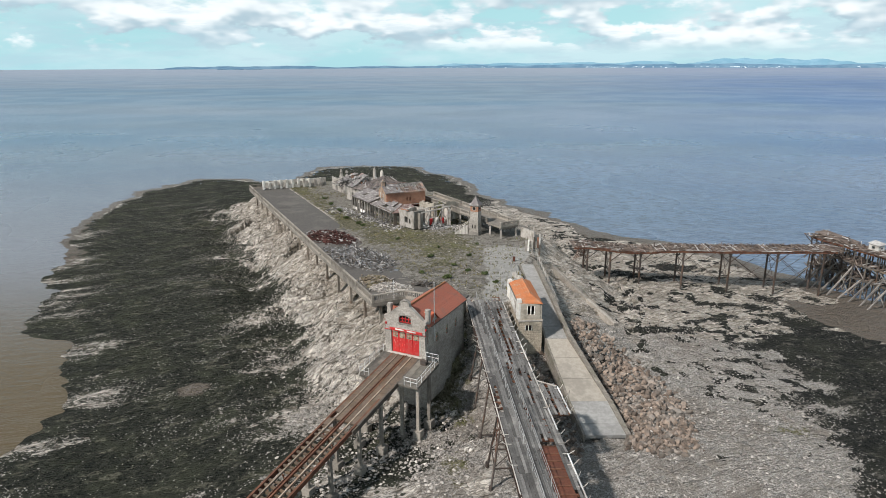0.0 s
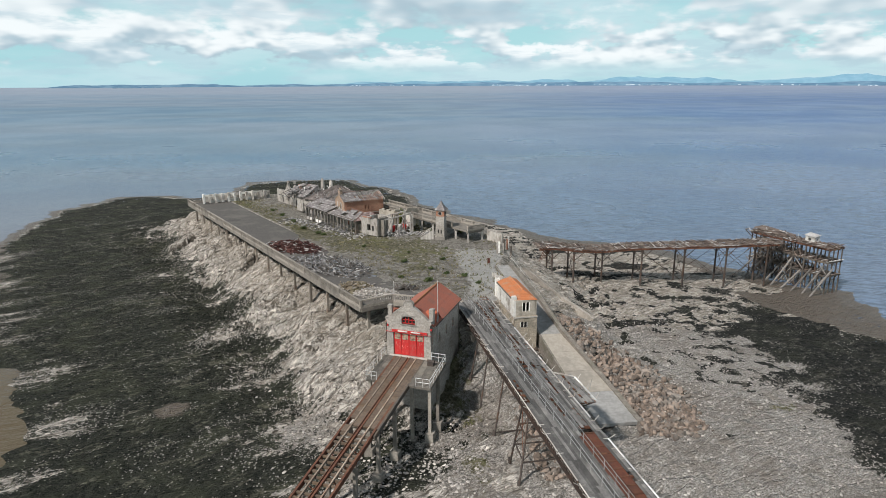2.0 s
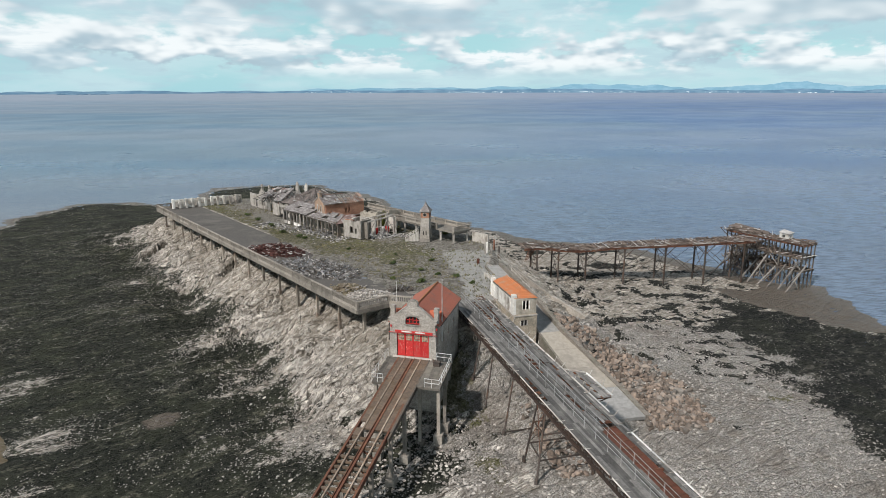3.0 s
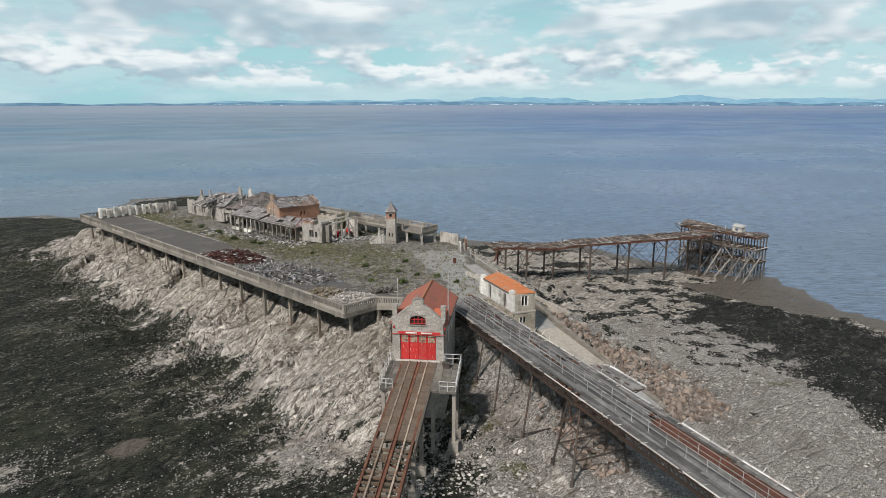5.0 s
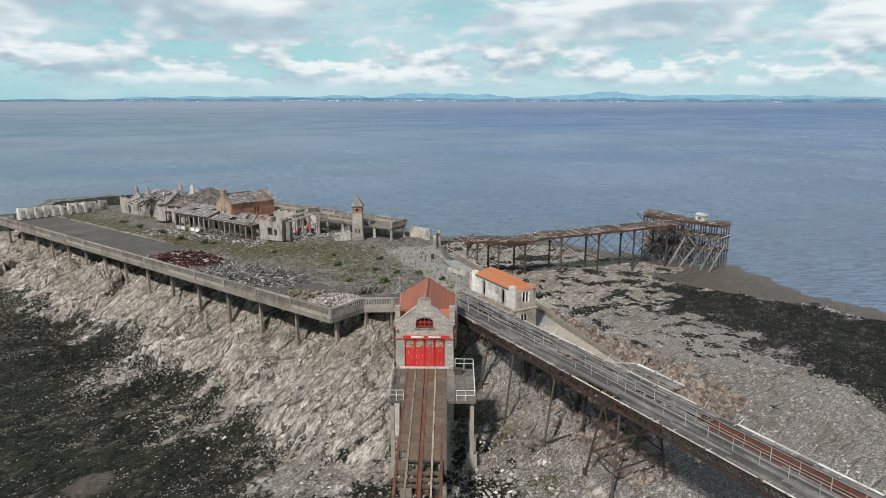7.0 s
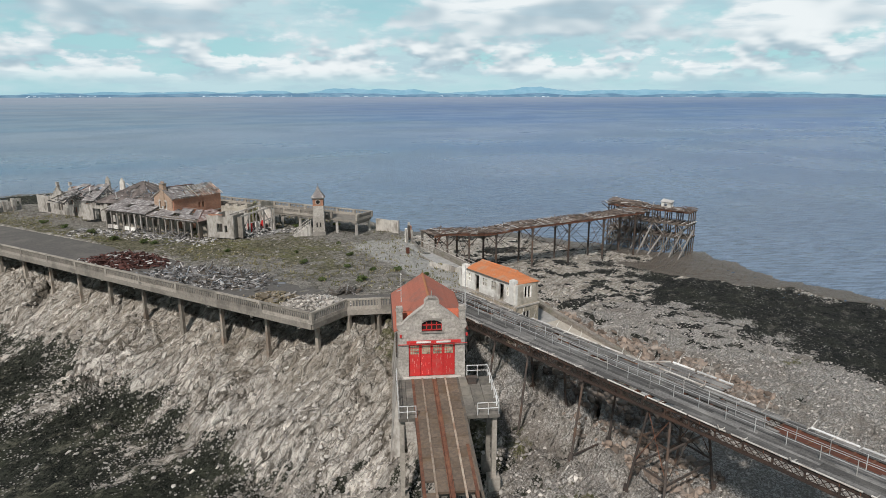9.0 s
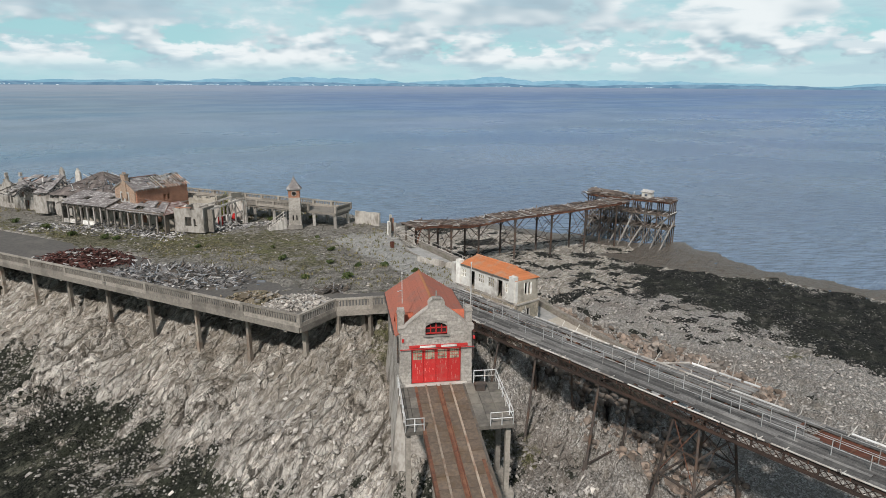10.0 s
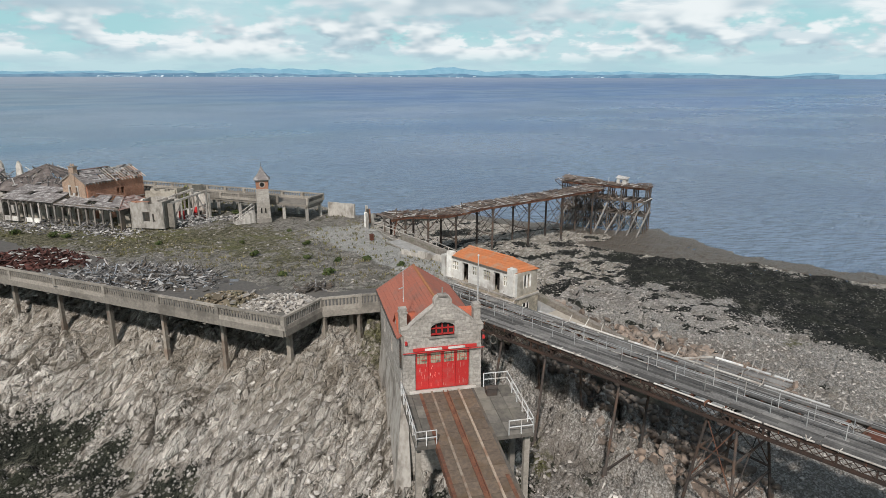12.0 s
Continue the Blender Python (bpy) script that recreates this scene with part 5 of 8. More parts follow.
def build_bridge():
    br = thing("pier_bridge", pose(0, 0, 0), "derelict iron pier bridge with rotten plank decking", "bridge")
    z = 10.4
    Y0, Y1 = 101.5, 6.0

    def P(off, y, dz=0.0):
        return Vector((bridge_x(y, off), y, z + dz))

    rnd = random.Random(12)
    # boards lie along the bridge
    widths = 0.30
    lanes = [0.12 + k * widths for k in range(19)]
    count = 0
    rest = Geo()
    plank_mesh = {}
    for li, off in enumerate(lanes):
        y = Y0 - rnd.uniform(0, 3)
        while y > Y1:
            mid = off + 0.15
            ln = rnd.choice((4.0, 5.0, 6.0)) if mid < 2.9 else rnd.choice((1.5, 2.0, 3.0, 4.0))
            gone = 0.02
            if 2.9 < mid < 4.7:
                gone = 0.22
            if mid > 2.7 and y < 60:
                gone = 1.0 if 3.0 < mid < 5.0 else 0.25
            if rnd.random() > gone:
                c = P(mid, y - ln / 2, rnd.uniform(-0.015, 0.02) + (rnd.uniform(-0.12, 0.1) if mid > 2.8 and rnd.random() < 0.25 else 0))
                turn = rnd.gauss(0, 0.35) + (rnd.gauss(0, 1.6) if mid > 2.8 and rnd.random() < 0.2 else 0)
                m = facing(c.x, c.y, c.z, BRIDGE_D.x, BRIDGE_D.y) @ pose(0, 0, 0, 0, 0, turn)
                if 44 < y < 100 and count < 296:
                    if ln not in plank_mesh:
                        plank_mesh[ln] = meshed("plank", Geo().box(-ln / 2 + 0.02, ln / 2 - 0.02, -0.137, 0.137, -0.07, 0), M_PLANK)
                    ob = new("plank", plank_mesh[ln])
                    ob.parent = br
                    ob.matrix_basis = m
                    count += 1
                else:
                    rest.block(m @ Matrix.Translation((0, 0, -0.035)), ln - 0.04, 0.274, 0.07)
            y -= ln
    part("plank_remainder", rest, M_PLANK, br, "grey weathered planks", kind="stuff")
    # the open stretch shows rusty joists
    part("rust_floor", Geo().add([P(a, y, dz) for dz in (-0.24, -0.17) for a, y in ((3.05, 58.4), (5.0, 58.4), (5.0, Y1), (3.05, Y1))], BOX), M_RUST_BRIGHT, br, "bare rust-red plate where boards are gone")
    for y in np.arange(Y1, Y0, 1.25):
        part("joist", Geo().beam(P(0.1, y, -0.22), P(5.6, y, -0.22), 0.14, 0.28), M_RUST, br)
    # lattice girders
    for off in (0.25, 5.45):
        for dz, h in ((-0.25, 0.22), (-1.10, 0.16)):
            part("girder_chord", Geo().beam(P(off, Y0, dz), P(off, Y1, dz), 0.3, h), M_GIRDER if off < 1 else M_IRON, br)
        g = Geo()
        for y in np.arange(Y1, Y0 - 1, 0.55):
            g.beam(P(off, y, -0.3), P(off, y + 0.9, -1.1), 0.04, 0.05)
            g.beam(P(off, y, -1.1), P(off, y + 0.9, -0.3), 0.04, 0.05)
        for y in np.arange(Y1, Y0 - 1, 2.2):
            g.beam(P(off, y, -0.3), P(off, y, -1.1), 0.12, 0.12)
        part("girder_lattice", g, M_GIRDER, br, kind="stuff")
    part("girder_chord", Geo().beam(P(2.7, Y0, -0.7), P(2.7, Y1, -0.7), 0.25, 0.7), M_IRON, br)
    # edge kerb pipes
    for off in (0.0, 5.72):
        y = Y0 - 3
        while y > Y1:
            ln = rnd.uniform(2.5, 5.5)
            if rnd.random() < (0.92 if off < 1 else 0.82):
                part("kerb_pipe", Geo().rod(P(off, y, 0.05), P(off, y - ln, 0.05), 0.065 if off < 1 else 0.085, n=8), M_KERB if off < 1 or rnd.random() < 0.4 else M_RAIL, br)
            y -= ln + rnd.uniform(0, 0.5)
        for y in np.arange(Y1 + 2, Y0 - 4, 1.75):
            y = float(y) + rnd.uniform(-0.1, 0.1)
            s = -1 if off < 1 else 1
            if rnd.random() < (0.55 if off < 1 else 0.92):
                h = rnd.uniform(0.3, 0.5) if off < 1 else rnd.uniform(0.4, 0.75)
                lean = s * rnd.uniform(0.05, 0.55)
                ip = P(off, y, 0)
                g = Geo().rod(ip + Vector((-s * 0.5, 0, 0.03)), ip + Vector((s * 0.15, 0, 0.05)), 0.038, n=6).rod(ip + Vector((s * 0.15, 0, 0.05)), ip + Vector((s * 0.15 + lean, rnd.uniform(-0.1, 0.1), h)), 0.038, n=6)
                part("seat_bracket", g, M_KERB, br, "bent white bench bracket")
    # a wider bay on the beach side, with its own kerb
    for k in range(6):
        for y0, ln in ((71.4, 3.6), (67.75, 3.4)):
            if (k * 5 + int(y0)) % 4 == 1:
                continue
            c = P(6.0 + k * 0.31, y0 - ln / 2, rnd.uniform(-0.03, 0.03))
            ob = part("bay_plank", Geo().box(-ln / 2 + 0.02, ln / 2 - 0.02, -0.14, 0.14, -0.07, 0), M_PLANK, br)
            ob.matrix_basis = facing(c.x, c.y, c.z, BRIDGE_D.x, BRIDGE_D.y) @ pose(0, 0, 0, 0, 0, rnd.gauss(0, 1.2))
    for y in (71.2, 69.6, 68.0, 66.4, 64.8):
        part("bay_joist", Geo().beam(P(5.3, y, -0.22), P(7.9, y, -0.22), 0.14, 0.28), M_RUST, br)
        part("bay_strut", Geo().beam(P(5.45, y, -1.0), P(7.7, y, -0.3), 0.09), M_IRON, br)
    part("kerb_pipe", Geo().rod(P(5.75, 72.0, 0.05), P(7.8, 70.6, 0.06), 0.1, n=8), M_KERB, br)
    for ya, yb in ((70.4, 68.2), (67.9, 66.1), (65.8, 64.5)):
        part("kerb_pipe", Geo().rod(P(7.85, ya, 0.06), P(7.9, yb, 0.05), 0.1, n=8), M_RAIL, br)
    for y, h in ((70.0, 0.6), (67.6, 0.55), (66.9, 1.5), (65.0, 0.7)):
        part("seat_bracket", Geo().rod(P(7.4, y, 0.03), P(8.05, y, 0.05), 0.038, n=6).rod(P(8.05, y, 0.05), P(8.35, y, h), 0.038, n=6), M_KERB, br, "bent white bench bracket")
    # two white fences bound the walkway
    for off in (1.75, 3.0):
        g = Geo()
        for h in (1.1, 0.6):
            g.rod(P(off, Y0 - 1, h), P(off, Y1, h), 0.026, n=6)
        fence = part("walkway_fence", g, M_FENCE, br, "pale grey tubular fence")
        for y in np.arange(Y1, Y0 - 1, 2.3):
            part("fence_post", Geo().rod(P(off, y, 0), P(off, y, 1.14), 0.03, n=6), M_FENCE, fence)
    # iron trestles: a lone bent, and towers of four raking legs
    def leg(top, foot):
        part("trestle_leg", Geo().rod(top, foot, 0.10, 0.13, n=8).rod(Vector(foot) + Vector((0, 0, 0.1)), Vector(foot) + Vector((0, 0, 0.9)), 0.24, 0.2, n=8), M_IRON, br)

    def stand(off, y, out, dy):
        top = P(off, y, -1.15)
        fx, fy = top.x + out, y + dy
        return top, Vector((fx, fy, ground_at(fx, fy) - 0.3))

    for y, spread in ((86.5, 0), (81.5, 0), (74.2, 0), (66.0, 1.9), (47.0, 1.9), (28.0, 1.9)):
        rows = (-spread, spread) if spread else (0,)
        legs = {}
        for r in rows:
            for off, out in ((0.45, -1.1), (5.2, -0.9 if y == 74.2 else 0.8)):
                legs[r, off] = stand(off, y + r * 0.55, out, r * 0.45)
                leg(*legs[r, off])
            (ta, fa), (tb, fb) = legs[r, 0.45], legs[r, 5.2]
            for h in ((0.93,) if not spread else (0.32, 0.66)):
                part("trestle_tie", Geo().beam(ta.lerp(fa, h), tb.lerp(fb, h), 0.12, 0.16), M_IRON, br)
            if spread:
                part("trestle_brace", Geo().rod(ta.lerp(fa, 0.02), tb.lerp(fb, 0.64), 0.045, n=6).rod(tb.lerp(fb, 0.02), ta.lerp(fa, 0.64), 0.045, n=6), M_IRON, br)
        if spread:
            for off in (0.45, 5.2):
                (ta, fa), (tb, fb) = legs[-spread, off], legs[spread, off]
                for h in (0.3, 0.62):
                    part("trestle_tie", Geo().beam(ta.lerp(fa, h), tb.lerp(fb, h), 0.12, 0.14), M_IRON, br)
                part("trestle_brace", Geo().rod(ta.lerp(fa, 0.02), tb.lerp(fb, 0.6), 0.04, n=6).rod(tb.lerp(fb, 0.02), ta.lerp(fa, 0.6), 0.04, n=6), M_RUST, br)
        part("cap_beam", Geo().beam(P(0.1, y, -1.25), P(5.6, y, -1.25), 0.4, 0.22), M_IRON, br)
    return br


M_KERB = worn("kerb_pipe_paint", (0.52, 0.50, 0.46), (0.43, 0.40, 0.36), (0.26, 0.2, 0.16), big=0.5, fine=3, vary=0.3)
build_bridge()


def build_hoop():
    g = Geo()
    n = 20
    for i in range(n):
        a, b = math.tau * i / n, math.tau * (i + 1) / n
        g.rod((0.3 * math.cos(a), 0, -0.5 + 0.44 * math.sin(a)), (0.3 * math.cos(b), 0, -0.5 + 0.44 * math.sin(b)), 0.035, n=6)
    hoop = solo("rope_hoop", g, M_CONC, "pale hoop hanging from the bridge girder", "hoop")
    hoop.matrix_world = facing(4.15, 87.0, 9.6, 0.5, -0.85)


build_hoop()


# ---- toll building with orange roof ----
def build_shed():
    d = Vector((0.05, -0.998))
    shed = thing("toll_house", facing(10.65, 101.0, 10.55, d.x, d.y) @ Matrix.Diagonal((1.14, 1, 1, 1)), "whitewashed toll house with an orange tiled roof", "building")
    # local x runs towards the camera end, local y away from the bridge
    L, W, H = 8.9, 3.2, 2.45
    g = Geo()
    wall_run(g, (0, 0), (L, 0), H, 0.3, [(0.6, 1.5, 1.0, 2.0), (2.1, 2.9, 0.0, 2.1), (3.4, 4.3, 1.0, 2.0), (4.9, 5.8, 0.9, 2.0), (6.2, 7.0, 0.0, 2.1), (7.4, 8.2, 0.9, 2.0)], z0=0)
    part("front_wall", g, M_WHITE, shed)
    g = wall_run(Geo(), (L - 0.15, 0.15), (L - 0.15, W), H, 0.3, [(1.0, 2.1, 0.7, 2.1)])
    part("end_wall", g, M_RENDER_WARM, shed)
    part("end_wall", wall_run(Geo(), (0.15, 0.15), (0.15, W), H, 0.3), M_WHITE, shed)
    part("back_wall", wall_run(Geo(), (0, W), (L, W), H, 0.3), M_RENDER_WARM, shed)
    for a, b, c, e in ((0.6, 1.5, 1.0, 2.0), (3.4, 4.3, 1.0, 2.0), (4.9, 5.8, 0.9, 2.0), (7.4, 8.2, 0.9, 2.0)):
        win = part("window", Geo().box(a, b, 0.02, 0.08, c, e), M_GLASS, shed, "small-paned window")
        fr = Geo()
        for k in range(4):
            x = a + (b - a) * k / 3
            fr.box(x - 0.04, x + 0.04, -0.1, 0.02, c, e)
        for k in range(3):
            zz = c + (e - c) * k / 2
            fr.box(a, b, -0.1, 0.02, zz - 0.04, zz + 0.04)
        part("window_frame", fr, M_WHITE, win)
    for a, b in ((2.1, 2.9), (6.2, 7.0)):
        part("doorway", Geo().box(a, b, 0.5, 0.56, 0, 2.1), M_OPENING_SHADE, shed, "black panel for the shade inside an open doorway")
    part("interior", Geo().box(L - 0.9, L - 0.8, 1.0, 2.4, 0.5, 2.3), M_OPENING_SHADE, shed)
    fr = Geo()
    for y in (1.15, 1.7, 2.25):
        fr.box(L - 0.1, L + 0.03, y - 0.06, y + 0.06, 0.7, 2.1)
    part("end_window_frame", fr, M_WHITE, shed)
    for x in (0.0, L - 0.9):
        part("pier", Geo().box(x, x + 0.7, -0.3, 0.35, 0, H + 0.5), M_WHITE, shed)
    part("gutter_board", Geo().box(0.3, L - 0.5, -0.24, -0.02, H - 0.12, H + 0.08), M_WOOD_DARK, shed)
    # hipped roof
    roof = new("roof")
    roof.parent = shed
    tagged(roof, "orange clay tiles")
    r0, r1, zr = 1.3, L - 1.6, H + 1.0
    e = 0.2
    a, b, c, f = (-0.2 + 0.6, -e, H), (L + e - 0.4, -e, H), (L + e, W + e, H), (-0.2, W + e, H)
    p, q = (r0, W * 0.55, zr), (r1, W * 0.55, zr)
    for s in range(6):
        t0, t1 = s / 6, (s + 1) / 6

        def lp(u, v, t, lift):
            return tuple(u[i] + (v[i] - u[i]) * t + (lift if i == 2 else 0) for i in range(3))
        for u, v, uu, vv in ((a, b, p, q), (b, c, q, q), (c, f, q, p), (f, a, p, p)):
            part("tile_course", Geo().sheet(lp(u, uu, t0, 0.05), lp(v, vv, t0, 0.05), lp(v, vv, min(t1, 0.98), 0.03), lp(u, uu, min(t1, 0.98), 0.03), 0.08), M_TILE_NEW, roof)
    part("ridge", Geo().rod((r0, W * 0.55, zr + 0.05), (r1, W * 0.55, zr + 0.05), 0.11), M_TILE_NEW, shed)
    g = Geo().box(-0.15, L + 0.1, -0.1, W + 0.25, -5.5, 0.0)
    base = part("stone_base", g, M_STONE_BASE, shed, "rough stone base")
    part("string_course", Geo().box(-0.2, L + 0.2, -0.15, W + 0.3, -0.25, -0.05), M_TRIM, base)
    part("base_window", Geo().box(L + 0.08, L + 0.13, 0.9, 1.9, -1.7, -0.9), M_OPENING_SHADE, base)
    br = Geo()
    for y in (0.9, 1.4, 1.9):
        br.box(L + 0.13, L + 0.18, y - 0.05, y + 0.05, -1.7, -0.9)
    part("base_window_frame", br, M_WHITE, base)


M_RENDER_WARM = worn("warm_render", (0.47, 0.42, 0.35), (0.37, 0.33, 0.27), (0.24, 0.21, 0.17), big=0.6, fine=2.5, amount=0.8)
M_STONE_BASE = stonework("buff_stone", (0.47, 0.40, 0.31), (0.36, 0.305, 0.235), (0.32, 0.275, 0.215))
build_shed()


# ---- concrete ramp with its sea wall ----
def build_ramp():
    ramp = thing("boat_ramp", pose(0, 0, 0), "sloping pale concrete ramp with a dark stone parapet", "ramp", kind="structure")
    mats = (M_RAMP_GREY, M_RAMP_GREY, M_RAMP_BUFF, M_RAMP_GREY)
    for i, ((ax, ay, az, aw), (bx, by, bz, bw)) in enumerate(zip(RAMP, RAMP[1:])):
        n = 3
        for k in range(n):
            t0, t1 = k / n, (k + 1) / n - 0.004
            def row(t):
                return ax + (bx - ax) * t, ay + (by - ay) * t, az + (bz - az) * t, aw + (bw - aw) * t
            x0, y0, z0, w0 = row(t0)
            x1, y1, z1, w1 = row(t1)
            g = Geo().sheet((x0 - w0, y0, z0), (x1 - w1, y1, z1), (x1 + w1, y1, z1), (x0 + w0, y0, z0), 0.5)
            part("concrete_bay", g, mats[i], ramp)
        hgt = 0.7 if i < 3 else 0.25
        g = Geo().add([(ax + aw, ay, az - 6), (ax + aw + 0.6, ay, az - 6), (bx + bw + 0.6, by, bz - 6), (bx + bw, by, bz - 6), (ax + aw, ay, az + hgt), (ax + aw + 0.6, ay, az + hgt), (bx + bw + 0.6, by, bz + (hgt if i < 2 else 0.15)), (bx + bw, by, bz + (hgt if i < 2 else 0.15))], BOX)
        part("parapet", g, M_STONE_DARK, ramp)
        g = Geo().add([(ax - aw - 0.3, ay, az - 6), (ax - aw, ay, az - 6), (bx - bw, by, bz - 6), (bx - bw - 0.3, by, bz - 6), (ax - aw - 0.3, ay, az + 0.06), (ax - aw, ay, az + 0.06), (bx - bw, by, bz + 0.06), (bx - bw - 0.3, by, bz + 0.06)], BOX)
        part("kerb", g, M_STONE_DARK, ramp)


build_ramp()


# ---- ruined pavilion buildings on the island ----
AX, BX = Vector((0.60, -0.80, 0)), Vector((0.80, 0.60, 0))
FLOOR = 10.4
rnd_ruin = random.Random(21)


def on_plan(x, y, z=FLOOR):
    """Local x runs along the pavilion fronts, local y towards their backs."""
    return facing(x, y, z, AX.x, AX.y)


def build_far_screen():
    d = Vector((18.4, 6.8, 0))
    ln = d.length
    ruin = thing("colonnade_ruin", facing(-55.9, 200.6, FLOOR - 1.15, d.x, d.y), "row of roofless white concrete bays", "ruin")
    n = 11
    for k in range(n):
        x0, x1 = ln * k / n, ln * (k + 1) / n
        top = 2.5 - 0.5 * (k % 4 == 1)
        g = wall_run(Geo(), (x0 + 0.03, 0), (x1 - 0.03, 0), top, 0.3, [(0.55, 1.4, 0.9 if k % 3 else 0.0, 1.9)])
        part("bay_wall", g, M_WHITE if k < 9 else M_RENDER, ruin)
        part("buttress", Geo().box(x0 - 0.25, x0 + 0.25, -0.9, 0.3, 0, top + 0.15), M_WHITE if k < 7 else M_RENDER, ruin)
        part("rear_wall", Geo().box(x0 + 0.05, x1 - 0.05, 2.2, 2.5, 0, 1.6 + 0.5 * (k % 2)), M_RENDER, ruin)


build_far_screen()


def build_gabled_ruin():
    ruin = thing("gabled_ruin", facing(-34.2, 200.6, FLOOR - 0.95, 0.5, -0.866), "roofless rendered pavilion with two pointed gables", "ruin")
    L = 20.5

    def top(s):
        return 3.9 + 2.6 * max(0, 1 - abs(s - 7.6) / 1.9) + 2.9 * max(0, 1 - abs(s - 12.0) / 2.0)

    ops = [(3.4, 4.4, 0.1, 2.2), (7.4, 8.0, 0.9, 4.2), (8.3, 8.9, 0.9, 4.2), (12.5, 13.6, 0.0, 2.0), (11.4, 12.5, 2.5, 4.3), (16.0, 17.6, 1.6, 3.2)]
    part("front_wall", wall_run(Geo(), (0, 0), (L, 0), top, 0.45, ops, 0.5, rnd_ruin, step=0.6), M_RENDER, ruin)
    part("end_wall", wall_run(Geo(), (L, 0.2), (L, 9), 4.0, 0.4, [(2, 3, 0.9, 2.4)], 0.8, rnd_ruin), M_RENDER, ruin)
    part("end_wall", wall_run(Geo(), (0, 0.2), (0, 8), 3.6, 0.4, (), 1.2, rnd_ruin), M_RENDER, ruin)
    part("inner_wall", wall_run(Geo(), (8.3, 0.3), (8.3, 8), 4.2, 0.35, (), 1.5, rnd_ruin), M_BRICK, ruin, "exposed red brick wall")
    part("rear_wall", wall_run(Geo(), (0, 8), (L, 8), 3.3, 0.4, [(4, 6, 0, 2.2), (12, 14, 0, 2.2)], 1.3, rnd_ruin), M_RENDER, ruin)
    for s, z in ((7.6, 6.5), (12.0, 6.8)):
        part("gable_finial", Geo().box(s - 0.22, s + 0.22, -0.25, 0.25, z - 0.3, z + 0.45), M_TRIM, ruin)
    part("chimney", Geo().box(8.0, 8.7, 3, 3.7, 0, 5.6).box(7.9, 8.8, 2.9, 3.8, 5.3, 5.5), M_BRICK, ruin, "red brick chimney")
    g = Geo().sheet((9, 2.5, 4.0), (11, 2.5, 4.0), (11, 6, 5.6), (9, 6, 5.6), 0.15)
    part("roof_remnant", g, M_SLATE_RED, ruin, "patch of faded roof tiles")


build_gabled_ruin()


def broken_roof(owner, a, b, c, d, rows, cols, mat, seed, lost=0.12, name="roof_sheet", rafters=None):
    """A roof slope a-b (eave) to d-c (ridge) of overlapping uneven sheets, some missing, over rafters."""
    rnd = random.Random(seed)
    a, b, c, d = map(Vector, (a, b, c, d))
    up = Vector((0, 0, 1))
    for i in range(rows):
        for j in range(cols):
            if rnd.random() < (lost((j + 0.5) / cols) if callable(lost) else lost):
                continue
            def at(u, v):
                return a.lerp(b, u).lerp(d.lerp(c, u), v)
            u0, u1, v0, v1 = j / cols, (j + 1) / cols, i / rows, (i + 1) / rows
            lift = [up * rnd.uniform(0.0, 0.10) for _ in range(4)]
            part(name, Geo().sheet(at(u0, v0) + lift[0] + up * 0.05, at(u1, v0) + lift[1] + up * 0.05, at(u1, v1) + lift[2], at(u0, v1) + lift[3], 0.06), mat, owner)
    for j in range(cols + 1):
        u = min(0.995, max(0.005, j / cols))
        part("rafter", Geo().beam(a.lerp(b, u) - up * 0.12, d.lerp(c, u) - up * 0.12, 0.1, 0.16), rafters or M_WOOD, owner)


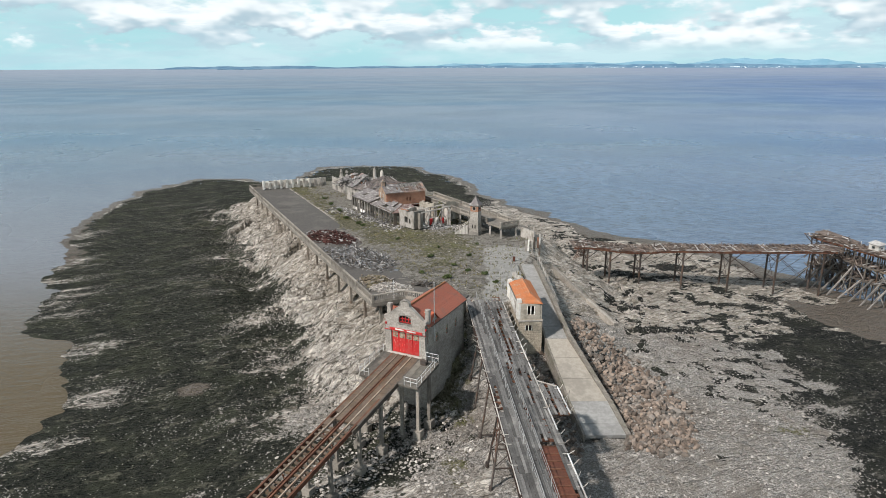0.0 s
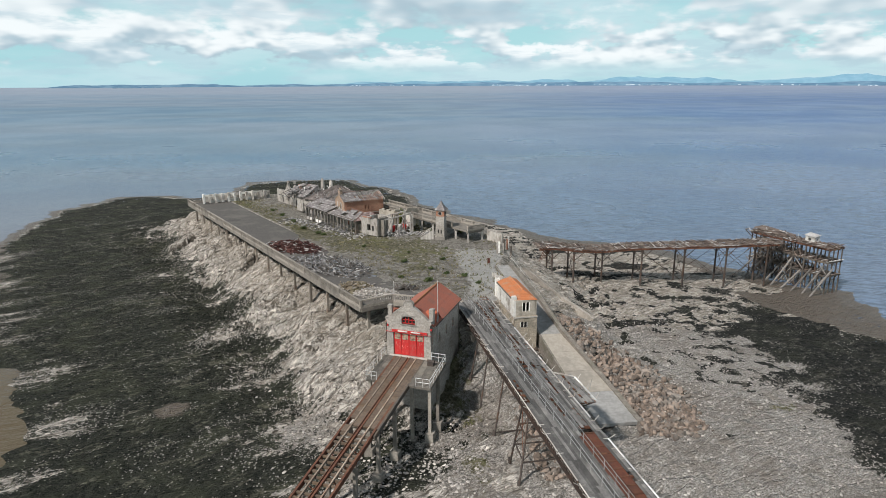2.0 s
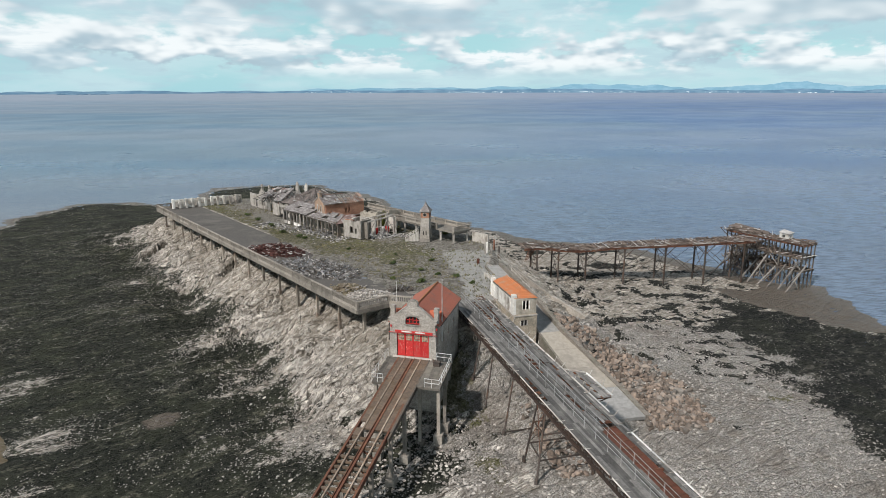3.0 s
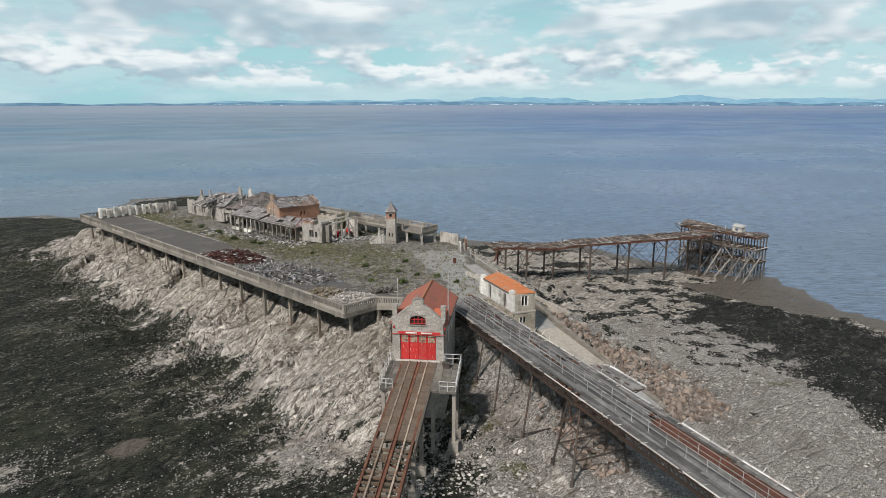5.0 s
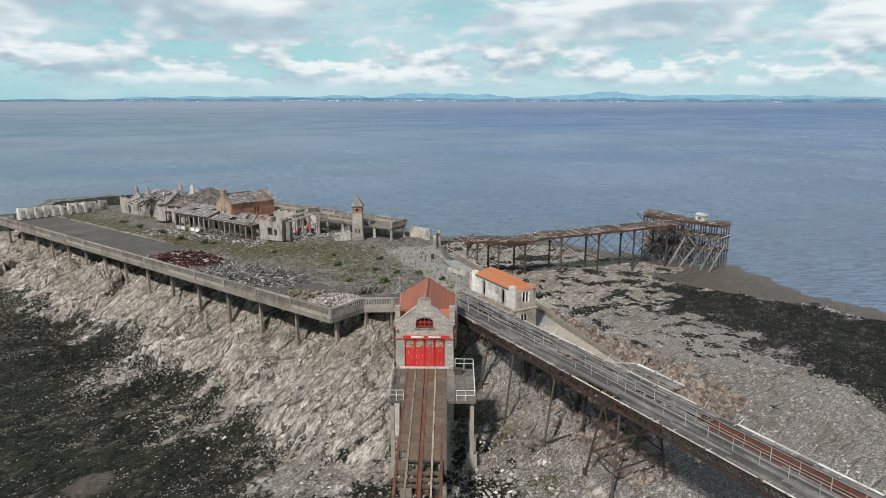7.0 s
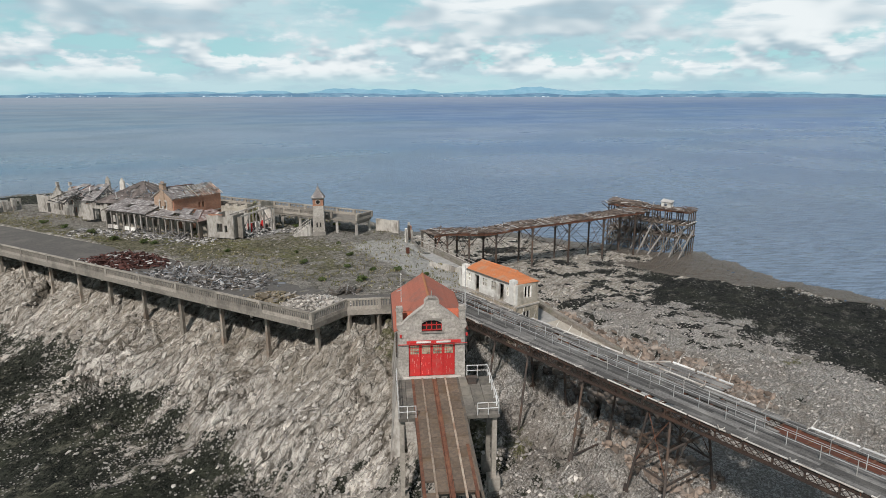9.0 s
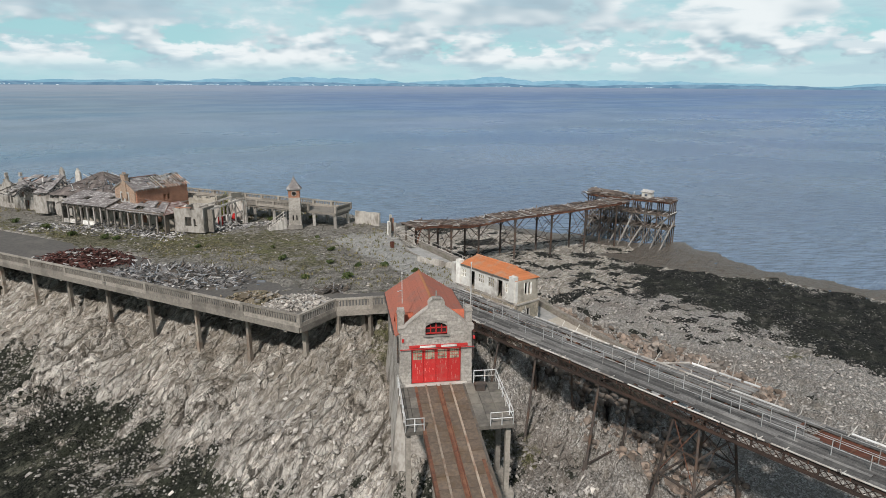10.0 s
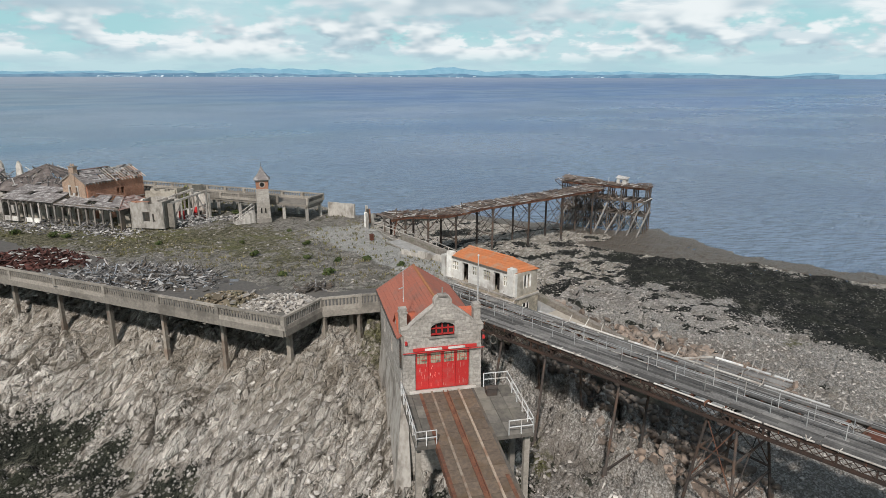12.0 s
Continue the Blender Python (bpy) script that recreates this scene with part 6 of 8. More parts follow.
def build_verandah():
    ruin = thing("verandah_pavilion", facing(-24.0, 169.8, FLOOR - 0.35, 0.52, -0.854), "derelict timber verandah pavilion with a sagging slate roof", "ruin")
    L, split = 23.6, 11.2
    # front posts and arched heads
    rnd = random.Random(4)
    for k in range(15):
        x = 0.2 + k * 1.56
        lean = rnd.uniform(-0.06, 0.06)
        pale = x < split
        part("post", Geo().beam((x, 0, 0), (x + lean, 0, 3.25), 0.26 if pale else 0.17, 0.24), M_WOOD_PALE if pale else M_WOOD, ruin)
        if k < 14:
            g = Geo()
            for i in range(6):
                t0, t1 = math.pi * i / 6, math.pi * (i + 1) / 6
                g.beam((x + 0.78 - 0.7 * math.cos(t0), 0, 2.5 + 0.6 * math.sin(t0)), (x + 0.78 - 0.7 * math.cos(t1), 0, 2.5 + 0.6 * math.sin(t1)), 0.12, 0.14)
            part("arched_head", g, M_WOOD_DARK, ruin)
        if pale and k in (0, 1, 3, 4):
            part("dado_panel", Geo().box(x + 0.14, x + 1.42, -0.05, 0.08, 0.0, 0.75), M_WHITE, ruin, "peeling white panel")
    part("front_beam", Geo().beam((0, 0, 3.3), (L, 0, 3.25), 0.2, 0.34), M_WOOD_DARK, ruin)
    ops = [(1.2, 2.3, 0, 2.2), (3.6, 4.8, 0.8, 2.3), (6.2, 7.4, 0, 2.3), (9.6, 10.6, 0.8, 2.2), (12.4, 13.8, 0, 2.3), (16, 17.2, 0.8, 2.2), (19.4, 20.6, 0, 2.2)]
    part("back_wall", wall_run(Geo(), (0, 2.6), (L, 2.6), 3.6, 0.3, ops), M_RENDER_WARM, ruin)
    part("end_wall", wall_run(Geo(), (0, 0.1), (0, 7), 3.3, 0.3, [(1.0, 2.0, 0, 2.1)]), M_WOOD_PALE, ruin)
    part("end_wall", wall_run(Geo(), (L, 0.1), (L, 6), 3.2, 0.25, [(0.8, 2.0, 0.2, 2.3)]), M_WOOD_DARK, ruin)
    part("rear_wall", wall_run(Geo(), (0, 7.4), (split, 7.4), 3.6, 0.35), M_RENDER, ruin)
    broken_roof(ruin, (-0.4, -0.5, 3.45), (split, -0.5, 3.45), (split, 4.4, 4.9), (0.6, 4.4, 5.0), 5, 9, M_SLATE, 31, 0.08)
    broken_roof(ruin, (split + 0.2, -0.4, 3.2), (L + 0.5, -0.4, 3.1), (L - 2.6, 4.0, 4.25), (split + 0.2, 4.0, 4.4), 4, 12, M_SLATE, 32, 0.07)
    broken_roof(ruin, (L + 0.5, -0.4, 3.1), (L + 0.5, 7, 3.1), (L - 2.6, 6, 4.25), (L - 2.6, 4.0, 4.25), 4, 5, M_SLATE_RED, 33, 0.1)
    part("hip_ridge", Geo().rod((L + 0.45, -0.4, 3.2), (L - 2.6, 4.0, 4.4), 0.09), M_HIP, ruin, "faded red hip tiles")
    part("ridge", Geo().rod((split + 0.3, 4.0, 4.55), (L - 2.6, 4.0, 4.4), 0.08), M_HIP, ruin)
    # fallen timber in front
    g = Geo()
    for k in range(70):
        c = Vector((rnd.uniform(9, 21), rnd.uniform(-1.6, 1.8), rnd.uniform(0.05, 0.8)))
        dd = Vector((rnd.gauss(0, 1), rnd.gauss(0, 0.8), rnd.gauss(0, 0.35))).normalized() * rnd.uniform(0.5, 1.4)
        g.beam(c - dd, c + dd, rnd.uniform(0.06, 0.14), rnd.uniform(0.05, 0.1))
    part("fallen_battens", g, M_SCRAP, ruin, kind="stuff")


build_verandah()


def build_hip_ruin():
    ruin = thing("collapsed_hall", on_plan(-27.0, 181.5, FLOOR - 0.3), "collapsed hall with a dark slumped hip roof", "ruin")
    # local: 17 along the front, 13 deep
    part("wall", wall_run(Geo(), (0, 0), (17, 0), 3.6, 0.4, [(3, 5, 0, 2.4), (9, 11, 0.8, 2.4)], 0.6, rnd_ruin), M_RENDER, ruin)
    part("wall", wall_run(Geo(), (17, 0.2), (17, 12), 3.6, 0.4, (), 0.8, rnd_ruin), M_RENDER, ruin)
    part("wall", wall_run(Geo(), (0, 12), (17, 12), 3.4, 0.4, (), 1.0, rnd_ruin), M_RENDER, ruin)
    apex = (10.5, 6.0, 7.3)
    broken_roof(ruin, (3.5, -0.3, 3.6), (17.4, -0.3, 3.6), (10.8, 6, 7.3), (10.2, 6, 7.3), 6, 9, M_SLATE_DARK, 41, 0.10)
    broken_roof(ruin, (17.4, -0.3, 3.6), (17.4, 12.3, 3.6), (10.6, 6.3, 7.3), (10.6, 5.8, 7.3), 6, 8, M_SLATE_DARK, 42, 0.30)
    broken_roof(ruin, (3.5, 12.3, 3.6), (3.5, -0.3, 3.6), (10.3, 5.8, 7.3), (10.3, 6.3, 7.3), 6, 8, M_SLATE_DARK, 43, 0.22)
    rnd = random.Random(44)
    # slumped roof timbers to the seaward side
    g, p = Geo(), Geo()
    for k in range(170):
        c = Vector((rnd.uniform(-9, 5), rnd.uniform(1, 9), 0))
        c.z = 2.5 + 2.6 * max(0.1, 1 - abs(c.x + 2.0) / 7.5) * rnd.uniform(0.7, 1.1)
        dd = Vector((rnd.gauss(0, 0.6), rnd.gauss(0, 1.0), rnd.gauss(0, 0.45))).normalized() * rnd.uniform(0.8, 2.1)
        (p if k % 3 == 0 else g).beam(c - dd, c + dd, rnd.uniform(0.1, 0.22), rnd.uniform(0.06, 0.14))
    part("fallen_rafters", g, M_SCRAP, ruin, kind="stuff")
    part("bleached_rafters", p, M_SCRAP_PALE, ruin, kind="stuff")
    broken_roof(ruin, (-9, 0.5, 3.6), (2.5, 0.5, 3.6), (1.5, 6.0, 6.3), (-6.0, 6.0, 6.0), 5, 7, M_SLATE, 45, 0.45)
    g, p = Geo(), Geo()
    for k in range(120):
        x, y = rnd.uniform(2, 17), rnd.uniform(0.5, 11)
        top = 3.7 + 3.5 * max(0.0, 1 - max(abs(x - 10.5) / 7, abs(y - 6) / 6.3))
        c = Vector((x, y, top + rnd.uniform(0.0, 0.35)))
        d = Vector((rnd.gauss(0, 1), rnd.gauss(0, 1), rnd.gauss(0, 0.4))).normalized() * rnd.uniform(0.4, 1.5)
        (p if k % 3 == 0 else g).beam(c - d, c + d, rnd.uniform(0.08, 0.2), rnd.uniform(0.05, 0.12))
    part("broken_battens", g, M_SCRAP, ruin, kind="stuff")
    part("bleached_battens", p, M_SCRAP_PALE, ruin, kind="stuff")
    for x, z in ((-7.6, 6.6), (-3.4, 6.5)):
        part("gable_stump", Geo().prism([(x - 1.1, 0), (x + 1.1, 0), (x + 0.6, z - 0.8), (x, z), (x - 0.5, z - 0.9)], 13.4, 13.8), M_RENDER, ruin)


M_SLATE_DARK = worn("dark_slate", (0.145, 0.12, 0.11), (0.10, 0.085, 0.078), (0.24, 0.205, 0.18), big=0.8, fine=4, amount=0.55)
build_hip_ruin()


def build_brick_house():
    # local x runs along the long wall, away from the chimney end
    hall = thing("brick_house", facing(-13.9, 158.1, FLOOR - 0.2, 0.913, 0.407), "red brick house with a half-stripped tiled roof", "house")
    L, W, H, R = 10.2, 5.4, 6.15, 7.6
    part("long_wall", wall_run(Geo(), (0, 0), (L, 0), H, 0.35, [(5.1, 5.6, 3.7, 4.7), (5.9, 6.4, 3.7, 4.7), (4.6, 9.9, 0, 2.5)]), M_BRICK, hall)
    g = wall_run(Geo(), (0, W), (0, 0.1), H, 0.35, [(1.7, 2.4, 4.0, 5.4), (2.9, 3.6, 4.0, 5.4)])
    g.add([(-0.17, 0, H), (-0.17, W, H), (-0.17, W / 2, R), (0.17, 0, H), (0.17, W, H), (0.17, W / 2, R)], [(1, 0, 2), (3, 4, 5), (0, 1, 4, 3), (1, 2, 5, 4), (2, 0, 3, 5)])
    part("gable_wall", g, M_BRICK_PALE, hall)
    g = wall_run(Geo(), (L, 0.1), (L, W), H, 0.35)
    g.add([(L - 0.17, 0, H), (L - 0.17, W, H), (L - 0.17, W / 2, R), (L + 0.17, 0, H), (L + 0.17, W, H), (L + 0.17, W / 2, R)], [(1, 0, 2), (3, 4, 5), (0, 1, 4, 3), (1, 2, 5, 4), (2, 0, 3, 5)])
    part("gable_wall", g, M_BRICK, hall)
    part("rear_wall", wall_run(Geo(), (0, W), (L, W), H, 0.35), M_BRICK, hall)
    for y in (2.05, 3.25):
        part("window_surround", Geo().box(-0.28, -0.18, W - y - 0.55, W - y + 0.55, 3.8, 4.0).box(-0.28, -0.18, W - y - 0.55, W - y + 0.55, 5.4, 5.6).box(-0.28, -0.18, W - y - 0.55, W - y - 0.37, 4.0, 5.4).box(-0.28, -0.18, W - y + 0.37, W - y + 0.55, 4.0, 5.4), M_WHITE, hall)
        part("dark_room", Geo().box(0.6, 0.7, W - y - 0.6, W - y + 0.6, 3.6, 5.6), M_OPENING_SHADE, hall)
    part("floor_slab", Geo().box(0.3, L - 0.3, 0.4, W - 0.3, 2.4, 2.6), M_WOOD_DARK, hall)
    part("string_course", Geo().box(0, L, -0.24, -0.17, 2.75, 2.9), M_TRIM, hall)
    broken_roof(hall, (-0.4, -0.5, H - 0.15), (L + 0.4, -0.5, H - 0.15), (L + 0.2, W / 2, R + 0.15), (-0.3, W / 2, R + 0.15), 7, 20, M_SLATE, 51, lambda u: 0.06 if u < 0.4 else 0.78, rafters=M_WOOD_PALE)
    broken_roof(hall, (L + 0.4, W + 0.5, H - 0.15), (-0.4, W + 0.5, H - 0.15), (-0.3, W / 2, R + 0.15), (L + 0.2, W / 2, R + 0.15), 5, 14, M_SLATE, 52, lambda u: 0.5, rafters=M_WOOD_PALE)
    part("ridge", Geo().rod((0, W / 2, R + 0.25), (L * 0.6, W / 2, R + 0.22), 0.09), M_HIP, hall)
    ch = part("chimney", Geo().box(-0.3, 0.4, W / 2 - 0.55, W / 2 + 0.55, 4.5, 8.5), M_BRICK_PALE, hall, "buff chimney stack")
    part("chimney_cap", Geo().box(-0.4, 0.5, W / 2 - 0.65, W / 2 + 0.65, 8.5, 8.65), M_TRIM, ch)
    for y in (-0.28, 0.28):
        part("chimney_pot", Geo().rod((0.05, W / 2 + y, 8.65), (0.05, W / 2 + y, 9.0), 0.15, 0.12), M_BRICK_PALE, ch)


M_BRICK_PALE = stonework("pale_brick", (0.43, 0.27, 0.18), (0.36, 0.225, 0.155), (0.42, 0.34, 0.27), 0.3, 0.1, lichen=(0.34, 0.27, 0.2))
build_brick_house()


def build_grey_block():
    ruin = thing("concrete_block_ruin", facing(-10.1, 149.4, FLOOR, 0.68, -0.733), "roofless grey concrete block with square windows", "ruin")
    part("front_wall", wall_run(Geo(), (0, 0), (5.2, 0), 4.0, 0.4, [(1.9, 3.0, 1.0, 2.5), (3.4, 4.0, 1.0, 2.2)], 0.35, rnd_ruin, step=0.5), M_RENDER, ruin)
    part("side_wall", wall_run(Geo(), (5.0, 0.2), (5.0, 3.2), 4.0, 0.4, (), 0.3, rnd_ruin), M_CONC, ruin)
    part("side_wall", wall_run(Geo(), (0.2, 0.2), (0.2, 5.0), 3.8, 0.4, [(1.5, 2.5, 0, 2.1)], 0.4, rnd_ruin), M_RENDER, ruin)
    part("rear_wall", wall_run(Geo(), (0, 5.0), (5.2, 5.0), 3.8, 0.4, (), 0.5, rnd_ruin), M_RENDER, ruin)
    part("fin_wall", Geo().box(5.3, 6.2, 0.9, 1.3, 0, 3.6), M_CONC, ruin)
    part("brick_coping", Geo().box(0.3, 3.0, -0.1, 0.35, 3.85, 4.02), M_BRICK, ruin, "loose red coping bricks")


build_grey_block()


def build_frame_ruin():
    ruin = thing("timber_frame_ruin", facing(-4.9, 147.0, FLOOR, 0.93, 0.36), "bare pale timber frame of a fallen shelter", "ruin")
    rnd = random.Random(61)
    for x in (0, 1.6, 3.2, 4.8, 6.4):
        for y in (0, 3.0):
            part("post", Geo().beam((x, y, 0), (x + rnd.uniform(-0.1, 0.1), y, 3.5 + 0.12 * x), 0.24, 0.22), M_WOOD_PALE, ruin)
    for y in (0, 3.0):
        part("top_beam", Geo().beam((-0.2, y, 3.45), (6.7, y, 4.3), 0.2, 0.3), M_WOOD_PALE, ruin)
    for a, b in (((0, 0, 0.6), (1.6, 0, 3.2)), ((4.8, 0, 3.8), (6.4, 0, 0.8)), ((3.2, 0, 0.3), (4.8, 0, 3.6)), ((1.6, 0, 2.0), (3.2, 0, 2.1)), ((4.8, 0, 1.9), (6.4, 0, 2.3)), ((0, 3, 3.3), (0, 0, 2.2))):
        part("brace", Geo().beam(a, b, 0.14, 0.16), M_WOOD_PALE, ruin)
    g = Geo()
    for k in range(60):
        c = Vector((rnd.uniform(-0.5, 6.8), rnd.uniform(-1.2, 2.5), rnd.uniform(0.05, 0.9)))
        dd = Vector((rnd.gauss(0, 1), rnd.gauss(0, 0.7), rnd.gauss(0, 0.3))).normalized() * rnd.uniform(0.3, 1.1)
        g.beam(c - dd, c + dd, rnd.uniform(0.08, 0.2), rnd.uniform(0.06, 0.12))
    part("fallen_boards", g, M_SCRAP_PALE, ruin, kind="stuff")
    part("side_wall", wall_run(Geo(), (6.9, -0.2), (6.9, 4.5), 4.0, 0.4, (), 0.4, rnd_ruin), M_RENDER, ruin)
    part("side_wall", wall_run(Geo(), (6.9, 4.5), (10.5, 5.5), 3.0, 0.4, (), 0.5, rnd_ruin), M_RENDER, ruin)


build_frame_ruin()
for k, (x, y) in enumerate(((-2.9, 149.2), (-1.4, 149.7), (-0.2, 150.4))):
    g = Geo().rod((0, 0, 0), (0, 0, 2.3), 0.72, n=16).rod((0, 0, 2.3), (0, 0, 2.45), 0.72, 0.5, n=16).rod((0, 0, 1.1), (0, 0, 1.18), 0.76, n=16)
    tank = solo("storage_tank", g, M_RED if k != 1 else M_WHITE, "red upright tank inside the ruin" if k != 1 else "pale upright tank inside the ruin", "tank", "tanks in the ruin")
    tank.matrix_world = pose(x, y, FLOOR + 0.2) @ Matrix.Scale(0.62, 4)


def build_rear_wall():
    ruin = thing("rear_ruin_wall", on_plan(-5.6, 157.2), "broken rendered wall with a wide opening", "ruin")
    part("wall", wall_run(Geo(), (0, 0), (5.5, -0.0), 4.4, 0.45, [(1.0, 1.8, 1.5, 2.9)], 0.7, rnd_ruin), M_RENDER_WARM, ruin)
    part("return_wall", wall_run(Geo(), (5.5, 0), (6.2, 7), 4.6, 0.45, [(1.5, 4.5, 0.3, 3.2)], 0.8, rnd_ruin), M_RENDER_WARM, ruin)
    part("lintel", Geo().beam((5.55, 1.3, 3.3), (6.0, 4.7, 3.3), 0.5, 0.4), M_WHITE, ruin)


build_rear_wall()


def leaf_cloud(name, c, size, count, mat, label, category, seed, leaf=0.16, group=""):
    """A shrub or creeper: stems and many small leaf quads."""
    rnd = random.Random(seed)
    bush = thing(name, pose(*c), label, category, group)
    st = Geo()
    for k in range(7):
        t = rnd.uniform(0, math.tau)
        st.rod((0, 0, -0.15), (math.cos(t) * size[0] * 0.6, math.sin(t) * size[1] * 0.6, size[2] * rnd.uniform(0.5, 0.9)), 0.03, 0.015, n=5)
    part("stems", st, M_WOOD_DARK, bush)
    g = Geo()
    lobes = [(rnd.uniform(-0.5, 0.5), rnd.uniform(-0.5, 0.5), rnd.uniform(0.3, 0.75), rnd.uniform(0.35, 0.6)) for _ in range(7)]
    for k in range(count):
        lx, ly, lz, lr = rnd.choice(lobes)
        v = Vector((rnd.gauss(0, 1), rnd.gauss(0, 1), rnd.gauss(0, 1))).normalized() * lr * rnd.uniform(0.6, 1.05)
        p = Vector(((lx + v.x) * size[0], (ly + v.y) * size[1], max(0.02, (lz + v.z * 0.6) * size[2])))
        a = Vector((rnd.gauss(0, 1), rnd.gauss(0, 1), rnd.gauss(0, 0.6))).normalized() * leaf * rnd.uniform(0.6, 1.3)
        b = a.cross(Vector((rnd.gauss(0, 1), rnd.gauss(0, 1), 1.0))).normalized() * leaf * 0.6
        g.add([p - a, p - b, p + a, p + b], [(0, 1, 2, 3)])
    part("leaves", g, mat, bush, kind="stuff")


leaf_cloud("ivy", (-1.0, 152.9, FLOOR), (0.8, 1.4, 5.2), 500, M_VINE, "yellow-green ivy climbing a ruined wall", "ivy", 71)
for k, (x, y, s) in enumerate(((0.6, 110.8, 1.0), (-2.5, 123.5, 0.8), (4.5, 115, 0.6), (19.5, 139.5, 1.0), (-20, 152, 0.9), (-27, 166, 1.1), (-24, 158, 0.9), (5, 124, 0.6), (9, 108, 0.5), (1.5, 150, 0.8), (6, 150, 0.7))):
    leaf_cloud("shrub", (x, y, ground_at(x, y)), (s, s, s * 0.9), 260, M_LEAF, "small dark green shrub growing in the rubble", "shrub", 80 + k, group="shrubs on the island")


# ---- tower, raised walkway and stair ----
for k, (x, y, s) in enumerate(((-3.5, 157.5, 1.3), (2.5, 156.5, 1.2), (-8, 164, 1.0), (-31, 176, 0.9), (-34, 184, 1.0), (-19, 150, 0.7), (12.5, 146, 0.9), (7, 133, 0.5), (-1, 131, 0.5), (-10, 138, 0.6), (2, 118, 0.6), (7.5, 113, 0.7), (-4, 113, 0.6))):
    leaf_cloud("shrub", (x, y, ground_at(x, y)), (s, s, s * 0.75), 220, M_VINE if k in (0, 1, 6) else M_LEAF, "small green shrub growing among ruins and rubble", "shrub", 300 + k, group="shrubs on the island")


def build_wreckage():
    """Broken boards and masonry lying along the ruined fronts."""
    rnd = random.Random(411)
    g, p = Geo(), Geo()
    for k in range(900):
        s = rnd.uniform(-2, 30)
        c = Vector((-26.5, 171.5, 0)) + AX * s - BX * abs(rnd.gauss(0, 2.4)) * 1.0
        if rnd.random() < 0.3:
            c = Vector((rnd.uniform(-6, 8), rnd.uniform(146, 150), 0))
        z = ground_at(c.x, c.y)
        if rnd.random() < 0.45:
            (p if k % 2 else g).stone((c.x, c.y, z + 0.05), rnd.uniform(0.1, 0.34), rnd)
        else:
            d = Vector((rnd.gauss(0, 1), rnd.gauss(0, 1), rnd.gauss(0, 0.12))).normalized() * rnd.uniform(0.2, 0.9)
            m = Vector((c.x, c.y, z + 0.08))
            (p if k % 3 == 0 else g).beam(m - d, m + d, rnd.uniform(0.06, 0.2), 0.07)
    solo("grey_wreckage", g, M_SCRAP, "grey broken boards and masonry before the ruins", "wreckage", kind="stuff")
    solo("pale_wreckage", p, M_SCRAP_PALE, "pale broken boards and plaster before the ruins", "wreckage", kind="stuff")


build_wreckage()


def build_tower():
    t = thing("clock_tower", facing(7.2, 141.5, FLOOR + 0.1, 0.9, -0.43), "small square stone tower with a pointed roof", "tower")
    h = 1.05
    part("shaft", Geo().add([(-h, -h, 0), (h, -h, 0), (h, h, 0), (-h, h, 0), (-h * 0.86, -h * 0.86, 5.05), (h * 0.86, -h * 0.86, 5.05), (h * 0.86, h * 0.86, 5.05), (-h * 0.86, h * 0.86, 5.05)], BOX), M_STONE, t)
    part("base", Geo().box(-h - 0.12, h + 0.12, -h - 0.12, h + 0.12, -0.7, 0.45), M_TRIM, t)
    k = h * 0.86
    part("belfry", Geo().box(-k, k, -k, k, 5.05, 6.35), M_BRICK, t, "red brick clock stage")
    part("cornice", Geo().box(-k - 0.15, k + 0.15, -k - 0.15, k + 0.15, 6.25, 6.47), M_TRIM, t)
    for ang in range(4):
        m = pose(0, 0, 0, 0, 0, 90 * ang)
        n = 14
        g = Geo().rod((0, -k - 0.02, 5.75), (0, -k - 0.06, 5.75), 0.46, n=n)
        rim = part("clock_surround", g, M_TRIM, t)
        rim.matrix_basis = m
        g = Geo().rod((0, -k - 0.06, 5.75), (0, -k - 0.08, 5.75), 0.34, n=n)
        hole = part("clock_opening", g, M_OPENING_SHADE, t, "black disc for the shade in the empty clock opening")
        hole.matrix_basis = m
    e = k + 0.35
    g = Geo()
    prof = [(e, 6.47), (e * 0.62, 7.05), (e * 0.3, 7.7), (0.06, 8.45)]
    for (r0, z0), (r1, z1) in zip(prof, prof[1:]):
        g.add([(-r0, -r0, z0), (r0, -r0, z0), (r0, r0, z0), (-r0, r0, z0), (-r1, -r1, z1), (r1, -r1, z1), (r1, r1, z1), (-r1, r1, z1)], BOX)
    part("roof", g, M_SLATE, t, "flared slate roof")
    part("finial", Geo().rod((0, 0, 8.35), (0, 0, 9.05), 0.05, 0.02), M_IRON, t)
    for s in (-1, 1):
        part("slit", Geo().box(s * 0.3 - 0.1, s * 0.3 + 0.1, -h - 0.03, -h + 0.3, 1.3, 2.1), M_OPENING_SHADE, t)


build_tower()
WALK_END, WALK_D = Vector((16.4, 139.2, 0)), Vector((-0.5, 0.866, 0)).normalized()
WALK_N = Vector((-0.866, -0.5, 0))


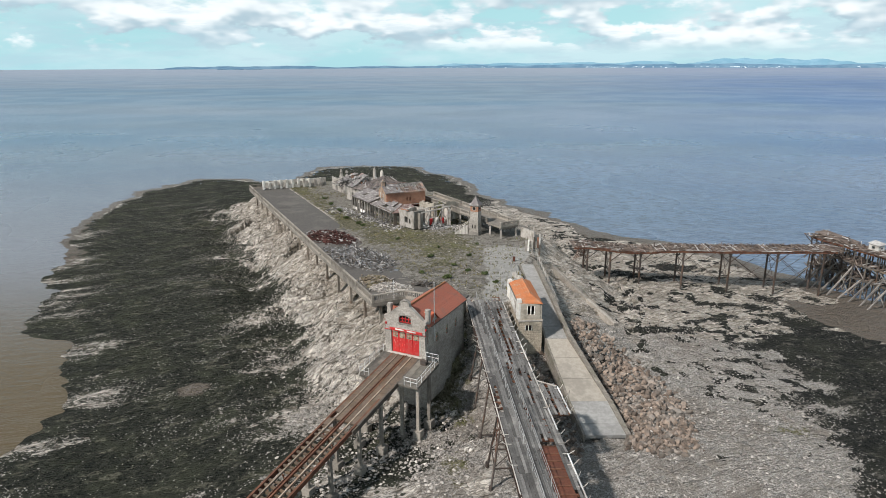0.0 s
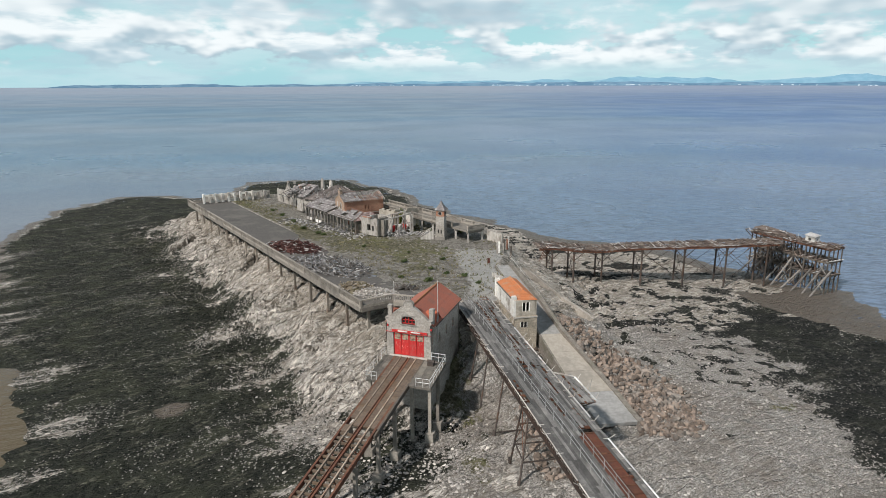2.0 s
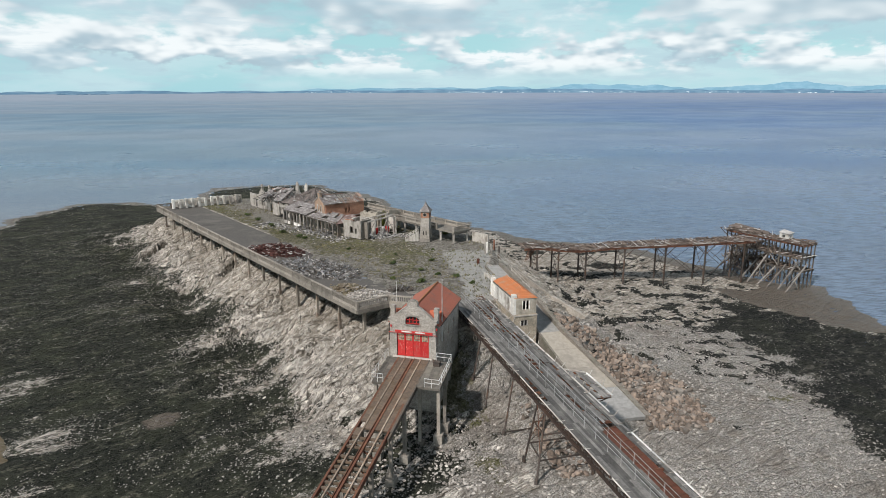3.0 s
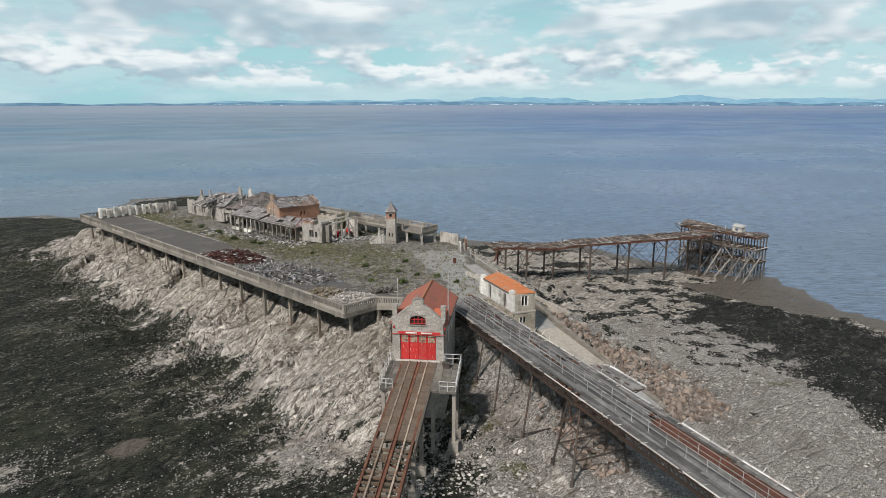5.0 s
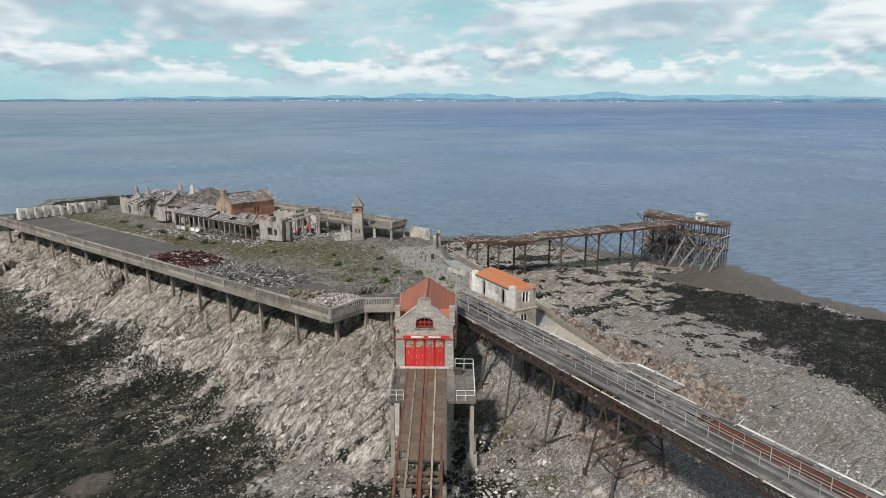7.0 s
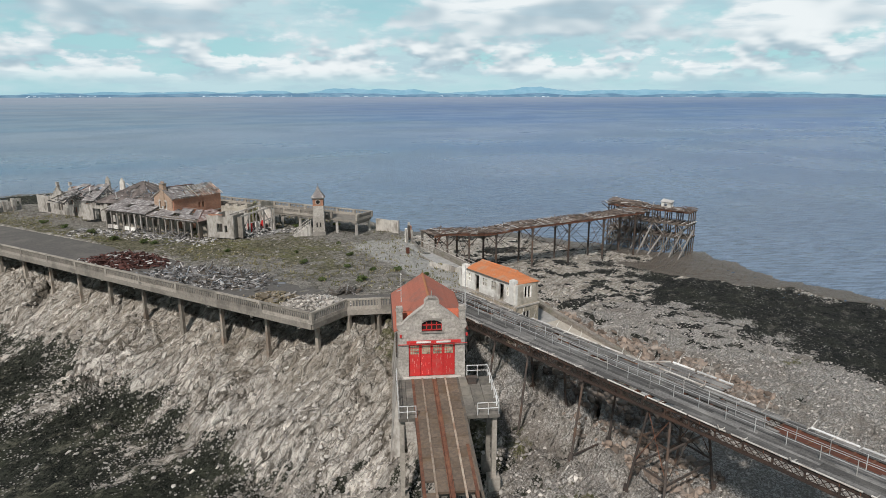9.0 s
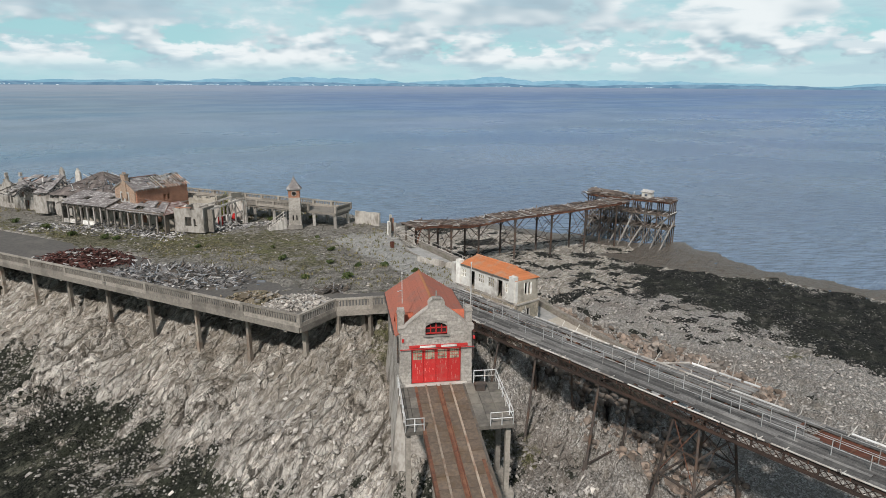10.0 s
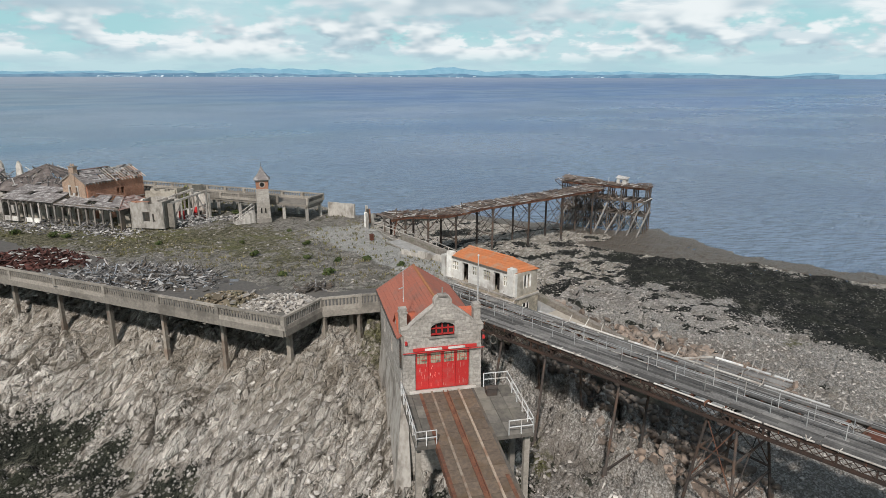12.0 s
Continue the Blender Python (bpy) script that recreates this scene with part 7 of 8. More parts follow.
def build_walkway():
    w = thing("raised_walkway", pose(0, 0, 0), "raised concrete walkway on slender columns", "walkway")
    L, wide, z = 38.0, 4.6, 12.9
    a, b = WALK_END, WALK_END + WALK_D * L
    c, d = b + WALK_N * wide, a + WALK_N * wide
    part("deck", Geo().slab([(p.x, p.y) for p in (a, b, c, d)], z - 0.35, z), M_CONC, w)
    balustrade(w, a, b, 3.8, z, 1.1)
    balustrade(w, d + WALK_D * 5.5, c, 3.8, z, 1.1)
    balustrade(w, d, a, 4.6, z, 1.1)
    for s in np.arange(0.4, L, 4.2):
        for off in (0.3, wide - 0.3):
            p = WALK_END + WALK_D * float(s) + WALK_N * off
            foot = min(FLOOR, ground_at(p.x, p.y)) - 0.4
            part("column", Geo().beam((p.x, p.y, foot), (p.x, p.y, z - 0.3), 0.36, 0.36), M_CONC_PALE, w)
        p, q = WALK_END + WALK_D * float(s), WALK_END + WALK_D * float(s) + WALK_N * wide
        part("cross_beam", Geo().beam(p + Vector((0, 0, z - 0.5)), q + Vector((0, 0, z - 0.5)), 0.3, 0.35), M_CONC, w)
    # stair up from the turf behind the tower
    st = thing("stair", facing(2.7, 142.2, FLOOR - 0.1, 0.95, -0.1), "concrete stair rising to the walkway", "stair")
    for k in range(11):
        part("step", Geo().box(k * 0.27, k * 0.27 + 0.27, -0.7, 0.7, 0, 0.17 * (k + 1)), M_CONC_PALE, st)
    for y in (-0.72, 0.72):
        g = Geo().rod((0, y, 0.9), (3.0, y, 2.75), 0.05)
        rail = part("hand_rail", g, M_CONC_PALE, st)
        for k in range(4):
            part("stanchion", Geo().rod((k * 0.95, y, 0.05 + 0.6 * k), (k * 0.95, y, 0.9 + 0.59 * k), 0.045, n=6), M_CONC_PALE, rail)
    # low wall at the end
    lw = thing("end_wall", pose(0, 0, FLOOR - 0.6), "weathered low concrete wall at the island edge", "wall")
    part("wall", wall_run(Geo(), (17.1, 138.7), (19.4, 134.4), 2.8, 0.4, (), 0.4, random.Random(4)), M_RENDER, lw)


build_walkway()


# ---- rails, posts and walls along the island's landward edge ----
def build_edge_clutter():
    rnd = random.Random(15)
    for k, (x, y, h) in enumerate(((17.2, 128, 2.4), (18.0, 127.2, 2.2), (18.6, 129.5, 2.5), (19.6, 130.5, 2.2), (20.1, 132.2, 2.4), (16.6, 126.5, 2.6), (19.2, 126, 1.9))):
        gp = solo("gate_post", Geo().beam((0, 0, -0.6), (rnd.uniform(-0.1, 0.1), 0, h), 0.34, 0.3), (M_WHITE, M_RENDER, M_WOOD_DARK, M_BRICK)[k % 4], "weathered leaning gate post", "post", "gate posts")
        gp.matrix_world = pose(x, y, 10.2)
    g = Geo().box(-0.22, 0.22, -0.22, 0.22, 0, 0.8).box(-0.26, 0.26, -0.26, 0.26, 0.8, 0.88)
    bx = solo("red_box", g, M_RUST_BRIGHT, "faded red metal box near the ramp", "box")
    bx.matrix_world = pose(13.6, 121.0, 10.25)
    fence = thing("ramp_railing", pose(0, 0, 0), "thin grey iron railing beside the ramp", "railing")
    pts = [(18.4, 125, 11.4), (18.4, 112, 10.8), (18.6, 100, 9.9)]
    for dz in (0.0, -0.5):
        for p, q in zip(pts, pts[1:]):
            part("rail", Geo().rod((p[0], p[1], p[2] + dz), (q[0], q[1], q[2] + dz), 0.05, n=6), M_CONC_PALE, fence)
    for k in range(11):
        y = 125 - 2.5 * k
        z = np.interp(y, [100, 112, 125], [9.9, 10.8, 11.4])
        part("post", Geo().rod((18.4, y, z - 1.4), (18.4, y, z + 0.05), 0.05, n=6), M_CONC_PALE, fence)
    lw = thing("yard_wall", pose(0, 0, 9.8), "low broken stone wall beside the toll house", "wall")
    part("wall", wall_run(Geo(), (12.6, 112.5), (14.2, 106.5), 1.3, 0.4, (), 0.4, rnd), M_RENDER, lw)
    part("wall", wall_run(Geo(), (14.2, 106.5), (14.6, 101.0), 1.2, 0.4, (), 0.4, rnd), M_RENDER, lw)
    part("pier", Geo().box(10.7, 11.4, 101.6, 102.3, 0, 3.0), M_WHITE, lw)
    lad = thing("boundary_wall", pose(0, 0, 0), "crumbling stone wall running down the shore", "wall")
    for a, b, za, zb in (((22, 126), (27, 116), 7.0, 3.6), ((27, 116), (30, 107), 3.6, 2.4)):
        part("wall", Geo().beam((a[0], a[1], za), (b[0], b[1], zb), 0.6, 1.6), M_ROCKWALL, lad)


M_ROCKWALL = worn("rough_stone_wall", (0.38, 0.345, 0.30), (0.29, 0.26, 0.225), (0.2, 0.18, 0.15), big=0.6, fine=2.5)
build_edge_clutter()


# ---- heaps ----
M_SOIL = worn("brown_earth", (0.215, 0.175, 0.125), (0.16, 0.13, 0.09), (0.12, 0.115, 0.06), big=0.5, fine=3, islands=True, vary=0.4)
M_SCRAP_BLUE = worn("faded_blue_scrap", (0.19, 0.21, 0.235), (0.26, 0.27, 0.28), (0.14, 0.14, 0.14), big=1, fine=3, islands=True, vary=0.5)
def heap(name, c, size, turn, count, kinds, seed, label, long=1.3, lump=0.0):
    """A pile of bars, sheets and lumps, highest in the middle."""
    rnd = random.Random(seed)
    pile = thing(name, pose(c[0], c[1], c[2], 0, 0, turn), label, "debris heap")
    geos = [Geo() for _ in kinds]
    core = Geo()
    n = 18
    rim = [(math.cos(math.tau * i / n) * size[0] * rnd.uniform(0.8, 1.0), math.sin(math.tau * i / n) * size[1] * rnd.uniform(0.8, 1.0), -0.1) for i in range(n)]
    mid = [(x * 0.55, y * 0.55, size[2] * rnd.uniform(0.35, 0.6)) for x, y, _ in rim]
    core.add(rim + mid + [(0, 0, size[2] * 0.75)], [(i, (i + 1) % n, n + (i + 1) % n, n + i) for i in range(n)] + [(n + i, n + (i + 1) % n, 2 * n) for i in range(n)])
    part("core", core, kinds[0], pile)
    for k in range(count):
        t, r = rnd.uniform(0, math.tau), math.sqrt(rnd.random()) * (1.08 if rnd.random() < 0.9 else 1.35)
        x, y = math.cos(t) * r * size[0], math.sin(t) * r * size[1]
        z = size[2] * max(0, 1 - r * r) * rnd.uniform(0.5, 1.0) + rnd.uniform(0.02, 0.12)
        g = geos[rnd.randrange(len(kinds)) if rnd.random() < 0.55 else 0]
        if rnd.random() < lump:
            g.stone((x, y, z), rnd.uniform(0.08, 0.27), rnd)
            continue
        d = Vector((rnd.gauss(0, 1), rnd.gauss(0, 1), rnd.gauss(0, 0.3))).normalized() * rnd.uniform(0.25, 1.0) * long * 0.6
        cc = Vector((x, y, z + 0.05))
        if rnd.random() < 0.25:
            g.block(Matrix.Translation(cc) @ Euler((rnd.gauss(0, 0.4), rnd.gauss(0, 0.4), rnd.uniform(0, 3))).to_matrix().to_4x4(), rnd.uniform(0.4, 1.3), rnd.uniform(0.3, 0.8), 0.05)
        else:
            g.beam(cc - d, cc + d, rnd.uniform(0.06, 0.2), rnd.uniform(0.05, 0.12))
    for g, m in zip(geos, kinds):
        if g.v:
            part("scrap", g, m, pile, kind="stuff")


heap("rusty_scrap_heap", (-24.5, 139.2, 10.05), (6.3, 3.5, 1.5), -42, 900, (M_SCRAP_RUST, M_SCRAP_RUST, M_SCRAP_RUST, M_SCRAP_PALE), 91, "heap of dark rust-red scrap metal on the deck", 1.3, 0.25)
heap("timber_debris_heap", (-16.4, 123.2, 10.2), (8.8, 4.2, 0.95), -51, 1700, (M_SCRAP, M_WOOD_DARK, M_WOOD_DARK, M_SCRAP_PALE, M_SCRAP_BLUE), 92, "spread heap of grey timber and scrap sheets", 1.9, 0.1)
heap("stone_heap", (-8.6, 104.6, 10.45), (3.6, 2.2, 0.9), -25, 900, (M_RUBBLE, M_RUBBLE, M_SCRAP_PALE), 93, "heap of pale broken stone by the balustrade", 0.8, 0.8)
heap("earth_heap", (-11.8, 108.6, 10.45), (3.4, 2.4, 0.7), -60, 420, (M_SOIL, M_SOIL, M_RUBBLE), 94, "brown earth heap beside the deck edge", 0.7, 0.8)
heap("timber_debris_heap", (-3.4, 106.6, 10.5), (1.8, 0.8, 0.4), -20, 60, (M_WOOD_DARK, M_SCRAP), 95, "few dark beams lying on the deck", 1.8, 0.0)


# ---- ruined jetty ----
M_JETTY_BOARD = worn("rotten_board", (0.16, 0.122, 0.10), (0.10, 0.078, 0.066), (0.22, 0.18, 0.15), big=0.5, fine=3, vary=0.5)
def jetty_z(x):
    return float(np.interp(x, [28, 31, 34, 37.5, 41, 45, 50, 57, 66, 75, 95], [8.3, 8.5, 8.2, 7.7, 7.4, 7.5, 7.8, 7.75, 7.7, 7.8, 8.0]))


def jetty_p(x, across, dz=0.0):
    return Vector((x + across * 0.055, 136.9 - (x - 30) * 0.045 + across, jetty_z(x) + dz))


def build_jetty():
    j = thing("ruined_jetty", pose(0, 0, 0), "long ruined iron jetty with a sagging timber deck", "jetty")
    rnd = random.Random(33)
    W = 5.4
    boards, pale = Geo(), Geo()
    x = 28.5
    while x < 86:
        if rnd.random() < 0.93:
            t = rnd.gauss(0, 0.25)
            g = Geo()
            g.beam(jetty_p(x, rnd.uniform(-0.5, 0.4), rnd.uniform(-0.05, 0.14)), jetty_p(x + t, W + rnd.uniform(-0.4, 0.5), rnd.uniform(-0.05, 0.18)), rnd.uniform(0.18, 0.32), 0.09)
            part("deck_board", g, M_SCRAP_PALE if rnd.random() < 0.09 else M_JETTY_BOARD, j)
        x += 0.27
    for k in range(420):
        x = rnd.uniform(29, 86)
        a = jetty_p(x, rnd.uniform(0, W), 0.08 + 0.32 * rnd.random() ** 2)
        d = Vector((rnd.gauss(0, 1), rnd.gauss(0, 0.5), rnd.gauss(0, 0.10))).normalized() * rnd.uniform(0.3, 1.1)
        (pale if k % 7 == 0 else boards).beam(a - d, a + d, 0.16, 0.08)
    part("loose_timber", boards, M_JETTY, j, "grey rotten boards", kind="stuff")
    part("bleached_boards", pale, M_SCRAP_PALE, j, kind="stuff")
    xs = [28.5 + 1.6 * i for i in range(36)]
    for across in (0.1, W - 0.1, W / 2):
        g = Geo().bar([jetty_p(a, across, -0.25) for a in xs], 0.3, 0.4)
        part("girder", g, M_IRON if across > 0.2 else M_RUST, j)
    for a, b in zip(xs, xs[1:]):
        if rnd.random() < 0.75:
            part("edge_pipe", Geo().rod(jetty_p(a, -0.15, 0.12), jetty_p(b, -0.15, 0.12), 0.08, n=6), M_RUST if rnd.random() < 0.6 else M_KERB, j)
    cols = [31.5, 36.5, 43, 52.2, 62.2, 72.2, 82.0]
    for i, x in enumerate(cols):
        tops = []
        for across in (0.3, W - 0.3):
            top = jetty_p(x, across, -0.4)
            foot = Vector((top.x, top.y, ground_at(top.x, top.y) - 0.6))
            part("column", Geo().rod(foot, top, 0.22, 0.2, n=8).rod(top - Vector((0, 0, 0.9)), top, 0.2, 0.42, n=8), M_IRON, j)
            tops.append((top, foot))
            for s in (-1, 1):
                part("knee_brace", Geo().beam(top - Vector((0, 0, 2.2)), jetty_p(x + s * 2.4, across, -0.4), 0.14, 0.14), M_IRON, j)
        (t0, f0), (t1, f1) = tops
        part("cross_brace", Geo().rod(t0.lerp(f0, 0.1), t1.lerp(f1, 0.75), 0.06, n=6), M_IRON, j)
        part("cross_brace", Geo().rod(t1.lerp(f1, 0.1), t0.lerp(f0, 0.75), 0.06, n=6), M_IRON, j)
        part("tie", Geo().beam(t0.lerp(f0, 0.6), t1.lerp(f1, 0.6), 0.14, 0.16), M_IRON, j)
        if i > 1 and i < len(cols) - 1:
            nx = cols[i + 1]
            for across in (0.3, W - 0.3):
                a, b = jetty_p(x, across), jetty_p(nx, across)
                part("long_brace", Geo().rod((a.x, a.y, a.z - 1.0), (b.x, b.y, ground_at(b.x, b.y) + 1.2), 0.05, n=6), M_IRON, j)
                part("long_brace", Geo().rod((b.x, b.y, b.z - 1.0), (a.x, a.y, ground_at(a.x, a.y) + 1.2), 0.05, n=6), M_IRON, j)
    # curled rails where the deck has torn away at the shore end
    for k in range(5):
        g = Geo()
        p0 = jetty_p(30.5 + 1.1 * k, 0.3 + 1.1 * k, 0.2)
        last = p0
        for i in range(1, 8):
            t = i / 7
            q = p0 + Vector((-2.2 * t - 0.5 * k * t, -1.0 * t, -3.5 * t * t + 0.5 * t))
            g.rod(last, q, 0.07, n=6)
            last = q
        part("bent_rail", g, M_RUST, j)


M_JETTY = worn("rotten_deck_board", (0.16, 0.122, 0.10), (0.10, 0.078, 0.066), (0.22, 0.18, 0.15), big=0.5, fine=3, islands=True, vary=0.5)
build_jetty()


def build_jetty_head():
    # local x runs along the landward face, local y out to sea
    fx, fy = 6.4, -19.2
    m = facing(85.3, 146.8, SEA, fx, fy)
    head = thing("jetty_head", m, "collapsing three-level timber jetty head", "jetty head")
    L, W = 20.4, 5.2
    rnd = random.Random(34)
    levels = (4.4, 7.5, 10.5)
    nx, ny = 8, 4
    for i in range(nx):
        for k in range(ny):
            x, y = 0.3 + (L - 0.6) * i / (nx - 1), 0.3 + (W - 0.6) * k / (ny - 1)
            wp = m @ Vector((x, y, 0))
            part("timber_post", Geo().rod((x, y, -2.0), (x + rnd.uniform(-0.15, 0.15), y, 10.4), 0.15, n=7), M_WOOD_DARK if (i + k) % 3 else M_IRON, head)
    for li, z in enumerate(levels):
        for k in range(ny):
            y = 0.3 + (W - 0.6) * k / (ny - 1)
            part("long_beam", Geo().beam((0, y, z - 0.2), (L, y, z - 0.2), 0.28, 0.36), M_RUST if li == 2 else M_WOOD_DARK, head)
        for i in range(nx):
            x = 0.3 + (L - 0.6) * i / (nx - 1)
            part("cross_beam", Geo().beam((x, 0, z - 0.25), (x, W, z - 0.25), 0.26, 0.3), M_WOOD_DARK, head)
        s = 0.0
        while s < L:
            gone = (0.62, 0.4, 0.16)[li]
            if rnd.random() > gone:
                g = Geo().beam((s, rnd.uniform(-0.3, 0.5), z + 0.05 + rnd.uniform(0, 0.1)), (s + rnd.gauss(0, 0.2), W - rnd.uniform(-0.3, 1.0), z + 0.05 + rnd.uniform(0, 0.12)), 0.28, 0.09)
                part("floor_board", g, M_SCRAP_PALE if rnd.random() < 0.15 else M_JETTY_BOARD, head)
            s += 0.3
    # raking struts on the landward face and X bracing within
    for i in range(9):
        x = 0.8 + i * 2.45
        part("raking_strut", Geo().beam((x - 0.6, -3.4 - rnd.uniform(0, 1.2), -0.4), (x + 0.9, 0.4, rnd.uniform(4.0, 6.8)), 0.26, 0.26), M_WOOD_STRUT, head)
    g = Geo()
    for k in range(ny):
        y = 0.3 + (W - 0.6) * k / (ny - 1)
        for i in range(nx - 1):
            x0, x1 = 0.3 + (L - 0.6) * i / (nx - 1), 0.3 + (L - 0.6) * (i + 1) / (nx - 1)
            for z0, z1 in ((0.2, 4.4), (4.6, 7.5)):
                if rnd.random() < (0.75 if x0 < 13 else 0.5):
                    g.beam((x0, y, z0), (x1, y, z1), 0.16, 0.12)
                if rnd.random() < (0.75 if x0 < 13 else 0.5):
                    g.beam((x1, y, z0), (x0, y, z1), 0.16, 0.12)
    part("bracing", g, M_WOOD_STRUT, head, kind="stuff")
    # tangle of fallen timber in the inner half and on top
    g, p = Geo(), Geo()
    for k in range(330):
        x, y, z = rnd.uniform(-0.5, 13.5), rnd.uniform(0, W), rnd.uniform(0.5, 9.7)
        d = Vector((rnd.gauss(0, 1), rnd.gauss(0, 0.7), rnd.gauss(0, 0.7))).normalized() * rnd.uniform(0.5, 1.9)
        c = Vector((x, y, z))
        g.beam(c - d, c + d, rnd.uniform(0.1, 0.24), 0.12)
    for k in range(170):
        x, y = rnd.uniform(-0.8, L), rnd.uniform(-0.4, W)
        z = 10.65 + (0.9 if x < 9 else 0.35) * rnd.random() ** 1.5 * (1 if y > 2 else 0.5)
        d = Vector((rnd.gauss(0, 1), rnd.gauss(0, 0.7), rnd.gauss(0, 0.12))).normalized() * rnd.uniform(0.4, 1.4)
        c = Vector((x, y, z))
        (p if k % 8 == 0 else g).beam(c - d, c + d, rnd.uniform(0.12, 0.26), 0.1)
    part("tangled_timber", g, M_JETTY, head, kind="stuff")
    part("bleached_timber", p, M_SCRAP_PALE, head, kind="stuff")
    part("upper_shed_floor", Geo().sheet((-0.5, 1.6, 11.4), (8.5, 1.5, 10.9), (8.5, W, 10.9), (-0.5, W, 11.5), 0.2), M_JETTY, head, "sloping remains of an upper floor")
    # pale cabin on top
    cab = thing("signal_hut", m @ pose(12.6, 2.6, 10.55) @ Matrix.Scale(0.85, 4), "small wrecked white hut on the jetty head", "hut")
    part("wall", wall_run(Geo(), (0, 0), (2.6, 0), 1.7, 0.15, [(0.8, 1.6, 0.5, 1.2)]), M_WHITE, cab)
    part("wall", wall_run(Geo(), (0, 0.1), (0, 2), 1.7, 0.15), M_WHITE, cab)
    part("wall", wall_run(Geo(), (2.6, 0.1), (2.6, 2), 1.5, 0.15, [(0.6, 1.4, 0.5, 1.1)]), M_WHITE, cab)
    part("roof", Geo().sheet((-0.3, -0.3, 1.75), (2.9, -0.3, 1.6), (2.9, 2.2, 1.9), (-0.3, 2.2, 2.2), 0.1), M_SCRAP_PALE, cab)
    part("mast", Geo().rod((-2.2, 0, 0), (-2.2, 0, 1.6), 0.06), M_RAIL, cab)


M_WOOD_STRUT = worn("silvered_strut", (0.27, 0.25, 0.225), (0.19, 0.175, 0.16), (0.13, 0.12, 0.11), big=0.6, fine=3, vary=0.3)
build_jetty_head()


# ---- loose stone, boulders and turf ----
def scatter(name, mat, label, category, count, region, size, seed, flat=0.7, sink=0.3, keep=None):
    rnd = random.Random(seed)
    pts = []
    while len(pts) < count:
        x, y = rnd.uniform(*region[0]), rnd.uniform(*region[1])
        pts.append((x, y))
    arr = np.array(pts)
    zs = ground_height(arr[:, 0], arr[:, 1])
    di, dc = sdist(arr[:, 0], arr[:, 1], ISLAND), sdist(arr[:, 0], arr[:, 1], COAST)
    g = Geo()
    for (x, y), z, a, b in zip(pts, zs, di, dc):
        if keep and not keep(x, y, z, a, b, rnd):
            continue
        r = size[0] + (size[1] - size[0]) * rnd.random() ** 2.2
        g.stone((x, y, z + r * flat * (0.5 - sink)), r, rnd, flat)
    solo(name, g, mat, label, category, kind="stuff")


ARMOUR = [(19.4, 104), (24.8, 103), (29.5, 93), (33.2, 81), (31, 69.5), (26, 67.5), (21.9, 70), (21.9, 80), (20.0, 90)]
scatter("rock_armour", M_BOULDER, "bank of large brown boulders below the ramp", "boulders", 7400, ((8, 34), (64, 106)), (0.2, 0.62), 101, 0.75, 0.1,
        lambda x, y, z, a, b, r: r.random() < float(ease(sdist(np.array([x]), np.array([y]), ARMOUR)[0], -0.6, 1.8)) * (0.95 if y < 92 else 0.6) or (8.0 < x < 13.5 and 64 < y < 80 and r.random() < 0.55) or (12 < x < 16.8 and 69 < y < 94 and x < 16.6 - (y - 72) * 0.08 and r.random() < 0.6))
scatter("shore_stones", M_ROCK, "pale loose stones on the rocky shore", "stones", 24000, ((-46, 12), (52, 125)), (0.08, 0.34), 102, 0.55, 0.4,
        lambda x, y, z, a, b, r: a < -17 and z > -1.2 and r.random() < (0.9 if lattice_noise(np.array([x * 0.15]), np.array([y * 0.15]), 3)[0] > 0 else 0.12))
scatter("beach_stones", M_ROCK, "scattered pale stones on shingle and weed", "stones", 16000, ((10, 72), (45, 138)), (0.07, 0.25), 103, 0.5, 0.4,
        lambda x, y, z, a, b, r: a < -6 and z > 0.2 and not (15 < x < 24 and 70 < y < 120))
scatter("wrack_stones", M_ROCK, "pale stones among dark seaweed", "stones", 7000, ((-95, -25), (60, 220)), (0.06, 0.22), 104, 0.45, 0.35,
        lambda x, y, z, a, b, r: a < -14 and b > 6 and fbm(np.array([x]), np.array([y]), 0.11, 3, 7)[0] > 0.42)
scatter("island_rubble", M_RUBBLE, "masonry rubble strewn over the island top", "rubble", 7000, ((-48, 20), (101, 205)), (0.07, 0.24), 105, 0.5, 0.4,
        lambda x, y, z, a, b, r: a > 0.5 and (x - (-11.3)) * 0.906 + (y - 98) * 0.423 > 10.5 and lattice_noise(np.array([x * 0.16]), np.array([y * 0.16]), 9)[0] > -0.1)
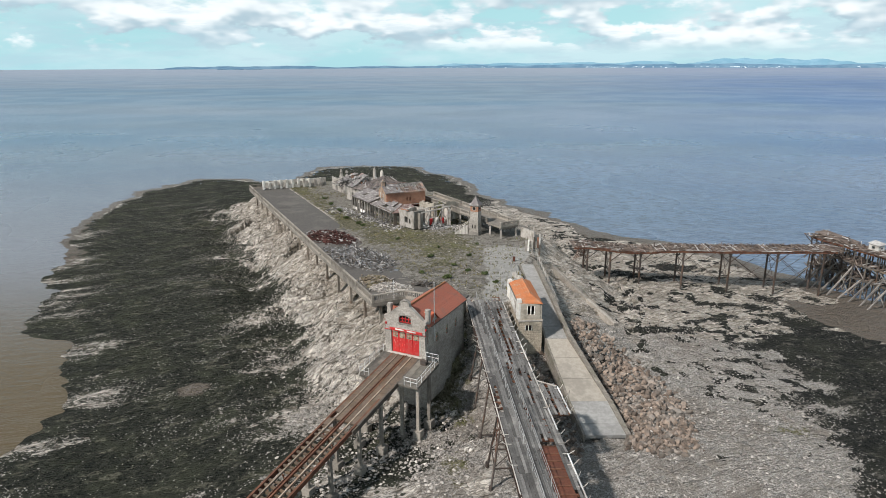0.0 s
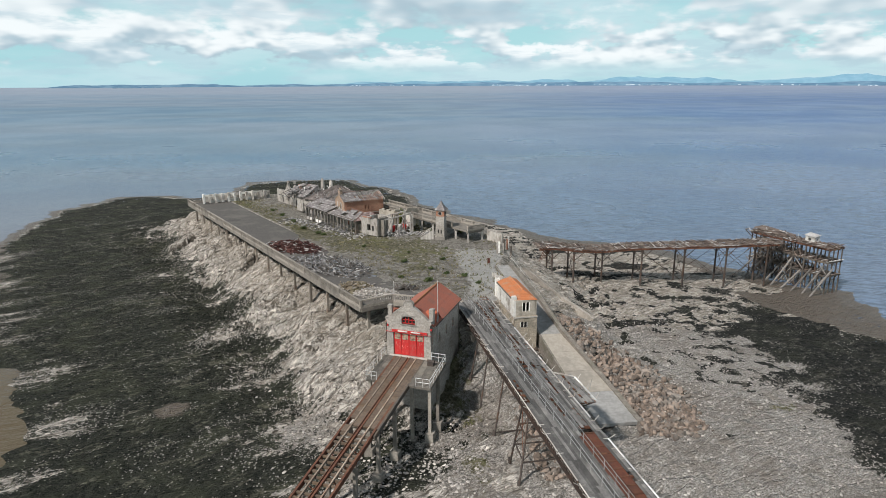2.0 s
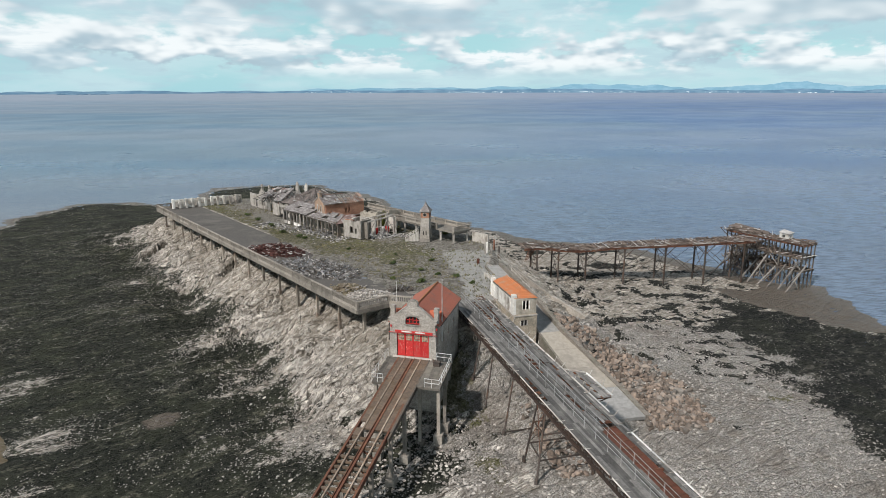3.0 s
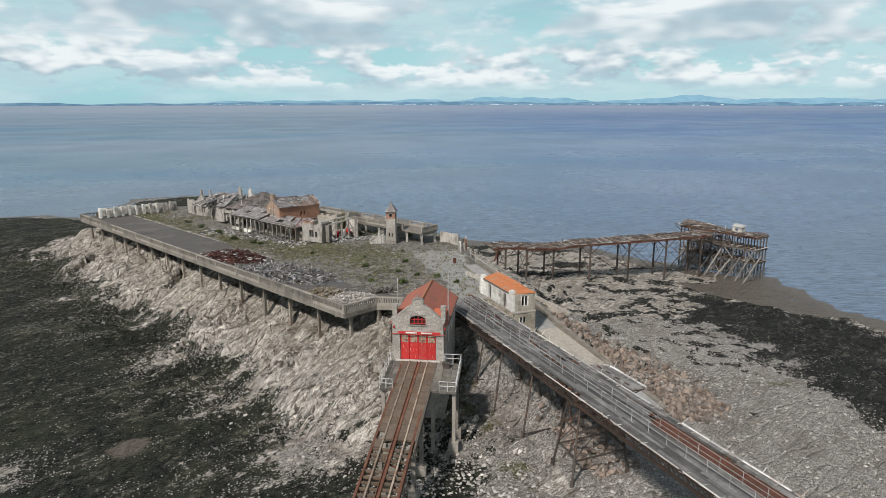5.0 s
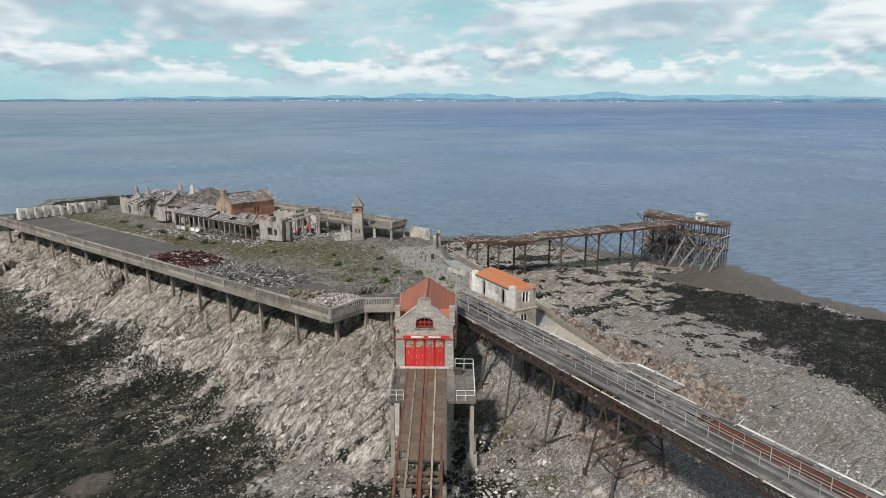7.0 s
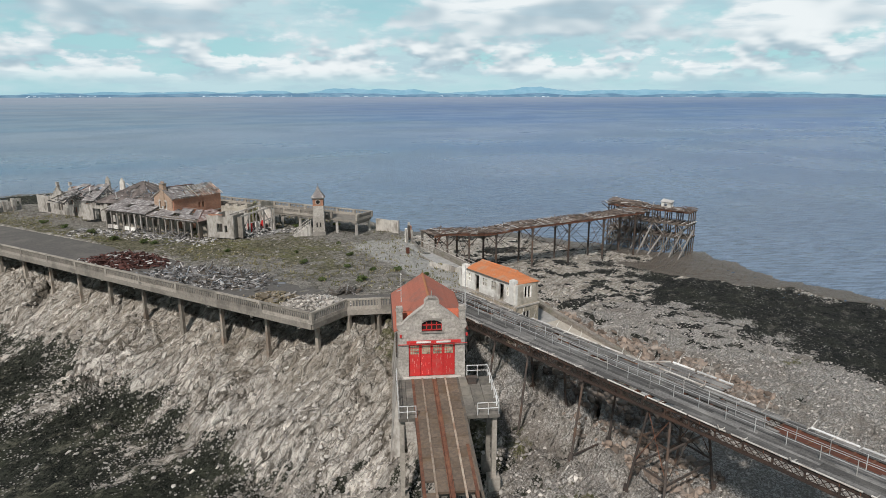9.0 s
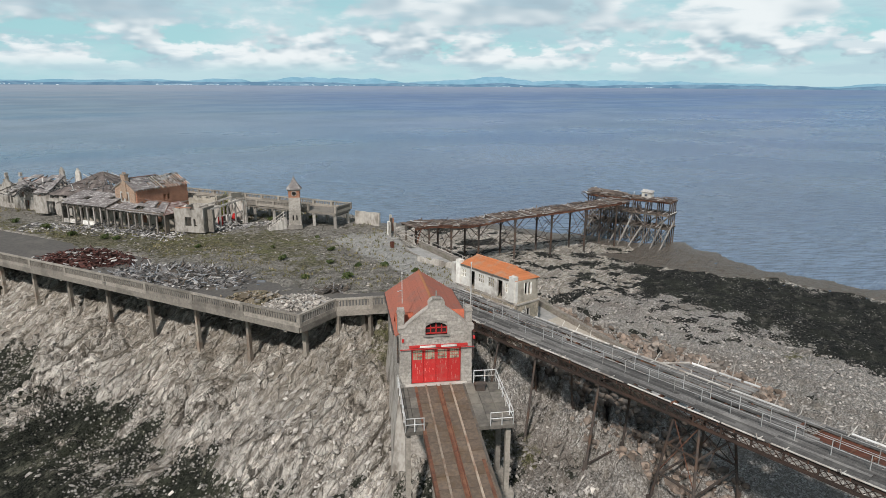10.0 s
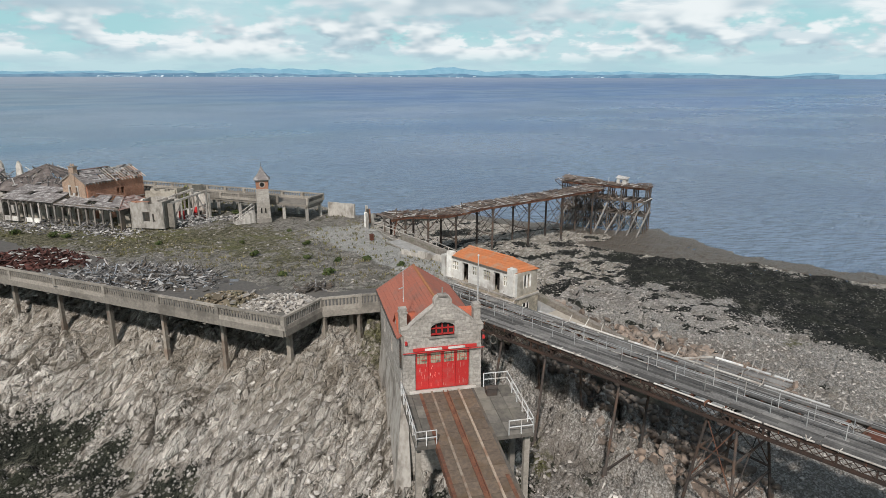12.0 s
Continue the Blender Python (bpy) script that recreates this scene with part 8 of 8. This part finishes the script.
def build_rock_slabs():
    """Angular limestone slabs that stick out of the slope, bedded one way."""
    rnd = random.Random(107)
    pts = np.array([(rnd.uniform(-52, 4), rnd.uniform(58, 205)) for _ in range(3600)])
    zs, di = ground_height(pts[:, 0], pts[:, 1]), sdist(pts[:, 0], pts[:, 1], ISLAND)
    nz = fbm(pts[:, 0], pts[:, 1], 0.13, 3, 17)
    g = Geo()
    for (x, y), z, a, n in zip(pts, zs, di, nz):
        if not -31 < a < -3 or n < -0.05 + 0.035 * max(0, a + 17) or (x > -9 and y > 74 and x > -1.5 - (y - 83) * 0.45 - 7) or z < -0.9:
            continue
        ln, wd = rnd.uniform(0.25, 0.8) * (1.8 if rnd.random() < 0.12 else 1), rnd.uniform(0.15, 0.5)
        m = Matrix.Translation((x, y, z + rnd.uniform(-0.16, -0.04))) @ Matrix.Rotation(0.36 + rnd.gauss(0, 0.6), 4, "Z") @ Euler((rnd.gauss(0.45, 0.25), rnd.gauss(-0.25, 0.15), 0)).to_matrix().to_4x4()
        vs = [m @ Vector((sx * ln / 2 * rnd.uniform(0.6, 1.1), sy * wd / 2 * rnd.uniform(0.6, 1.15), sz * 0.16 * rnd.uniform(0.6, 1.3))) for sz in (-1, 1) for sx, sy in ((-1, -1), (1, -1), (1, 1), (-1, 1))]
        g.add(vs, BOX)
    solo("rock_slabs", g, M_SLABROCK, "angular pale limestone slabs jutting from the slope", "rocks", kind="stuff")


M_SLABROCK = worn("bedded_limestone", (0.56, 0.52, 0.47), (0.40, 0.365, 0.325), (0.24, 0.212, 0.182), big=0.2, fine=2.5, islands=True, vary=0.3, bump=0.6, dist=0.08)
build_rock_slabs()


def build_turf():
    rnd = random.Random(106)
    g = Geo()
    pts = np.array([(rnd.uniform(-46, 19), rnd.uniform(101, 205)) for _ in range(6000)])
    zs, di = ground_height(pts[:, 0], pts[:, 1]), sdist(pts[:, 0], pts[:, 1], ISLAND)
    nz = fbm(pts[:, 0], pts[:, 1], 0.11, 3, 77)
    for (x, y), z, a, n in zip(pts, zs, di, nz):
        if a < 0.3 or n < -0.05 or (x + 11.3) * 0.906 + (y - 98) * 0.423 < 10.8:
            continue
        for k in range(4):
            t, h = rnd.uniform(0, math.tau), rnd.uniform(0.12, 0.42)
            s, lean = rnd.uniform(0.05, 0.12), rnd.uniform(0.05, 0.25)
            bx, by = x + rnd.uniform(-0.25, 0.25), y + rnd.uniform(-0.25, 0.25)
            g.add([(bx - s * math.cos(t), by - s * math.sin(t), z - 0.03), (bx + s * math.cos(t), by + s * math.sin(t), z - 0.03), (bx + lean * math.sin(t), by - lean * math.cos(t), z + h)], [(0, 1, 2)])
    solo("grass_tufts", g, M_DRY, "dry yellow-green grass tufts on the island top", "grass", kind="stuff")


build_turf()
